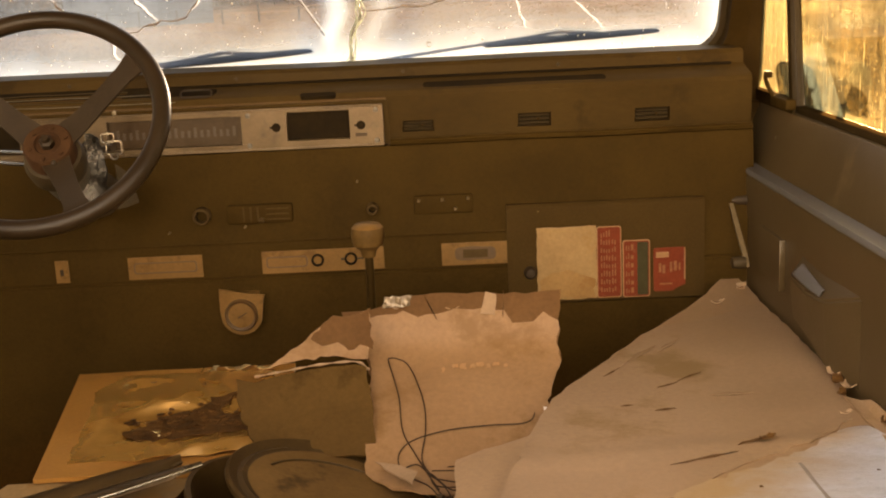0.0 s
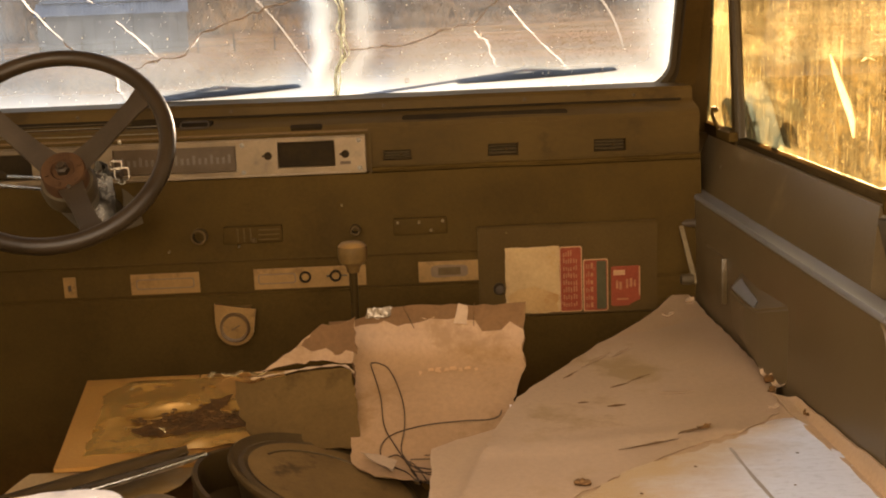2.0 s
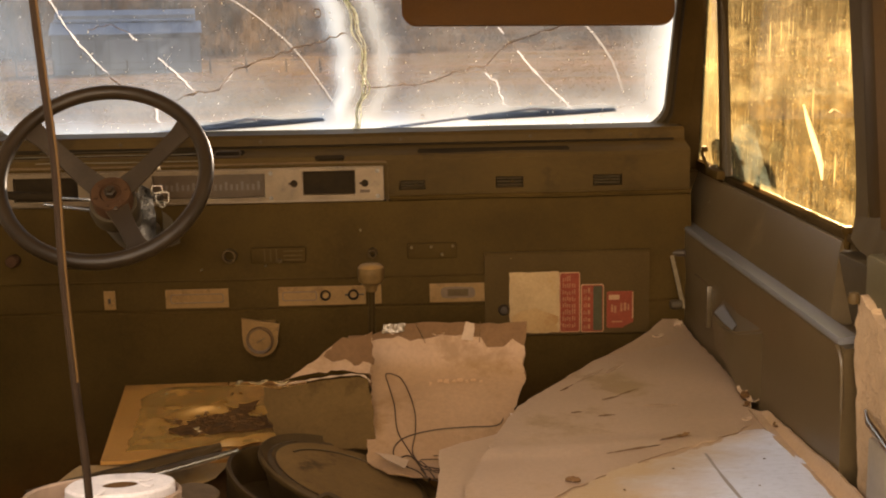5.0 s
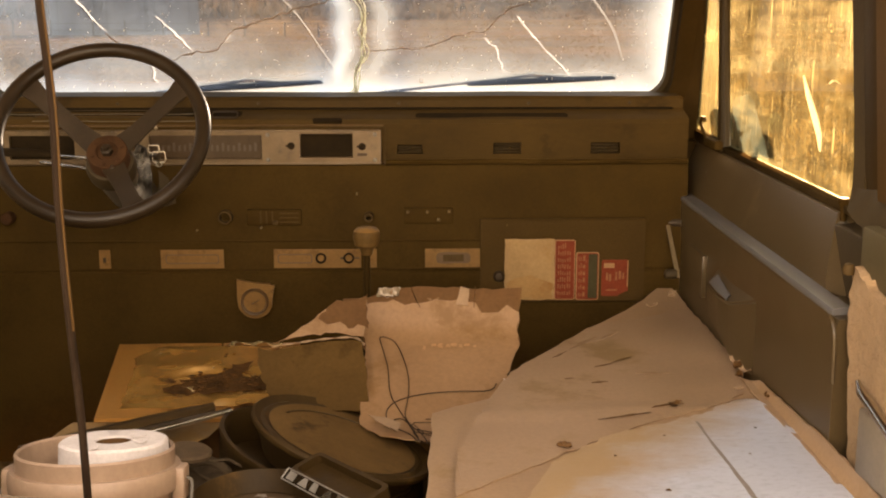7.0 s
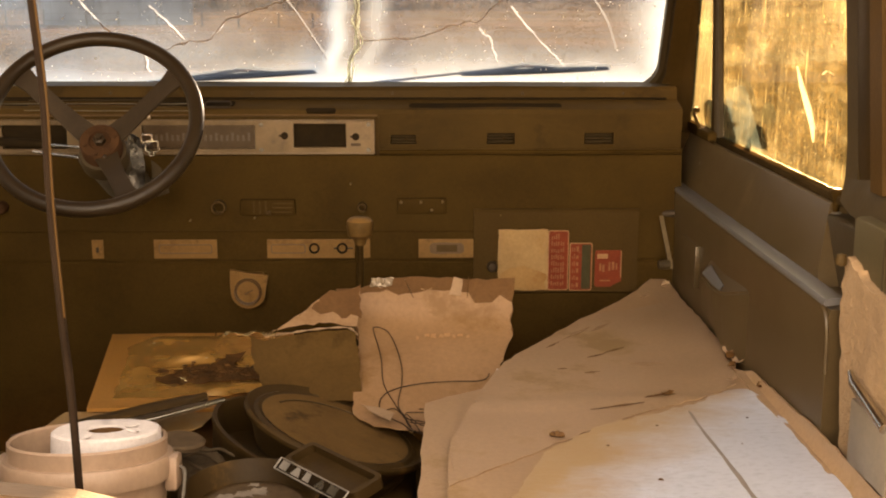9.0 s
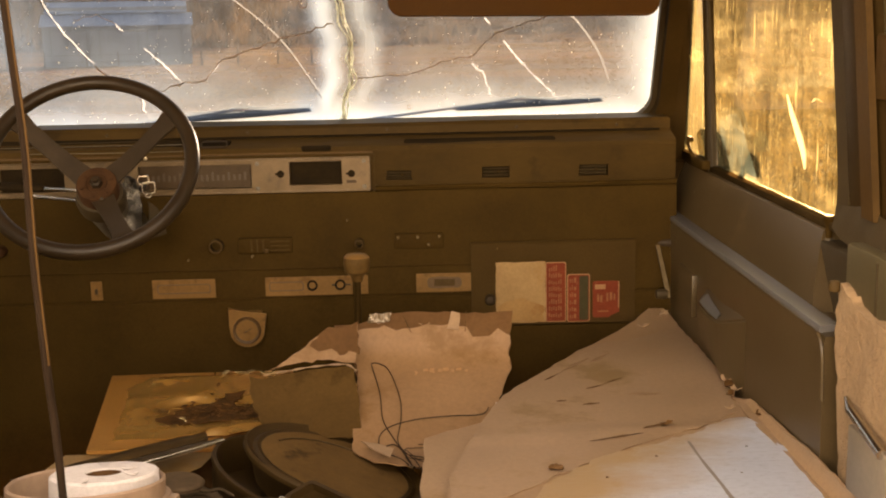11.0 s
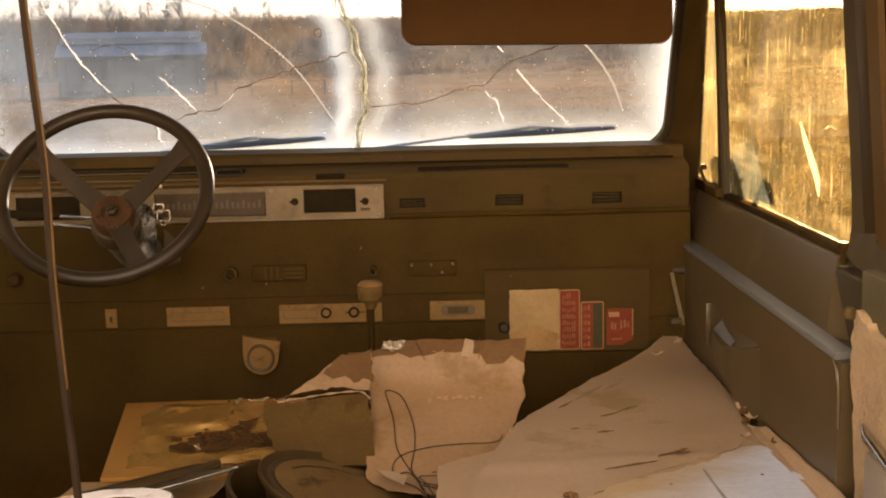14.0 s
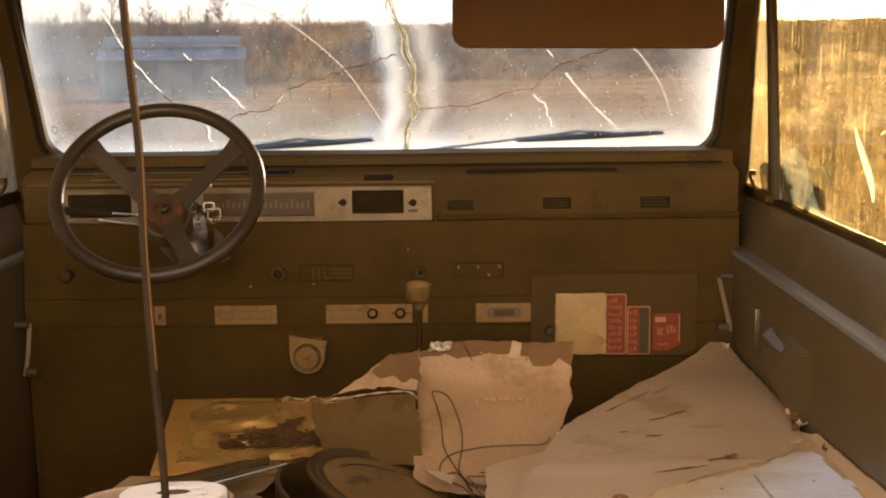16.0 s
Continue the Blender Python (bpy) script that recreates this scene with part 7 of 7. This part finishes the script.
for k in range(n_b + 1):
    x = bx0 + (bx1 - bx0) * k / n_b
    part("batten", boxed(x - 0.03, x + 0.03, by - 0.03, by, bz0 - 0.6, eave - 0.02), BARN, bw)


def tin(x0, x1, y0, zz0, y1, zz1, ribs):
    bm = bmesh.new()
    rows = []
    for i in range(ribs * 4 + 1):
        x = x0 + (x1 - x0) * i / (ribs * 4)
        up = 0.035 if i % 4 in (1, 2) else 0.0
        rows.append([bm.verts.new((x, y, z + d)) for y, z, d in ((y0, zz0, up), (y1, zz1, up), (y1, zz1, -0.06), (y0, zz0, -0.06))])
    for a, b in zip(rows, rows[1:]):
        for j in range(4):
            bm.faces.new((a[j], a[(j + 1) % 4], b[(j + 1) % 4], b[j]))
    bm.faces.new(rows[0]), bm.faces.new(rows[-1])
    return bm


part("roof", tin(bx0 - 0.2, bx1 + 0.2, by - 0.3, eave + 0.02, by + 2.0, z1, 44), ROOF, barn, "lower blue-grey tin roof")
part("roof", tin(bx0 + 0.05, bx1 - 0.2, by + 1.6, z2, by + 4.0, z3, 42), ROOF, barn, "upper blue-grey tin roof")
for a, b in ((-26.4, -23.9), (-22.9, -20.2), (-19.4, -17.0)):
    top = eave - 0.35
    dr = part("barn_door", boxed(a, b, by - 0.12, by - 0.03, bz0 + 0.05, top), BARN, barn, "grey plank barn door")
    part("door_frame", boxed(a - 0.08, a, by - 0.16, by - 0.03, bz0, top + 0.08), GREY_BOARD, dr)
    part("door_frame", boxed(b, b + 0.08, by - 0.16, by - 0.03, bz0, top + 0.08), GREY_BOARD, dr)
    part("door_header", boxed(a - 0.08, b + 0.08, by - 0.16, by - 0.03, top, top + 0.09), GREY_BOARD, dr)

barn.matrix_basis = barn.matrix_basis @ Matrix.Rotation(radians(11), 4, "Z")

# ---- fence along the field ----
rng = random.Random(5)
fence = thing("fence", (-28, 80, land(-28, 80)), "weathered wooden post fence across the field", "fence")
px_ = []
for k in range(17):
    x = -48 + 2.6 * k + rng.uniform(-0.3, 0.3)
    y = 80 + rng.uniform(-0.3, 0.3)
    z = land(x, y)
    px_.append((x, y, z))
    h = rng.uniform(1.0, 1.25)
    part("post", tube(bmesh.new(), [(x, y, z - 0.3), (x + rng.uniform(-0.05, 0.05), y, z + h)], [0.075, 0.06], 6), BARK, fence)
for h in (0.45, 0.9):
    part("rail", tube(bmesh.new(), [(x, y - 0.06, z + h) for x, y, z in px_], 0.014, 5), BARK, fence)

# ---- bare woods on the skyline ----
def limb(verts, faces, p, q, r0, r1):
    d = (q - p).normalized()
    s1 = d.orthogonal().normalized()
    s2 = d.cross(s1)
    k = len(verts)
    for c, r in ((p, r0), (q, r1)):
        for j in range(3):
            a = 2 * math.pi * j / 3
            verts.append(tuple(c + (s1 * math.cos(a) + s2 * math.sin(a)) * r))
    faces.extend((k + j, k + (j + 1) % 3, k + 3 + (j + 1) % 3, k + 3 + j) for j in range(3))


def bare_tree(rng, verts, faces, x, y, z, h, limbs=9, twigs=4):
    lean = Vector((rng.uniform(-0.08, 0.08), rng.uniform(-0.08, 0.08), 1))
    pts = [Vector((x, y, z - 0.4)) + lean * h * t + Vector((rng.uniform(-0.2, 0.2), rng.uniform(-0.2, 0.2), 0)) * t for t in (0, 0.35, 0.65, 1.0)]
    rad = [0.011 * h, 0.009 * h, 0.006 * h, 0.002 * h]
    for i in range(3):
        limb(verts, faces, pts[i], pts[i + 1], rad[i], rad[i + 1])
    for _ in range(limbs):
        t = rng.uniform(0.25, 0.95)
        i = 0 if t < 0.35 else 1 if t < 0.65 else 2
        t0, t1 = ((0, 0.35), (0.35, 0.65), (0.65, 1.0))[i]
        p = pts[i].lerp(pts[i + 1], (t - t0) / (t1 - t0))
        a = rng.uniform(0, 2 * math.pi)
        l_ = h * rng.uniform(0.14, 0.3) * (1.15 - t * 0.7)
        q = p + Vector((math.cos(a) * l_ * 0.7, math.sin(a) * l_ * 0.7, l_ * rng.uniform(0.5, 1.0)))
        limb(verts, faces, p, q, 0.007 * h * (1.1 - t), 0.002 * h)
        for _ in range(twigs):
            b = rng.uniform(0, 2 * math.pi)
            m_ = p.lerp(q, rng.uniform(0.3, 1.0))
            limb(verts, faces, m_, m_ + Vector((math.cos(b) * l_ * 0.3, math.sin(b) * l_ * 0.3, l_ * rng.uniform(0.2, 0.5))), 0.0028 * h, 0.001 * h)


rng = random.Random(11)
for x in (-55, -51.5, -48, -45.5, -42, -38.5, -36, -33, -30.5, -28, -21.5, -19, 60):
    verts, faces = [], []
    x, y = x + rng.uniform(-0.8, 0.8), 142 + rng.uniform(-7, 7)
    if x > 40:
        y = 196
    bare_tree(rng, verts, faces, x, y, land(x, y), 5.5 if x > 40 else rng.uniform(8.5, 12), 26, 9)
    me = bpy.data.meshes.new("tree")
    me.from_pydata(verts, [], faces)
    me.materials.append(BARK)
    tagged(new("tree", me), "leafless winter tree at the wood's edge", "tree", "bare trees on the skyline")
verts, faces = [], []
for _ in range(900):
    x, y = rng.uniform(-150, 120), rng.uniform(160, 290)
    bare_tree(rng, verts, faces, x, y, land(x, y), rng.uniform(2.0, 4.2) * (1.5 if x < -28 else 0.5 if x > 8 else 0.8))
me = bpy.data.meshes.new("far_woods")
me.from_pydata(verts, [], faces)
me.materials.append(TWIG)
tagged(new("far_woods", me), "leafless grey-brown woods along the horizon", "woods", kind="stuff")
verts, faces = [], []
for _ in range(13000):
    cx_, cy_ = rng.uniform(-170, 150), rng.uniform(146, 292)
    tall = rng.uniform(0.8, 2.6) * (1.25 if cx_ < -20 else 0.35 if cx_ > 8 else 0.8)
    for _ in range(9):
        x, y = cx_ + rng.gauss(0, 0.5), cy_ + rng.gauss(0, 0.5)
        z = land(x, y) - 0.1
        a, w = rng.uniform(0, math.pi), rng.uniform(0.04, 0.13)
        k = len(verts)
        verts += [(x - w * math.cos(a), y - w * math.sin(a), z), (x + w * math.cos(a), y + w * math.sin(a), z), (x + rng.gauss(0, 0.35) * tall, y + rng.gauss(0, 0.4) * tall, z + tall * rng.uniform(0.5, 1.1))]
        faces.append((k, k + 1, k + 2))
me = bpy.data.meshes.new("undergrowth")
me.from_pydata(verts, [], faces)
me.materials.append(UNDERGROWTH)
tagged(new("undergrowth", me), "brown tangled undergrowth below the woods", "undergrowth", kind="stuff")

# ---- rough grass near the car and across the field ----
verts, faces = [], []
for _ in range(150000):
    if rng.random() < 0.4:
        x = 1.8 + 55 * rng.random() ** 1.6
        y = rng.uniform(-6, 20 + x)
    else:
        y = 4 + 140 * rng.random() ** 1.4
        x = rng.uniform(-0.42, 0.55) * (y + 4)
    z = land(x, y)
    d = math.hypot(x, y)
    short = 1.0 if x > 1.8 and y < 20 + x else 0.4  # the open field is grazed shorter
    h = rng.uniform(0.04, 0.15) * (1 + d / 160) * short
    w = 0.008 * (1 + d / 7) * (0.5 + 0.5 * short)
    a = rng.uniform(0, math.pi)
    k = len(verts)
    verts += [(x - w * math.cos(a), y - w * math.sin(a), z - 0.02), (x + w * math.cos(a), y + w * math.sin(a), z - 0.02), (x + rng.uniform(-0.12, 0.12), y + rng.uniform(-0.12, 0.12), z + h)]
    faces.append((k, k + 1, k + 2))
me = bpy.data.meshes.new("grass")
me.from_pydata(verts, [], faces)
me.materials.append(STRAW)
tagged(new("grass", me), "dry straw-coloured grass tufts", "grass", kind="stuff")
